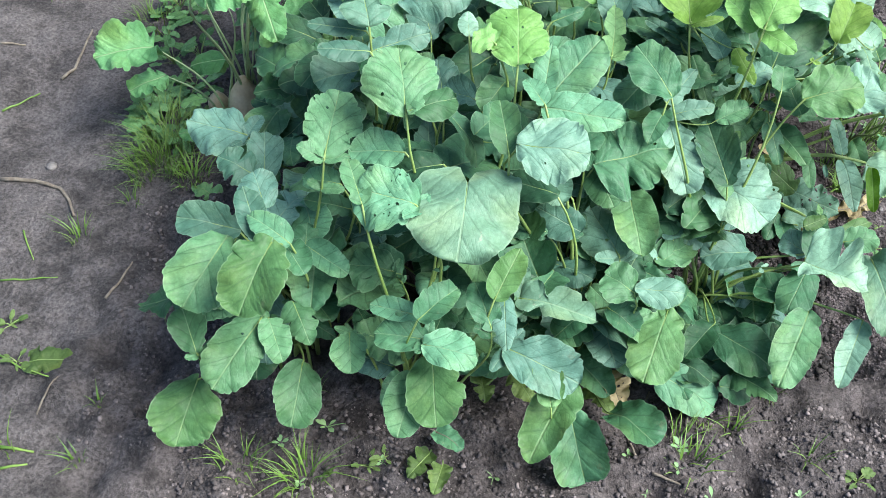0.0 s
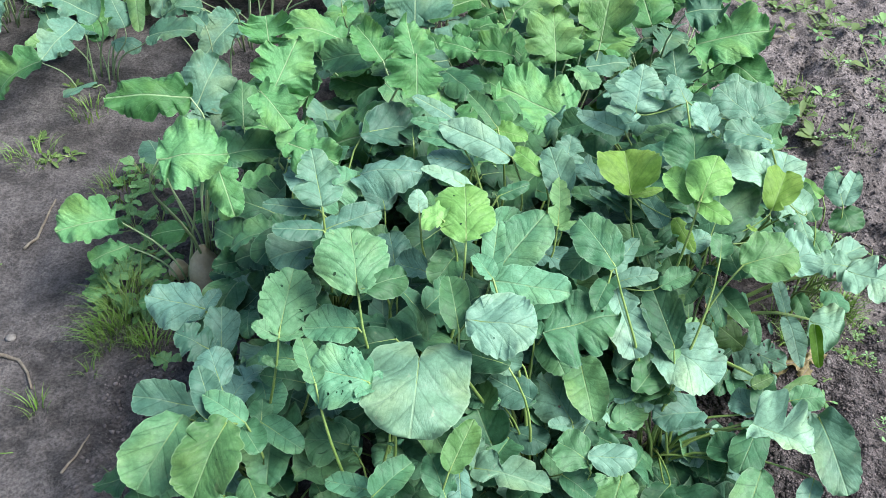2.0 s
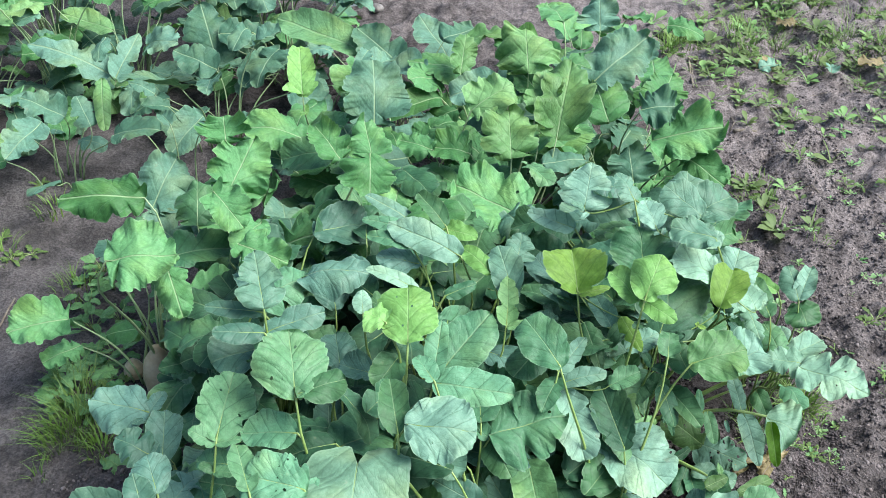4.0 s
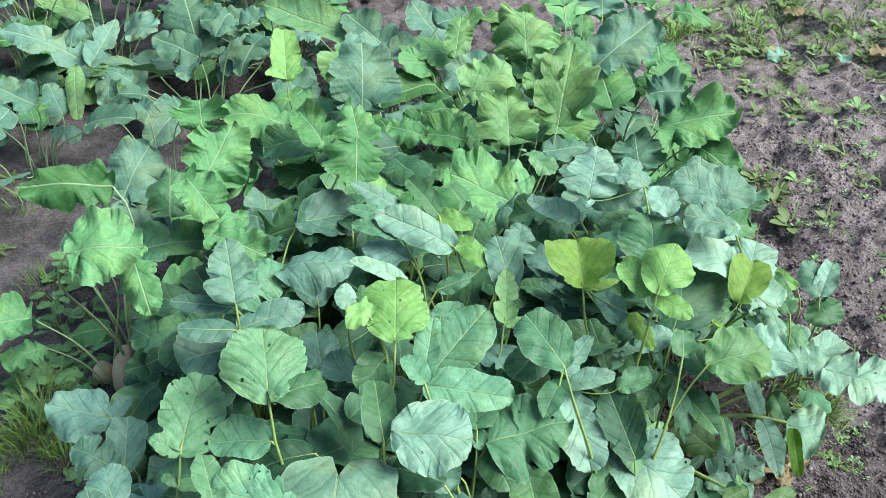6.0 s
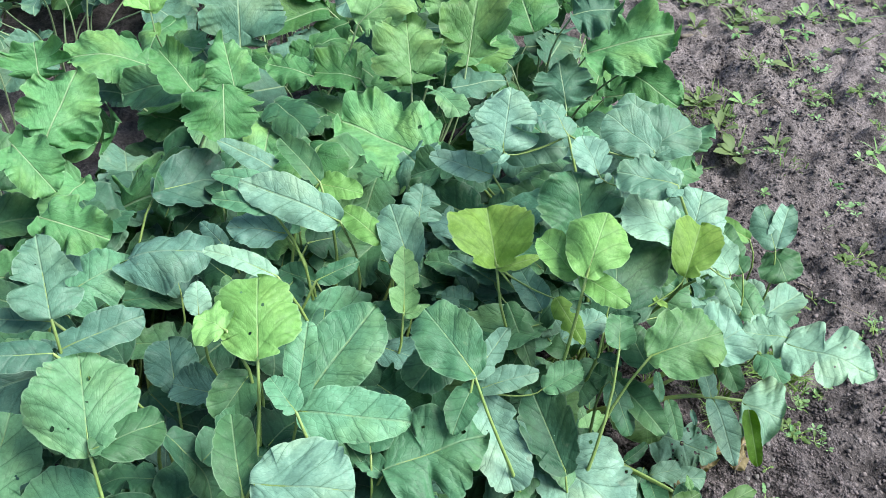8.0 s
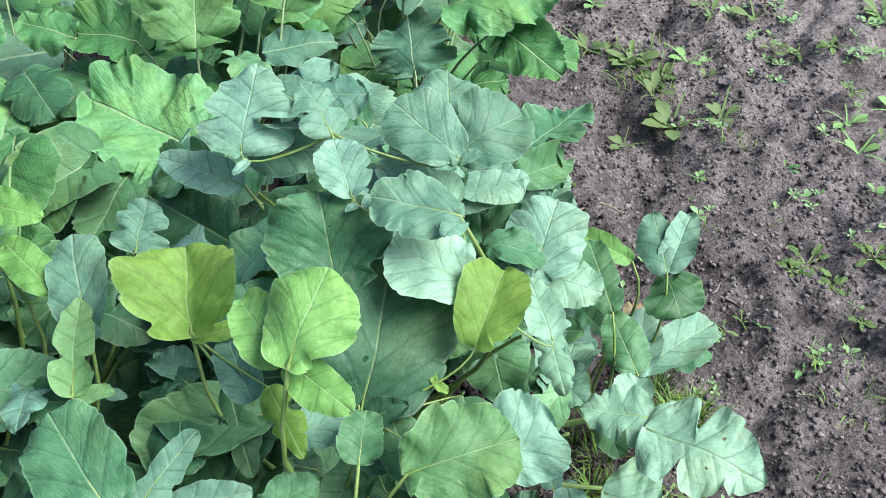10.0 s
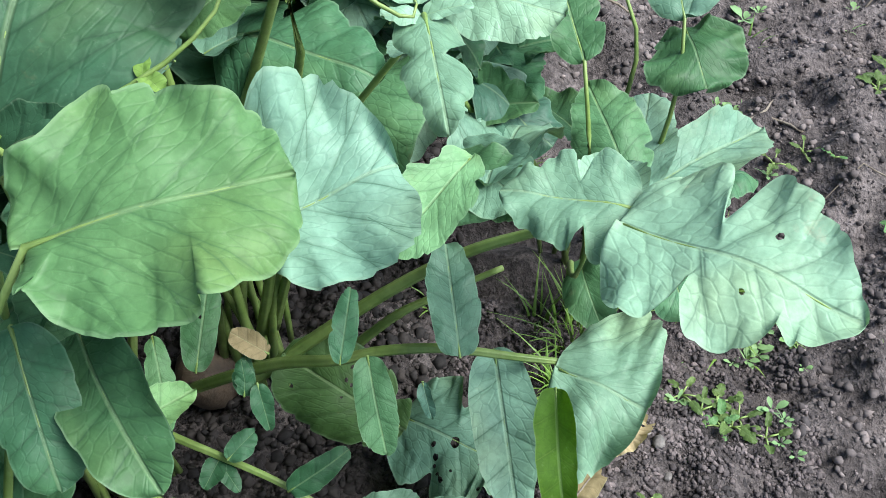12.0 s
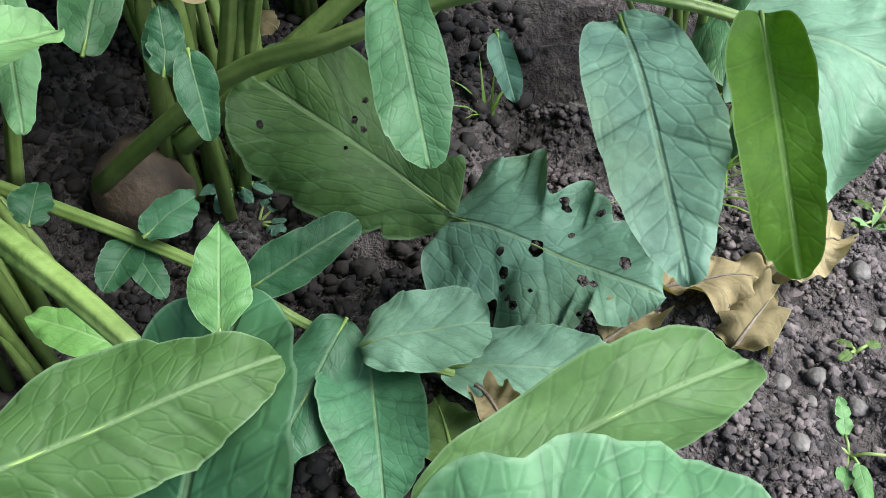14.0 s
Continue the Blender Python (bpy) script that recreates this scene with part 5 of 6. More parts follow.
# leaves of turnip back
leaf(turnip_back, "turnip", (0.095, 1.860, 0.340), (0.074, 1.940, 0.390), 0.087, (0.15, -0.59), "t", fold=0.28, curl=0.68, wave=0.132)
leaf(turnip_back, "turnip", (0.089, 2.024, 0.335), (0.082, 2.138, 0.434), 0.146, (0.20, -0.85), "b", fold=0.08, curl=0.87, wave=0.094)
leaf(turnip_back, "turnip", (0.029, 1.857, 0.352), (-0.025, 1.913, 0.396), 0.074, (0.11, -0.69), "t", fold=0.21, curl=0.58, wave=0.130)
leaf(turnip_back, "turnip", (0.217, 1.878, 0.364), (0.147, 1.906, 0.370), 0.062, (-0.13, -0.52), "t", fold=0.29, curl=0.55, wave=0.093)

# leaves of turnip right
leaf(turnip_right, "turnip", (0.402, 1.683, 0.325), (0.264, 1.748, 0.363), 0.149, (0.04, -0.49), "t", holes=1, fold=0.29, curl=0.56, wave=0.117)
leaf(turnip_right, "turnip", (0.293, 1.922, 0.432), (0.379, 1.961, 0.474), 0.102, (-0.18, -0.68), "l", fold=0.13, curl=0.77, wave=0.096)
leaf(turnip_right, "turnip", (0.374, 1.829, 0.377), (0.370, 1.922, 0.434), 0.120, (-0.00, -0.61), "l", fold=0.29, curl=0.51, wave=0.106)
leaf(turnip_right, "turnip", (0.472, 1.913, 0.377), (0.509, 2.064, 0.472), 0.116, (-0.06, -0.61), "l", fold=0.18, curl=0.60, wave=0.147)
leaf(turnip_right, "turnip", (0.433, 1.970, 0.401), (0.477, 2.052, 0.457), 0.076, (-0.16, -0.58), "l", fold=0.11, curl=0.72, wave=0.115)
leaf(turnip_right, "turnip", (0.293, 1.871, 0.362), (0.219, 1.887, 0.364), 0.084, (-0.08, -0.55), "t", fold=0.25, curl=0.85, wave=0.096)

# leaves of turnip far
leaf(turnip_far, "turnip", (0.574, 2.146, 0.386), (0.700, 2.238, 0.451), 0.130, (-0.01, -0.69), "b", fold=0.31, curl=0.41, wave=0.108)
leaf(turnip_far, "turnip", (0.682, 1.955, 0.350), (0.827, 1.955, 0.387), 0.116, (-0.26, -0.64), "t", fold=0.16, curl=0.49, wave=0.143)
leaf(turnip_far, "turnip", (0.652, 1.974, 0.413), (0.724, 1.981, 0.418), 0.095, (-0.01, -0.57), "b", fold=0.20, curl=0.77, wave=0.143)
leaf(turnip_far, "turnip", (0.636, 1.873, 0.297), (0.629, 1.932, 0.345), 0.106, (-0.18, -0.82), "b", fold=0.14, curl=0.63, wave=0.125)
leaf(turnip_far, "turnip", (0.747, 1.938, 0.326), (0.823, 1.860, 0.301), 0.074, (-0.32, -0.63), "t", fold=0.23, curl=0.60, wave=0.137)

# leaves of turnip beyond
leaf(turnip_beyond, "turnip", (0.438, 2.251, 0.350), (0.432, 2.348, 0.421), 0.153, (-0.11, -0.74), "l", fold=0.06, curl=0.87, wave=0.148)
leaf(turnip_beyond, "turnip", (0.279, 2.249, 0.347), (0.292, 2.337, 0.406), 0.061, (0.05, -0.69), "l", fold=0.26, curl=0.59, wave=0.103)

# leaves of far a
leaf(far_a, "lobed", (-0.698, 2.310, 0.175), (-0.802, 2.322, 0.220), 0.088, (0.36, -0.64), "b", fold=0.27, curl=0.41, wave=0.063)
leaf(far_a, "lobed", (-0.710, 2.199, 0.220), (-0.769, 2.095, 0.184), 0.092, (0.21, -0.47), "b", fold=0.08, curl=0.25, wave=0.043)
leaf(far_a, "lobed", (-0.622, 2.273, 0.173), (-0.664, 2.330, 0.222), 0.071, (0.33, -0.62), "b", fold=0.18, curl=0.42, wave=0.038)
leaf(far_a, "oval", (-0.611, 2.382, 0.242), (-0.584, 2.259, 0.166), 0.045, (0.17, -0.59), "l", fold=0.18, curl=0.74, wave=0.063)

# leaves of far b
leaf(far_b, "lobed", (-0.386, 2.681, 0.139), (-0.446, 2.821, 0.251), 0.149, (0.15, -0.74), "b", fold=0.09, curl=0.50, wave=0.051)
leaf(far_b, "lobed", (-0.365, 2.562, 0.183), (-0.481, 2.603, 0.214), 0.100, (0.01, -0.71), "b", fold=0.27, curl=0.28, wave=0.042)

# leaves of far d
leaf(far_d, "lobed", (-0.657, 2.563, 0.163), (-0.865, 2.592, 0.230), 0.102, (0.25, -0.52), "b", fold=0.13, curl=0.79, wave=0.055)
leaf(far_d, "lobed", (-0.628, 2.541, 0.165), (-0.587, 2.669, 0.229), 0.068, (0.27, -0.58), "b", fold=0.11, curl=0.21, wave=0.051)
leaf(far_d, "oval", (-0.693, 2.778, 0.184), (-0.846, 2.819, 0.213), 0.072, (0.06, -0.48), "l", fold=0.22, curl=0.35, wave=0.050)

# leaves of far e
leaf(far_e, "lobed", (-0.377, 2.719, 0.210), (-0.230, 2.744, 0.191), 0.091, (0.24, -0.63), "b", fold=0.27, curl=0.43, wave=0.049)
leaf(far_e, "oval", (0.015, 2.693, 0.180), (-0.232, 2.812, 0.216), 0.112, (-0.08, -0.47), "L", fold=0.10, curl=0.24, wave=0.058)

# leaves of far g
leaf(far_g, "lobed", (0.119, 2.647, 0.168), (0.001, 2.739, 0.227), 0.127, (-0.08, -0.74), "b", fold=0.13, curl=0.30, wave=0.059)
leaf(far_g, "lobed", (0.259, 2.693, 0.160), (0.170, 2.814, 0.233), 0.116, (0.12, -0.52), "b", fold=0.09, curl=0.34, wave=0.035)

# leaves of far j
leaf(far_j, "round", (-0.081, 2.153, 0.339), (-0.095, 2.257, 0.403), 0.067, (0.13, -0.59), "Y", lets=True, fold=0.29, curl=0.41, wave=0.048)

# leaves of turnip end
leaf(turnip_end, "turnip", (0.630, 2.460, 0.363), (0.631, 2.527, 0.424), 0.105, (-0.21, -0.90), "b", fold=0.06, curl=0.50, wave=0.127)

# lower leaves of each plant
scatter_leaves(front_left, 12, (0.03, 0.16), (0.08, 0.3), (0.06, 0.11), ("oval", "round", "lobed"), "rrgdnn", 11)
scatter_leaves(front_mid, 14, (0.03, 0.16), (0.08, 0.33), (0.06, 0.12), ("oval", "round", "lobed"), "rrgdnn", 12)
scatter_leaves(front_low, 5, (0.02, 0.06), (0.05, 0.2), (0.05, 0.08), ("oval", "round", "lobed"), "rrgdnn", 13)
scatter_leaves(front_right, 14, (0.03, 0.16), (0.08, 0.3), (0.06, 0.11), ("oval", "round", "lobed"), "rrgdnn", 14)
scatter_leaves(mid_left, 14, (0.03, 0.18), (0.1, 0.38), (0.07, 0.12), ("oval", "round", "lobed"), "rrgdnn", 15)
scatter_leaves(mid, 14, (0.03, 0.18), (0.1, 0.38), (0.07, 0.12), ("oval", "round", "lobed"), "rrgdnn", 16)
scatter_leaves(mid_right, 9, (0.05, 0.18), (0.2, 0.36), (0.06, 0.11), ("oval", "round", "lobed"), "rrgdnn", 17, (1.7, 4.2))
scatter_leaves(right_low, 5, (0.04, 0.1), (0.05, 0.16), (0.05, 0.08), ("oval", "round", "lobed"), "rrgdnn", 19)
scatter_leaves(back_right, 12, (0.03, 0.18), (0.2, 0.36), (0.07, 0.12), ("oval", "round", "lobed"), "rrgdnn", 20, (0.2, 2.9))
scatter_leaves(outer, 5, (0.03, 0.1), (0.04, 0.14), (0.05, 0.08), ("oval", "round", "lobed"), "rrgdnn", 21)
scatter_leaves(turnip_left, 7, (0.03, 0.15), (0.1, 0.34), (0.05, 0.1), ("turnip", "turnip", "oval"), "ttttb", 22, (0.3, 2.8))
scatter_leaves(turnip_mid, 16, (0.03, 0.18), (0.1, 0.36), (0.09, 0.15), ("turnip", "turnip", "oval"), "ttttb", 23)
scatter_leaves(turnip_back, 16, (0.03, 0.2), (0.1, 0.36), (0.09, 0.15), ("turnip", "turnip", "oval"), "ttttb", 24)
scatter_leaves(turnip_right, 18, (0.03, 0.2), (0.1, 0.38), (0.09, 0.15), ("turnip", "turnip", "oval"), "ttttb", 25)
scatter_leaves(turnip_far, 14, (0.03, 0.2), (0.1, 0.38), (0.09, 0.15), ("turnip", "turnip", "oval"), "ttttb", 26)
scatter_leaves(turnip_beyond, 16, (0.03, 0.2), (0.1, 0.38), (0.09, 0.16), ("turnip", "turnip", "oval"), "ttttb", 27)
scatter_leaves(far_a, 7, (0.03, 0.2), (0.06, 0.32), (0.05, 0.16), ("turnip", "lobed", "round"), "bbblbt", 28)
scatter_leaves(far_b, 15, (0.03, 0.24), (0.06, 0.32), (0.05, 0.16), ("turnip", "lobed", "round"), "bbblbt", 29)
scatter_leaves(far_c, 36, (0.03, 0.26), (0.06, 0.32), (0.05, 0.16), ("turnip", "lobed", "round"), "bbblbt", 30)
scatter_leaves(far_d, 36, (0.03, 0.26), (0.06, 0.32), (0.05, 0.16), ("turnip", "lobed", "round"), "bbblbt", 31)
scatter_leaves(far_e, 36, (0.03, 0.26), (0.06, 0.32), (0.05, 0.16), ("turnip", "lobed", "round"), "bbblbt", 32)
scatter_leaves(far_f, 33, (0.03, 0.26), (0.06, 0.32), (0.05, 0.16), ("turnip", "lobed", "round"), "bbblbt", 33)
scatter_leaves(far_g, 12, (0.03, 0.2), (0.06, 0.32), (0.05, 0.16), ("turnip", "lobed", "round"), "bbblbt", 34)
scatter_leaves(far_h, 33, (0.03, 0.26), (0.06, 0.32), (0.05, 0.16), ("turnip", "lobed", "round"), "bbblbt", 35)
scatter_leaves(far_i, 33, (0.03, 0.26), (0.06, 0.32), (0.05, 0.16), ("turnip", "lobed", "round"), "bbblbt", 36)
scatter_leaves(far_j, 10, (0.03, 0.18), (0.06, 0.3), (0.08, 0.14), ("turnip", "turnip", "oval"), "ttttb", 37)
scatter_leaves(turnip_end, 16, (0.03, 0.18), (0.1, 0.34), (0.08, 0.14), ("turnip", "turnip", "oval"), "ttttb", 38)
scatter_leaves(turnip_last, 16, (0.03, 0.2), (0.08, 0.32), (0.08, 0.14), ("turnip", "turnip", "oval"), "ttttb", 39)
scatter_leaves(far_k, 5, (0.02, 0.14), (0.05, 0.26), (0.03, 0.08), ("turnip", "lobed", "round"), "bbblbt", 40)
scatter_leaves(far_l, 26, (0.03, 0.26), (0.1, 0.34), (0.06, 0.15), ("turnip", "lobed", "round"), "bbblbt", 41)
scatter_leaves(far_m, 26, (0.03, 0.26), (0.1, 0.34), (0.06, 0.15), ("turnip", "lobed", "round"), "bbblbt", 42)

leafy = [front_left, front_mid, front_low, front_right, mid_left, mid, mid_right, right_edge, back_right]
# The many dark kinds here paint shade into the gaps between upper leaves.
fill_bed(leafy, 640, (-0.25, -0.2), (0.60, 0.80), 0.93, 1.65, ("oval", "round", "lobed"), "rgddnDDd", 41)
fill_bed(leafy, 150, (0.36, 0.40), (0.55, 0.60), 1.05, 1.45, ("oval", "round", "oval"), "rngnpr", 52, (0.045, 0.085), 0.2)
fill_bed(leafy, 150, (0.45, 0.50), (0.82, 0.80), 1.42, 1.78, ("oval", "round", "lobed"), "rpgnpp", 53, (0.05, 0.09), 0.22)
fill_bed([turnip_left], 40, (-0.42, -0.36), (-0.24, -0.16), 1.40, 1.62, ("turnip", "oval", "lobed"), "ltnl", 54, (0.03, 0.06))
turnips = [turnip_left, turnip_mid, turnip_back, turnip_right, turnip_far, turnip_beyond]
# Dark kinds among the low turnip leaves colour in the shade too.
fill_bed(turnips, 170, (-0.24, -0.1), (0.3, 0.85), 1.45, 2.35, ("turnip", "turnip", "oval"), "ttdnb", 43, (0.08, 0.15))
# Mostly dark kinds: shade among the stalks, put into the leaf colour.
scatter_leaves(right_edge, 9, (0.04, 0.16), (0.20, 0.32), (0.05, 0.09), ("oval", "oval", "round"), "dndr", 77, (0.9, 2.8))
stem(right_edge, [(0.562, 1.404, 0.050), (0.635, 1.369, 0.126), (0.678, 1.354, 0.150), (0.708, 1.349, 0.165), (0.738, 1.343, 0.175), (0.762, 1.340, 0.175), (0.792, 1.339, 0.169), (0.815, 1.343, 0.159)], 0.0042)
stem(right_edge, [(0.527, 1.363, 0.092), (0.570, 1.340, 0.093), (0.606, 1.326, 0.087), (0.636, 1.316, 0.077), (0.663, 1.307, 0.062), (0.686, 1.298, 0.057), (0.716, 1.295, 0.047)], 0.0030)
stem(right_edge, [(0.611, 1.377, 0.091), (0.696, 1.389, 0.159), (0.753, 1.384, 0.208), (0.794, 1.373, 0.238), (0.830, 1.355, 0.268)], 0.0046)
stem(right_edge, [(0.674, 1.402, 0.089), (0.712, 1.395, 0.139), (0.738, 1.395, 0.158), (0.780, 1.392, 0.188)], 0.0036)
stem(right_edge, [(0.557, 1.296, 0.144), (0.621, 1.218, 0.186), (0.646, 1.191, 0.196), (0.664, 1.171, 0.202)], 0.0040)
stem(right_edge, [(0.611, 1.449, 0.058), (0.635, 1.432, 0.159), (0.654, 1.416, 0.239)], 0.0042)
stem(right_edge, [(0.620, 1.453, 0.058), (0.647, 1.430, 0.158), (0.670, 1.412, 0.239)], 0.0038)
stem(right_edge, [(0.519, 1.415, 0.041), (0.540, 1.417, 0.130), (0.559, 1.406, 0.211)], 0.0036)
stem(right_edge, [(0.484, 1.420, 0.041), (0.517, 1.426, 0.121), (0.557, 1.402, 0.211)], 0.0036)
root_crown(turnip_left, 0.034, 0.070, CREAM, (-0.304, 1.528, 0.056))
root_crown(turnip_left, 0.022, 0.03, CREAM, (-0.376, 1.585, 0.01))
root_crown(right_edge, 0.027, 0.03, ROOT, (0.565, 1.445, 0.012))


# ---- small things on the soil ----
def grass_tuft(x, y, blades, height, spread):
    """A tuft of thin curved blades."""
    rng = random.Random(int(x * 1000) * 31 + int(y * 1000))
    verts, faces = [], []
    z = ground_height(x, y)
    for b in range(blades):
        a, r = rng.uniform(0, 6.283), spread * math.sqrt(rng.random())
        px, py = r * math.cos(a), r * math.sin(a)
        a2 = a + rng.uniform(-0.9, 0.9)
        h, lean, w = height * rng.uniform(0.5, 1.1), rng.uniform(0.2, 1.1), rng.uniform(0.0009, 0.0017)
        sx, sy = -math.sin(a2) * w, math.cos(a2) * w
        k = len(verts)
        for i in range(5):
            s = i / 4
            ox, oy, oz = px + math.cos(a2) * h * lean * s * s, py + math.sin(a2) * h * lean * s * s, h * (s - 0.35 * lean * s * s)
            g = 1 - 0.95 * s ** 1.5
            verts += [(ox - sx * g, oy - sy * g, oz), (ox, oy, oz + w * 0.5 * g), (ox + sx * g, oy + sy * g, oz)]
        for i in range(4):
            o = k + 3 * i
            faces += [(o, o + 1, o + 4, o + 3), (o + 1, o + 2, o + 5, o + 4)]
    ob = tagged(new("grass_tuft", mesh_of("grass_tuft", verts, faces, GRASS)), "small tuft of thin green grass growing in soil", "grass", "grass tufts", "stuff")
    ob.location = (x, y, z - 0.002)
    return ob


def weed(x, y, size, leaves, mat="w", seed=0, lift=0.3):
    """A seedling weed: a rosette of small leaves on short stalks."""
    rng = random.Random(int(x * 977) * 13 + int(y * 1013) + seed)
    z = ground_height(x, y)
    base = tagged(new("weed"), "small green rosette weed growing in bare soil", "weed", "weeds")
    base.location = (x, y, z)
    for i in range(leaves):
        a = 6.283 * i / leaves + rng.uniform(-0.5, 0.5)
        L = size * rng.uniform(0.45, 0.8)
        out = Vector((math.cos(a), math.sin(a), 0))
        foot = out * size * rng.uniform(0.1, 0.6) + Vector((0, 0, size * lift * rng.uniform(0.3, 1.2)))
        tip = foot + (out + Vector((0, 0, rng.uniform(-0.3, 0.5)))).normalized() * L
        me, mid, m = put_blade(rng.choice(("oval", "lobed", "oval")), foot, tip, L * rng.uniform(0.4, 0.65), (0.1, -0.1), mat, i + 5, fold=0.15, curl=0.5)
        ob = new("leaf", me)
        ob.parent = base
        ob.matrix_basis = m
        line = [Vector((0, 0, 0)), foot * 0.5 + Vector((0, 0, size * 0.05)), foot] + mid[1:3]
        st = new("stalk", tube_mesh("stalk", [m.inverted() @ q for q in line[:3]], [0.0009, 0.0008, 0.0006], STALK, 5))
        st.parent = ob
    return base


def fallen_leaf(x, y, z, size, yaw, mat, label, kind="lobed", holes=0, tilt=0.0, crumple=0.09):
    d = Vector((math.cos(yaw), math.sin(yaw), tilt)) * size
    me, mid, m = put_blade(kind, (0, 0, 0), d, size * 0.72, (0.1, -0.15), mat, int(x * 991) % 97 + 3, fold=0.35, curl=0.9, wave=crumple, holes=holes)
    ob = tagged(new("fallen_leaf", me), label, "leaf")
    m.translation = Vector((x, y, z)) - d * 0.5
    ob.matrix_basis = m
    line = [Vector((0.002, -0.16 * size, 0.001)), Vector((0, -0.05 * size, 0.0006))] + [q + Vector((0, 0, 0.0003)) for q in mid]
    rib = new("stalk", tube_mesh("stalk", line, [0.0011 * (1 - 0.8 * i / len(line)) for i in range(len(line))], STALK if mat in "wl" else TWIG, 6))
    rib.parent = ob
    return ob


def pebble(x, y, size, seed=0):
    rng = random.Random(int(x * 9973) + int(y * 7919) + seed)
    bm = bmesh.new()
    bmesh.ops.create_icosphere(bm, subdivisions=2, radius=size)
    o = Vector((rng.uniform(0, 9), rng.uniform(0, 9), 0))
    for v in bm.verts:
        v.co *= 1 + 0.35 * noise.noise(v.co / size * 0.9 + o)
        v.co.z *= 0.7
    me = bpy.data.meshes.new("pebble")
    bm.to_mesh(me)
    bm.free()
    me.materials.append(STONE)
    me.polygons.foreach_set("use_smooth", [True] * len(me.polygons))
    ob = tagged(new("pebble", me), "small rounded pale stone lying on the soil", "stone", "pebbles")
    ob.location = (x, y, ground_height(x, y) + size * 0.3)
    return ob


def twig(points, radius, label="thin dry brown twig lying on the path", material=None):
    pts = [Vector((x, y, ground_height(x, y) + radius * 0.7)) for x, y in points]
    fine = []
    for a, b in zip(pts, pts[1:]):
        fine += [a + (b - a) * k / 4 + Vector((0, 0, 0.001 * ((k * 7) % 3))) for k in range(4)]
    fine.append(pts[-1])
    n = len(fine)
    return tagged(new("twig", tube_mesh("twig", fine, [radius * (1 - 0.5 * i / n) for i in range(n)], material or TWIG, 7)), label, "twig")


def plant_marker(x, y, width, height):
    """A flat rounded label on a thin stake."""
    z = ground_height(x, y)
    base = tagged(new("plant_marker"), "pale bluish plastic plant label on a thin stake", "plant label")
    base.location = (x, y, z)
    n, verts = 28, []
    for d in (-0.0015, 0.0015):
        for i in range(n):
            a = 2 * math.pi * i / n
            cx, cz = math.cos(a), math.sin(a)
            verts.append((width * 0.5 * math.copysign(abs(cx) ** 0.5, cx), d, height + width * 0.17 * math.copysign(abs(cz) ** 0.6, cz)))
    faces = [tuple(range(n)), tuple(range(2 * n - 1, n - 1, -1))] + [(i, i + n, (i + 1) % n + n, (i + 1) % n) for i in range(n)]
    plate = new("plate", mesh_of("plate", verts, faces, PLASTIC))
    plate.data.polygons.foreach_set("use_smooth", [False] * len(faces))
    plate.parent = base
    stake = new("stake", tube_mesh("stake", [Vector((0, 0.004, -0.02)), Vector((0, 0.004, height * 0.5)), Vector((0, 0.004, height))], [0.003] * 3, TWIG, 7))
    stake.parent = base
    return base


plant_marker(-0.076, 3.16, 0.13, 0.12)

grass_tuft(-0.484, 1.308, 12, 0.045, 0.015)
grass_tuft(-0.559, 1.221, 16, 0.05, 0.025)
grass_tuft(-0.443, 1.430, 130, 0.09, 0.05)
grass_tuft(-0.467, 1.390, 90, 0.07, 0.045)
grass_tuft(-0.460, 1.508, 90, 0.08, 0.045)
grass_tuft(-0.429, 0.879, 8, 0.035, 0.01)
grass_tuft(-0.444, 0.789, 12, 0.045, 0.015)
grass_tuft(-0.194, 0.781, 26, 0.06, 0.03)
grass_tuft(-0.095, 0.772, 60, 0.085, 0.03)
grass_tuft(-0.098, 0.932, 12, 0.05, 0.01)
grass_tuft(0.461, 0.862, 18, 0.05, 0.02)
grass_tuft(0.474, 0.819, 20, 0.05, 0.03)
grass_tuft(0.519, 0.914, 12, 0.05, 0.02)
grass_tuft(0.556, 0.892, 10, 0.05, 0.012)
grass_tuft(0.661, 0.842, 12, 0.05, 0.02)
grass_tuft(0.627, 0.980, 16, 0.05, 0.02)
grass_tuft(-0.362, 1.062, 10, 0.05, 0.02)
grass_tuft(-0.544, 0.794, 8, 0.06, 0.02)
grass_tuft(1.094, 2.338, 13, 0.033, 0.052)
grass_tuft(1.012, 2.291, 8, 0.028, 0.039)
grass_tuft(1.140, 2.078, 8, 0.028, 0.039)
grass_tuft(1.202, 1.571, 28, 0.044, 0.058)
grass_tuft(1.245, 1.736, 5, 0.028, 0.026)
grass_tuft(0.954, 1.515, 34, 0.06, 0.03)
grass_tuft(1.067, 1.890, 5, 0.022, 0.019)
grass_tuft(1.045, 2.230, 16, 0.028, 0.052)
grass_tuft(1.142, 2.056, 14, 0.028, 0.046)
grass_tuft(1.103, 1.445, 6, 0.022, 0.026)
grass_tuft(0.965, 1.531, 50, 0.06, 0.03)
grass_tuft(0.983, 1.509, 16, 0.028, 0.039)
grass_tuft(0.847, 1.482, 45, 0.06, 0.02)
grass_tuft(0.813, 1.673, 14, 0.05, 0.012)
grass_tuft(0.735, 1.512, 8, 0.04, 0.006)
weed(1.209, 1.814, 0.037, 8, "w")
weed(1.300, 1.802, 0.031, 7, "w")
weed(1.232, 2.021, 0.025, 5, "l")
weed(1.245, 1.684, 0.019, 6, "w")
weed(1.168, 1.627, 0.019, 5, "w")
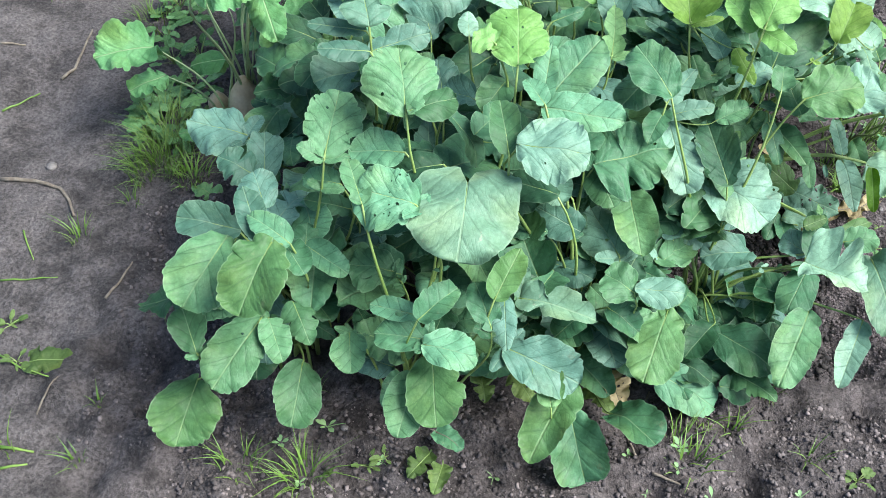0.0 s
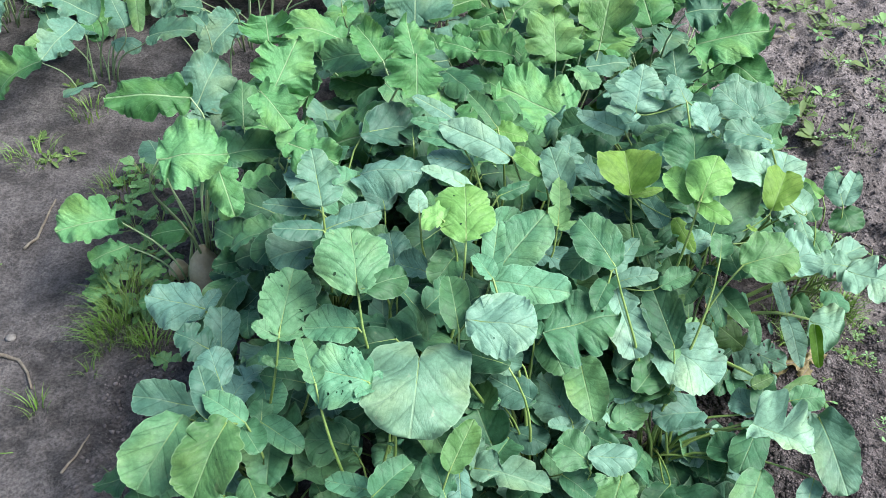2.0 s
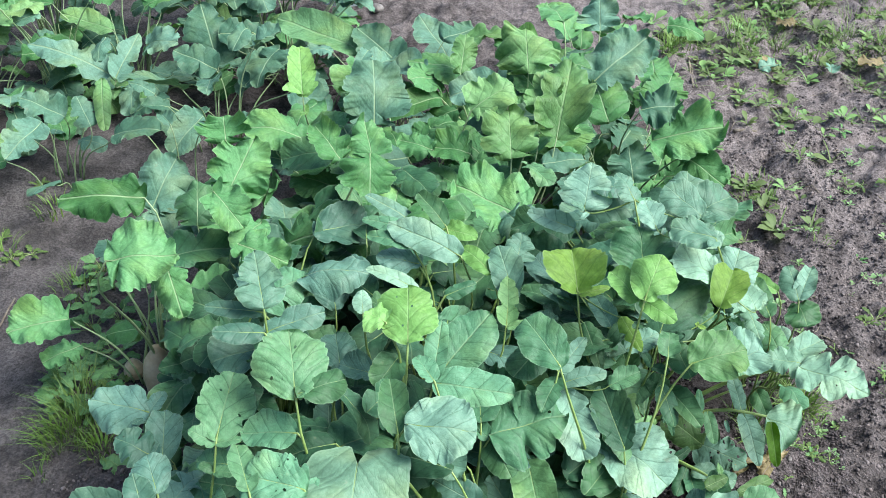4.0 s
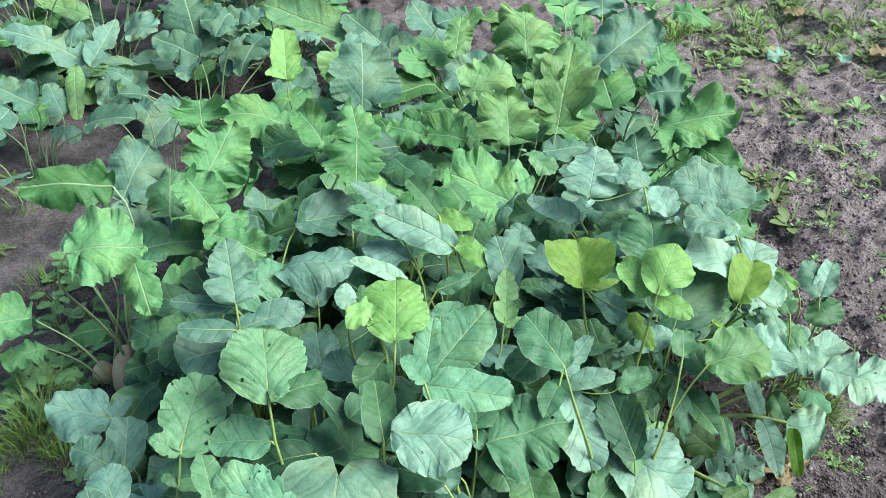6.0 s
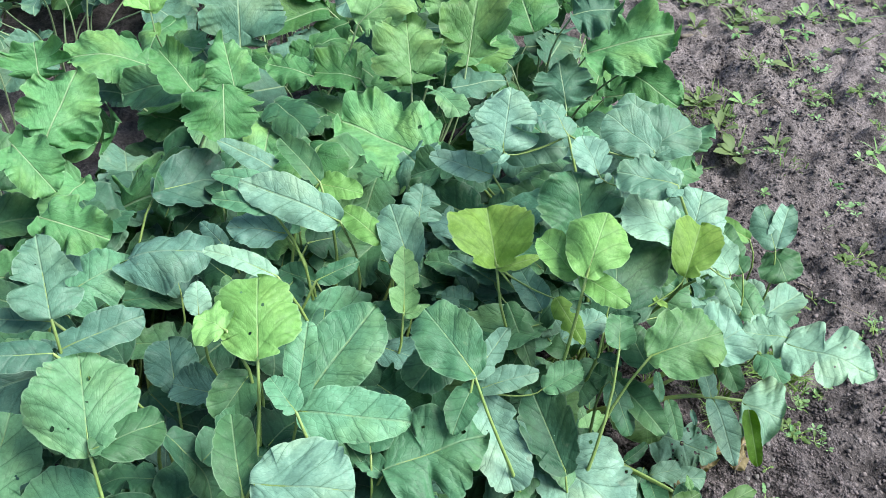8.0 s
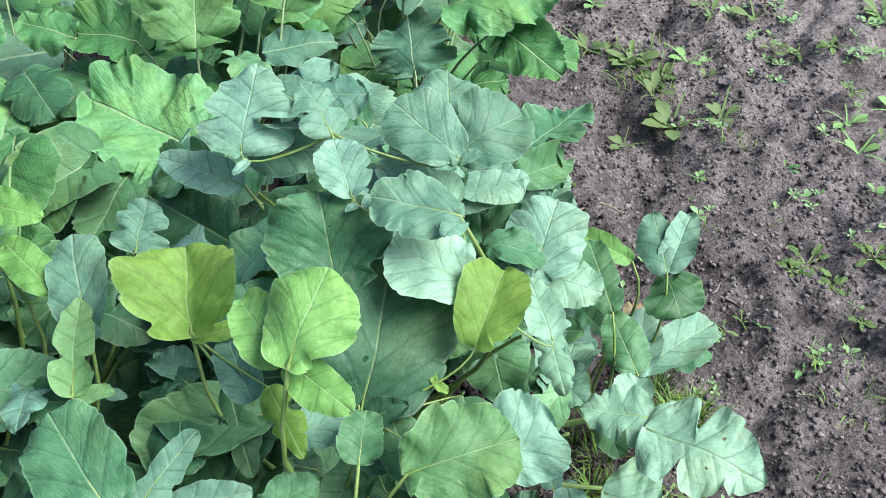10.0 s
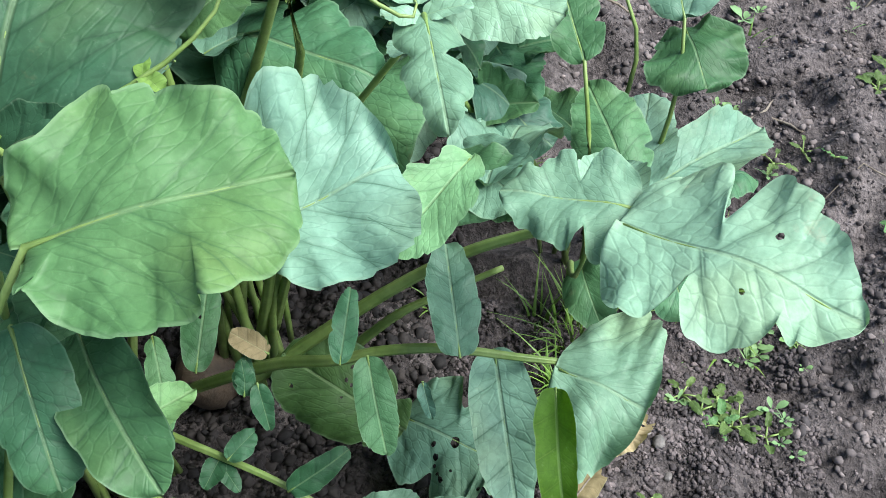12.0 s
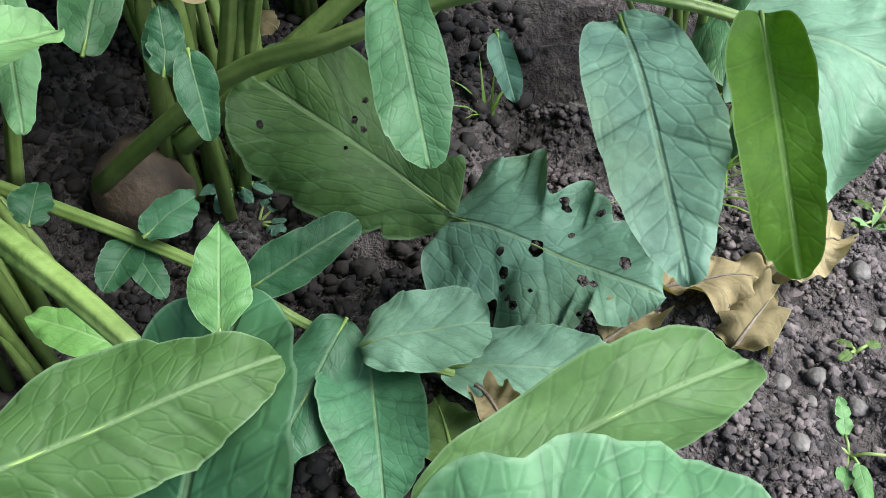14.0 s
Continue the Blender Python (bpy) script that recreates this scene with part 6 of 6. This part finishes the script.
weed(1.388, 2.178, 0.025, 5, "w")
weed(1.378, 2.611, 0.037, 5, "l")
weed(1.201, 2.589, 0.031, 5, "l")
weed(1.350, 2.345, 0.025, 5, "w")
weed(1.078, 1.694, 0.019, 4, "w")
weed(1.047, 1.678, 0.019, 5, "w")
weed(1.098, 1.673, 0.012, 3, "l")
weed(1.145, 1.617, 0.019, 5, "l")
weed(1.180, 1.794, 0.028, 7, "w")
weed(1.229, 1.762, 0.025, 6, "w")
weed(0.875, 1.992, 0.03, 5, "w")
weed(0.866, 1.288, 0.025, 5, "l")
weed(0.952, 1.432, 0.018, 6, "w")
weed(0.965, 1.416, 0.02, 5, "w")
weed(0.880, 1.334, 0.012, 3, "w")
weed(0.949, 1.408, 0.02, 5, "l")
weed(0.923, 1.432, 0.02, 5, "w")
weed(0.609, 1.450, 0.02, 9, "g")
weed(0.619, 1.437, 0.018, 8, "g")
weed(0.732, 0.815, 0.035, 7, "w")
weed(0.020, 0.812, 0.025, 6, "w")
weed(-0.005, 0.801, 0.02, 5, "w")
weed(-0.620, 1.029, 0.025, 7, "w")
weed(-0.587, 0.957, 0.025, 5, "w")
weed(-0.464, 1.574, 0.05, 8, "l")
weed(-0.525, 1.520, 0.035, 6, "l")
weed(-0.446, 1.601, 0.05, 8, "l")
weed(-0.399, 1.536, 0.04, 7, "w")
weed(-0.716, 1.994, 0.035, 9, "w")
weed(-0.805, 2.047, 0.03, 8, "w")
weed(-0.775, 2.267, 0.03, 8, "w")
weed(-0.755, 1.970, 0.03, 7, "w")
fallen_leaf(-0.533, 0.960, 0.0, 0.075, 0.1, "w", "torn green leaf lying on the path")
fallen_leaf(-0.350, 1.331, 0.02, 0.06, 2.6, "l", "yellowing leaf lying on the soil")
fallen_leaf(0.838, 1.340, 0.022, 0.036, 0.9, "x", "curled tan withered leaf on the soil", "oval", crumple=0.2)
fallen_leaf(0.787, 1.335, 0.026, 0.028, 0.6, "x", "yellow brown withered leaf under the plant", "oval", crumple=0.2)
fallen_leaf(0.868, 1.378, 0.024, 0.042, 0.5, "x", "lacy pale withered leaf full of holes", "oval", 16, crumple=0.15)
fallen_leaf(0.826, 1.360, 0.024, 0.046, 0.1, "x", "thin tan strip of withered leaf", "pointed", crumple=0.2)
fallen_leaf(0.731, 1.279, 0.042, 0.024, -1.2, "x", "crumpled tan dead leaf tip", "oval", crumple=0.2)
fallen_leaf(0.712, 1.282, 0.030, 0.032, 1.8, "w", "pale yellowing leaf beneath the plant", "oval")
fallen_leaf(0.364, 0.920, 0.06, 0.07, -1.3, "x", "brown withered hanging leaf", "lobed", 5)
fallen_leaf(0.347, 0.918, 0.03, 0.06, -0.9, "w", "ragged pale green leaf eaten by insects", "lobed", 9)
fallen_leaf(0.103, 0.768, 0.03, 0.05, -1.8, "w", "eaten green leaf near the soil", "lobed", 8)
fallen_leaf(0.073, 0.789, 0.03, 0.05, -2.2, "w", "eaten green leaf with many holes", "lobed", 9)
fallen_leaf(0.117, 0.817, 0.06, 0.05, -0.6, "r", "small green leaf over the soil", "oval")
fallen_leaf(0.226, 0.919, 0.05, 0.06, -1.0, "w", "ragged green leaf eaten by insects", "lobed", 9)
fallen_leaf(0.165, 0.915, 0.05, 0.05, -1.4, "w", "ragged green leaf eaten by insects", "lobed", 8)
fallen_leaf(0.616, 1.505, 0.07, 0.035, -0.4, "x", "dry yellow leaf hanging among the stalks", "oval")
fallen_leaf(1.254, 2.979, 0.01, 0.08, 0.8, "x", "pale dry leaf lying on weedy soil")
fallen_leaf(0.931, 1.712, 0.01, 0.03, 0.4, "x", "small dry brown leaf on the soil")
pebble(0.896, 1.381, 0.0055)
pebble(0.847, 1.320, 0.004)
pebble(0.862, 1.322, 0.0045)
pebble(0.875, 1.309, 0.004)
pebble(0.889, 1.390, 0.0035)
pebble(0.855, 1.308, 0.003)
pebble(0.901, 1.361, 0.004)
pebble(0.843, 1.283, 0.004)
pebble(-0.665, 1.407, 0.01)
pebble(-0.045, 0.855, 0.006)
pebble(0.302, 0.804, 0.006)
twig([(-0.750, 1.368), (-0.684, 1.364), (-0.632, 1.349), (-0.604, 1.315), (-0.582, 1.273)], 0.0045)
twig([(-0.473, 1.083), (-0.459, 1.123), (-0.450, 1.171)], 0.0025)
twig([(-0.726, 1.673), (-0.705, 1.704), (-0.704, 1.764), (-0.702, 1.831)], 0.0035)
twig([(-0.876, 1.752), (-0.824, 1.760)], 0.003)
twig([(-0.525, 0.860), (-0.510, 0.897), (-0.503, 0.919)], 0.0018)
twig([(0.421, 0.802), (0.446, 0.792), (0.473, 0.777)], 0.0025)
twig([(0.398, 0.829), (0.390, 0.868), (0.413, 0.915), (0.435, 0.963)], 0.0022)
twig([(1.039, 1.753), (1.064, 1.739), (1.084, 1.720)], 0.002)
twig([(0.867, 1.910), (0.915, 1.925), (0.956, 1.932)], 0.002)
twig([(1.068, 2.606), (1.136, 2.618)], 0.006)
twig([(1.163, 2.778), (1.214, 2.714), (1.229, 2.698)], 0.005)
twig([(1.037, 3.124), (1.015, 2.968), (1.002, 2.858)], 0.004)
twig([(-0.669, 1.123), (-0.622, 1.128), (-0.573, 1.135)], 0.002, "flat pale green straw lying on the path", GRASS)
twig([(-0.813, 1.562), (-0.788, 1.591), (-0.758, 1.628)], 0.0025, "flat pale green straw lying on the path", GRASS)
twig([(-0.667, 1.241), (-0.649, 1.208), (-0.625, 1.170)], 0.0018, "flat pale green straw lying on the path", GRASS)
twig([(-0.563, 0.798), (-0.510, 0.796)], 0.003, "flat pale green straw lying on the path", GRASS)
twig([(-0.550, 0.761), (-0.511, 0.772)], 0.0025, "flat pale green straw lying on the path", GRASS)
twig([(-0.618, 0.966), (-0.573, 0.942), (-0.522, 0.923)], 0.002, "flat pale green straw lying on the path", GRASS)
weed(-0.486, 1.624, 0.06, 10, "l")
weed(-0.506, 1.562, 0.05, 9, "l")
weed(-0.440, 1.653, 0.06, 10, "l")
weed(-0.425, 1.470, 0.05, 9, "l")
weed(-0.495, 1.489, 0.045, 8, "w")
grass_tuft(-0.381, 1.366, 60, 0.06, 0.03)
weed(-0.554, 1.903, 0.04, 9, "l")
grass_tuft(-0.569, 1.861, 60, 0.06, 0.05)
grass_tuft(-0.797, 1.980, 50, 0.05, 0.06)
grass_tuft(-0.718, 2.168, 40, 0.05, 0.05)
grass_tuft(0.957, 1.544, 80, 0.06, 0.03)
grass_tuft(0.939, 1.580, 40, 0.06, 0.02)
grass_tuft(0.982, 1.500, 16, 0.028, 0.026)
grass_tuft(0.827, 1.430, 50, 0.05, 0.012)
grass_tuft(0.819, 1.498, 16, 0.055, 0.01)
weed(0.958, 1.408, 0.022, 5)
weed(0.936, 1.419, 0.016, 5)
weed(0.980, 1.395, 0.016, 4)
weed(1.030, 1.494, 0.012, 5)
grass_tuft(1.055, 3.227, 18, 0.049, 0.047)
weed(1.053, 3.222, 0.043, 9)
grass_tuft(1.070, 3.177, 19, 0.075, 0.038)
grass_tuft(1.029, 3.247, 17, 0.047, 0.055)
grass_tuft(1.008, 3.182, 39, 0.077, 0.024)
weed(1.018, 3.166, 0.047, 5)
grass_tuft(1.073, 3.152, 26, 0.054, 0.052)
weed(1.097, 3.128, 0.032, 8)
grass_tuft(1.378, 3.307, 21, 0.061, 0.056)
weed(1.393, 3.334, 0.053, 6)
grass_tuft(1.212, 3.045, 18, 0.067, 0.021)
weed(1.205, 3.018, 0.047, 8)
grass_tuft(1.194, 3.084, 36, 0.069, 0.027)
grass_tuft(1.412, 3.340, 31, 0.074, 0.054)
grass_tuft(1.318, 3.155, 15, 0.046, 0.048)
grass_tuft(1.215, 3.138, 15, 0.077, 0.054)
weed(1.216, 3.125, 0.065, 5)
grass_tuft(1.342, 3.151, 28, 0.051, 0.028)
grass_tuft(1.338, 3.223, 33, 0.056, 0.037)
weed(1.335, 3.235, 0.034, 7)
grass_tuft(1.174, 3.079, 14, 0.059, 0.042)
weed(1.159, 3.059, 0.053, 5)
grass_tuft(1.284, 3.272, 38, 0.060, 0.035)
grass_tuft(1.236, 3.118, 19, 0.075, 0.055)
weed(1.264, 3.099, 0.041, 6)
grass_tuft(1.366, 3.144, 14, 0.042, 0.038)
grass_tuft(1.275, 3.347, 39, 0.058, 0.026)
weed(1.253, 3.378, 0.052, 5)
grass_tuft(1.192, 3.191, 36, 0.068, 0.052)
weed(1.211, 3.179, 0.041, 9)
grass_tuft(1.665, 3.158, 17, 0.086, 0.031)
weed(1.681, 3.138, 0.036, 6)
grass_tuft(1.732, 3.373, 29, 0.063, 0.042)
weed(1.706, 3.372, 0.068, 9)
grass_tuft(1.417, 3.038, 32, 0.090, 0.056)
weed(1.418, 3.038, 0.066, 5)
grass_tuft(1.644, 3.100, 23, 0.043, 0.029)
weed(1.614, 3.098, 0.032, 5)
grass_tuft(1.725, 3.509, 21, 0.084, 0.029)
grass_tuft(1.594, 3.066, 21, 0.042, 0.044)
grass_tuft(1.631, 3.219, 16, 0.044, 0.021)
grass_tuft(1.554, 3.500, 33, 0.064, 0.041)
weed(1.581, 3.516, 0.061, 5)
grass_tuft(1.563, 3.182, 18, 0.089, 0.059)
grass_tuft(1.488, 3.251, 21, 0.063, 0.025)
grass_tuft(1.555, 3.481, 16, 0.087, 0.059)
weed(1.576, 3.487, 0.051, 7)
grass_tuft(1.769, 3.473, 14, 0.053, 0.041)
weed(1.752, 3.434, 0.031, 5)
grass_tuft(1.587, 3.208, 22, 0.064, 0.033)
grass_tuft(1.560, 3.025, 18, 0.055, 0.052)
grass_tuft(1.550, 2.886, 14, 0.084, 0.057)
grass_tuft(1.492, 3.277, 21, 0.061, 0.033)
weed(1.514, 3.248, 0.047, 5)
grass_tuft(1.510, 3.171, 33, 0.086, 0.038)
weed(1.506, 3.200, 0.034, 7)
grass_tuft(1.646, 3.378, 36, 0.058, 0.056)
grass_tuft(0.939, 3.057, 33, 0.070, 0.058)
grass_tuft(0.974, 3.095, 38, 0.057, 0.021)
weed(0.968, 3.070, 0.043, 9)
grass_tuft(0.993, 3.128, 14, 0.054, 0.041)
weed(0.951, 3.098, 0.032, 6)
grass_tuft(0.969, 3.094, 30, 0.081, 0.060)
grass_tuft(1.046, 2.239, 12, 0.046, 0.052)
weed(1.076, 2.253, 0.042, 9)
grass_tuft(1.013, 2.282, 15, 0.041, 0.073)
weed(1.028, 2.308, 0.037, 5)
grass_tuft(1.043, 2.311, 14, 0.037, 0.026)
weed(1.013, 2.297, 0.027, 7)
grass_tuft(1.352, 2.308, 14, 0.023, 0.035)
weed(1.394, 2.315, 0.029, 7)
weed(-0.528, 1.802, 0.05, 11, "l", 56, 0.7)
weed(-0.491, 1.864, 0.05, 11, "l", 21, 0.7)
weed(-0.499, 1.727, 0.05, 11, "l", 78, 0.7)
weed(-0.489, 1.484, 0.05, 11, "l", 29, 0.7)
weed(-0.518, 1.548, 0.05, 11, "l", 93, 0.7)
weed(-0.451, 1.758, 0.05, 11, "l", 12, 0.7)
weed(-0.529, 1.924, 0.05, 11, "l", 81, 0.7)
twig([(1.162, 2.762), (1.198, 2.770), (1.226, 2.698)], 0.0022)
twig([(1.024, 3.150), (1.029, 3.010), (1.005, 2.868)], 0.0025)
twig([(1.241, 2.450), (1.336, 2.456)], 0.002)
twig([(1.491, 2.837), (1.574, 2.806)], 0.0025)
twig([(1.358, 2.314), (1.385, 2.255)], 0.004)
fallen_leaf(1.255, 2.961, 0.02, 0.07, 0.4, "p", "pale dry curled leaf lying on weedy soil")
fallen_leaf(1.443, 2.958, 0.02, 0.06, 1.4, "p", "pale dry curled leaf lying on weedy soil")
fallen_leaf(1.585, 2.995, 0.02, 0.08, 0.1, "x", "tan withered leaf lying on weedy soil")
fallen_leaf(1.396, 3.282, 0.02, 0.07, 0.2, "x", "tan withered leaf lying on weedy soil")
pebble(0.023, 3.356, 0.022)
pebble(1.496, 3.507, 0.014)


def seedlings(name, spots, material, seed, label, grassy=0.0):
    """Countless small weeds in one mesh: rosettes of spoon-shaped leaves, some with thin blades between them."""
    rng = random.Random(seed)
    verts, faces = [], []
    for x, y, size in spots:
        z = ground_height(x, y)
        leaves = rng.randint(4, 9)
        for i in range(leaves):
            a = 6.283 * i / leaves + rng.uniform(-0.6, 0.6)
            thin = rng.random() < grassy
            L = size * rng.uniform(0.5, 1.1) * (1.5 if thin else 1.0)
            w = L * (0.035 if thin else rng.uniform(0.16, 0.30))
            rise, c, d = rng.uniform(0.15, 1.0), math.cos(a), math.sin(a)
            k = len(verts)
            for j in range(6):
                t = j / 5
                g = w * (1 - t) ** 0.4 if thin else w * max(0.10, math.sin(math.pi * max(0.0, t - 0.22) / 0.80) ** 0.8) if t < 0.99 else 0.0
                r, h = L * t, L * (rise * t - 0.55 * rise * t * t) + 0.15 * size * t
                for v in (-1, 0, 1):
                    verts.append((x + r * c - v * g * d, y + r * d + v * g * c, z + h + (0.25 * g if v else 0.0) + 0.001))
            for j in range(5):
                o = k + 3 * j
                faces += [(o, o + 1, o + 4, o + 3), (o + 1, o + 2, o + 5, o + 4)]
    return tagged(new(name, mesh_of(name, verts, faces, material)), label, "weeds", kind="stuff")


rng = random.Random(21)
far_spots, near_spots, pale_spots, straws = [], [], [], []
for i in range(400):
    y = rng.uniform(2.05, 4.6)
    x = rng.uniform(0.95 + 0.05 * (y - 2.3), 2.0 + 0.3 * (y - 2.3))
    n = 1 if y < 2.6 else rng.randint(1, 4)
    for j in range(n):
        (far_spots if rng.random() < 0.7 else pale_spots).append((x + rng.gauss(0, 0.03), y + rng.gauss(0, 0.03), rng.uniform(0.018, 0.055)))
for i in range(62):
    cx, cy = rng.uniform(0.98, 1.75), rng.uniform(1.2, 2.5)
    for j in range(rng.randint(1, 7)):
        (near_spots if rng.random() < 0.75 else pale_spots).append((cx + rng.gauss(0, 0.028), cy + rng.gauss(0, 0.028), rng.uniform(0.006, 0.020)))
for i in range(46):
    near_spots.append((rng.uniform(-0.25, 1.1), rng.uniform(0.55, 0.86), rng.uniform(0.008, 0.02)))
for i in range(30):
    near_spots.append((rng.uniform(0.86, 1.05), rng.uniform(1.3, 1.75), rng.uniform(0.006, 0.014)))
seedlings("weed_growth", far_spots, WEED, 31, "low green and yellowish weeds scattered over the soil", 0.35)
seedlings("weed_growth", near_spots, LIME, 32, "tiny green seedlings sprouting from the bare soil", 0.2)
seedlings("weed_growth", pale_spots, NEW, 33, "pale yellow-green seedlings and straw on the soil", 0.45)
for i in range(34):
    x, y, a = rng.uniform(0.98, 1.8), rng.uniform(1.4, 3.3), rng.uniform(0, 3.14)
    L = rng.uniform(0.02, 0.06)
    twig([(x, y), (x + L * math.cos(a), y + L * math.sin(a)), (x + 1.8 * L * math.cos(a + 0.3), y + 1.8 * L * math.sin(a + 0.3))], rng.uniform(0.0008, 0.0018), "thin dry straw lying on the soil")

# ---- soil crumbs ----
ICO = [(0, -0.526, 0.851), (0, 0.526, 0.851), (0, -0.526, -0.851), (0, 0.526, -0.851), (-0.526, 0.851, 0), (0.526, 0.851, 0),
       (-0.526, -0.851, 0), (0.526, -0.851, 0), (0.851, 0, -0.526), (0.851, 0, 0.526), (-0.851, 0, -0.526), (-0.851, 0, 0.526)]
ICO_FACES = [(0, 9, 1), (0, 1, 11), (0, 11, 6), (0, 6, 7), (0, 7, 9), (1, 9, 5), (1, 5, 4), (1, 4, 11), (11, 4, 10), (11, 10, 6),
             (6, 10, 2), (6, 2, 7), (7, 2, 8), (7, 8, 9), (9, 8, 5), (3, 4, 5), (3, 5, 8), (3, 8, 2), (3, 2, 10), (3, 10, 4)]


def crumbs(name, n, boxes, size, material, label, seed):
    rng = np.random.default_rng(seed)
    base, tri = np.array(ICO), np.array(ICO_FACES)
    weights = np.array([(b[1] - b[0]) * (b[3] - b[2]) * b[4] for b in boxes])
    box = np.array(boxes)[rng.choice(len(boxes), n, p=weights / weights.sum())]
    x = box[:, 0] + (box[:, 1] - box[:, 0]) * rng.random(n)
    y = box[:, 2] + (box[:, 3] - box[:, 2]) * rng.random(n)
    s = size[0] + (size[1] - size[0]) * rng.random(n) ** 5
    v = base[None] * rng.uniform(0.45, 1.45, (n, 12, 1)) * s[:, None, None]
    v = v * np.stack([np.ones(n), rng.uniform(0.7, 1.2, n), rng.uniform(0.55, 0.9, n)], 1)[:, None, :]
    w = rng.uniform(0, 6.28, n)[:, None]
    v = np.stack([v[..., 0] * np.cos(w) - v[..., 1] * np.sin(w), v[..., 0] * np.sin(w) + v[..., 1] * np.cos(w), v[..., 2]], -1)
    v = v + np.stack([x, y, relief(x, y) + s * 0.25], 1)[:, None, :]
    verts, faces = [v.reshape(-1, 3)], [(tri[None] + 12 * np.arange(n)[:, None, None]).reshape(-1, 3)]
    me = mesh_of(name, np.concatenate(verts).tolist(), np.concatenate(faces).tolist(), material)
    return tagged(new(name, me), label, "soil", kind="stuff")


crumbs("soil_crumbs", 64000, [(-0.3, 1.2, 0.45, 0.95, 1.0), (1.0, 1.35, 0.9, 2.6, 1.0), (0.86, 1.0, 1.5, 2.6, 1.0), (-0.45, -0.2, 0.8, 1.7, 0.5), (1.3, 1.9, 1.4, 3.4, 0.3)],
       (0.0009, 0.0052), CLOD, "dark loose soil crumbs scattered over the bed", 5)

crumbs("fine_soil", 60000, [(0.74, 1.02, 1.0, 1.52, 1.0)], (0.0004, 0.0030), TILTH, "fine dark soil crumbs with a few small clods", 7)
# Deep shade over the bed soil, put into the colour of these crumbs.
crumbs("damp_soil_crumbs", 20000, [(0.40, 0.76, 1.0, 1.75, 1.0)], (0.0014, 0.0065), SHADED_SOIL, "near-black soil crumbs beneath the plants, with the shade in their colour", 6)
crumbs("fine_gravel", 260, [(-0.2, 1.2, 0.45, 0.95, 1.0), (0.8, 1.35, 1.0, 2.6, 1.2)], (0.0012, 0.0045), STONE, "small pale stones lying loose on the soil", 8)
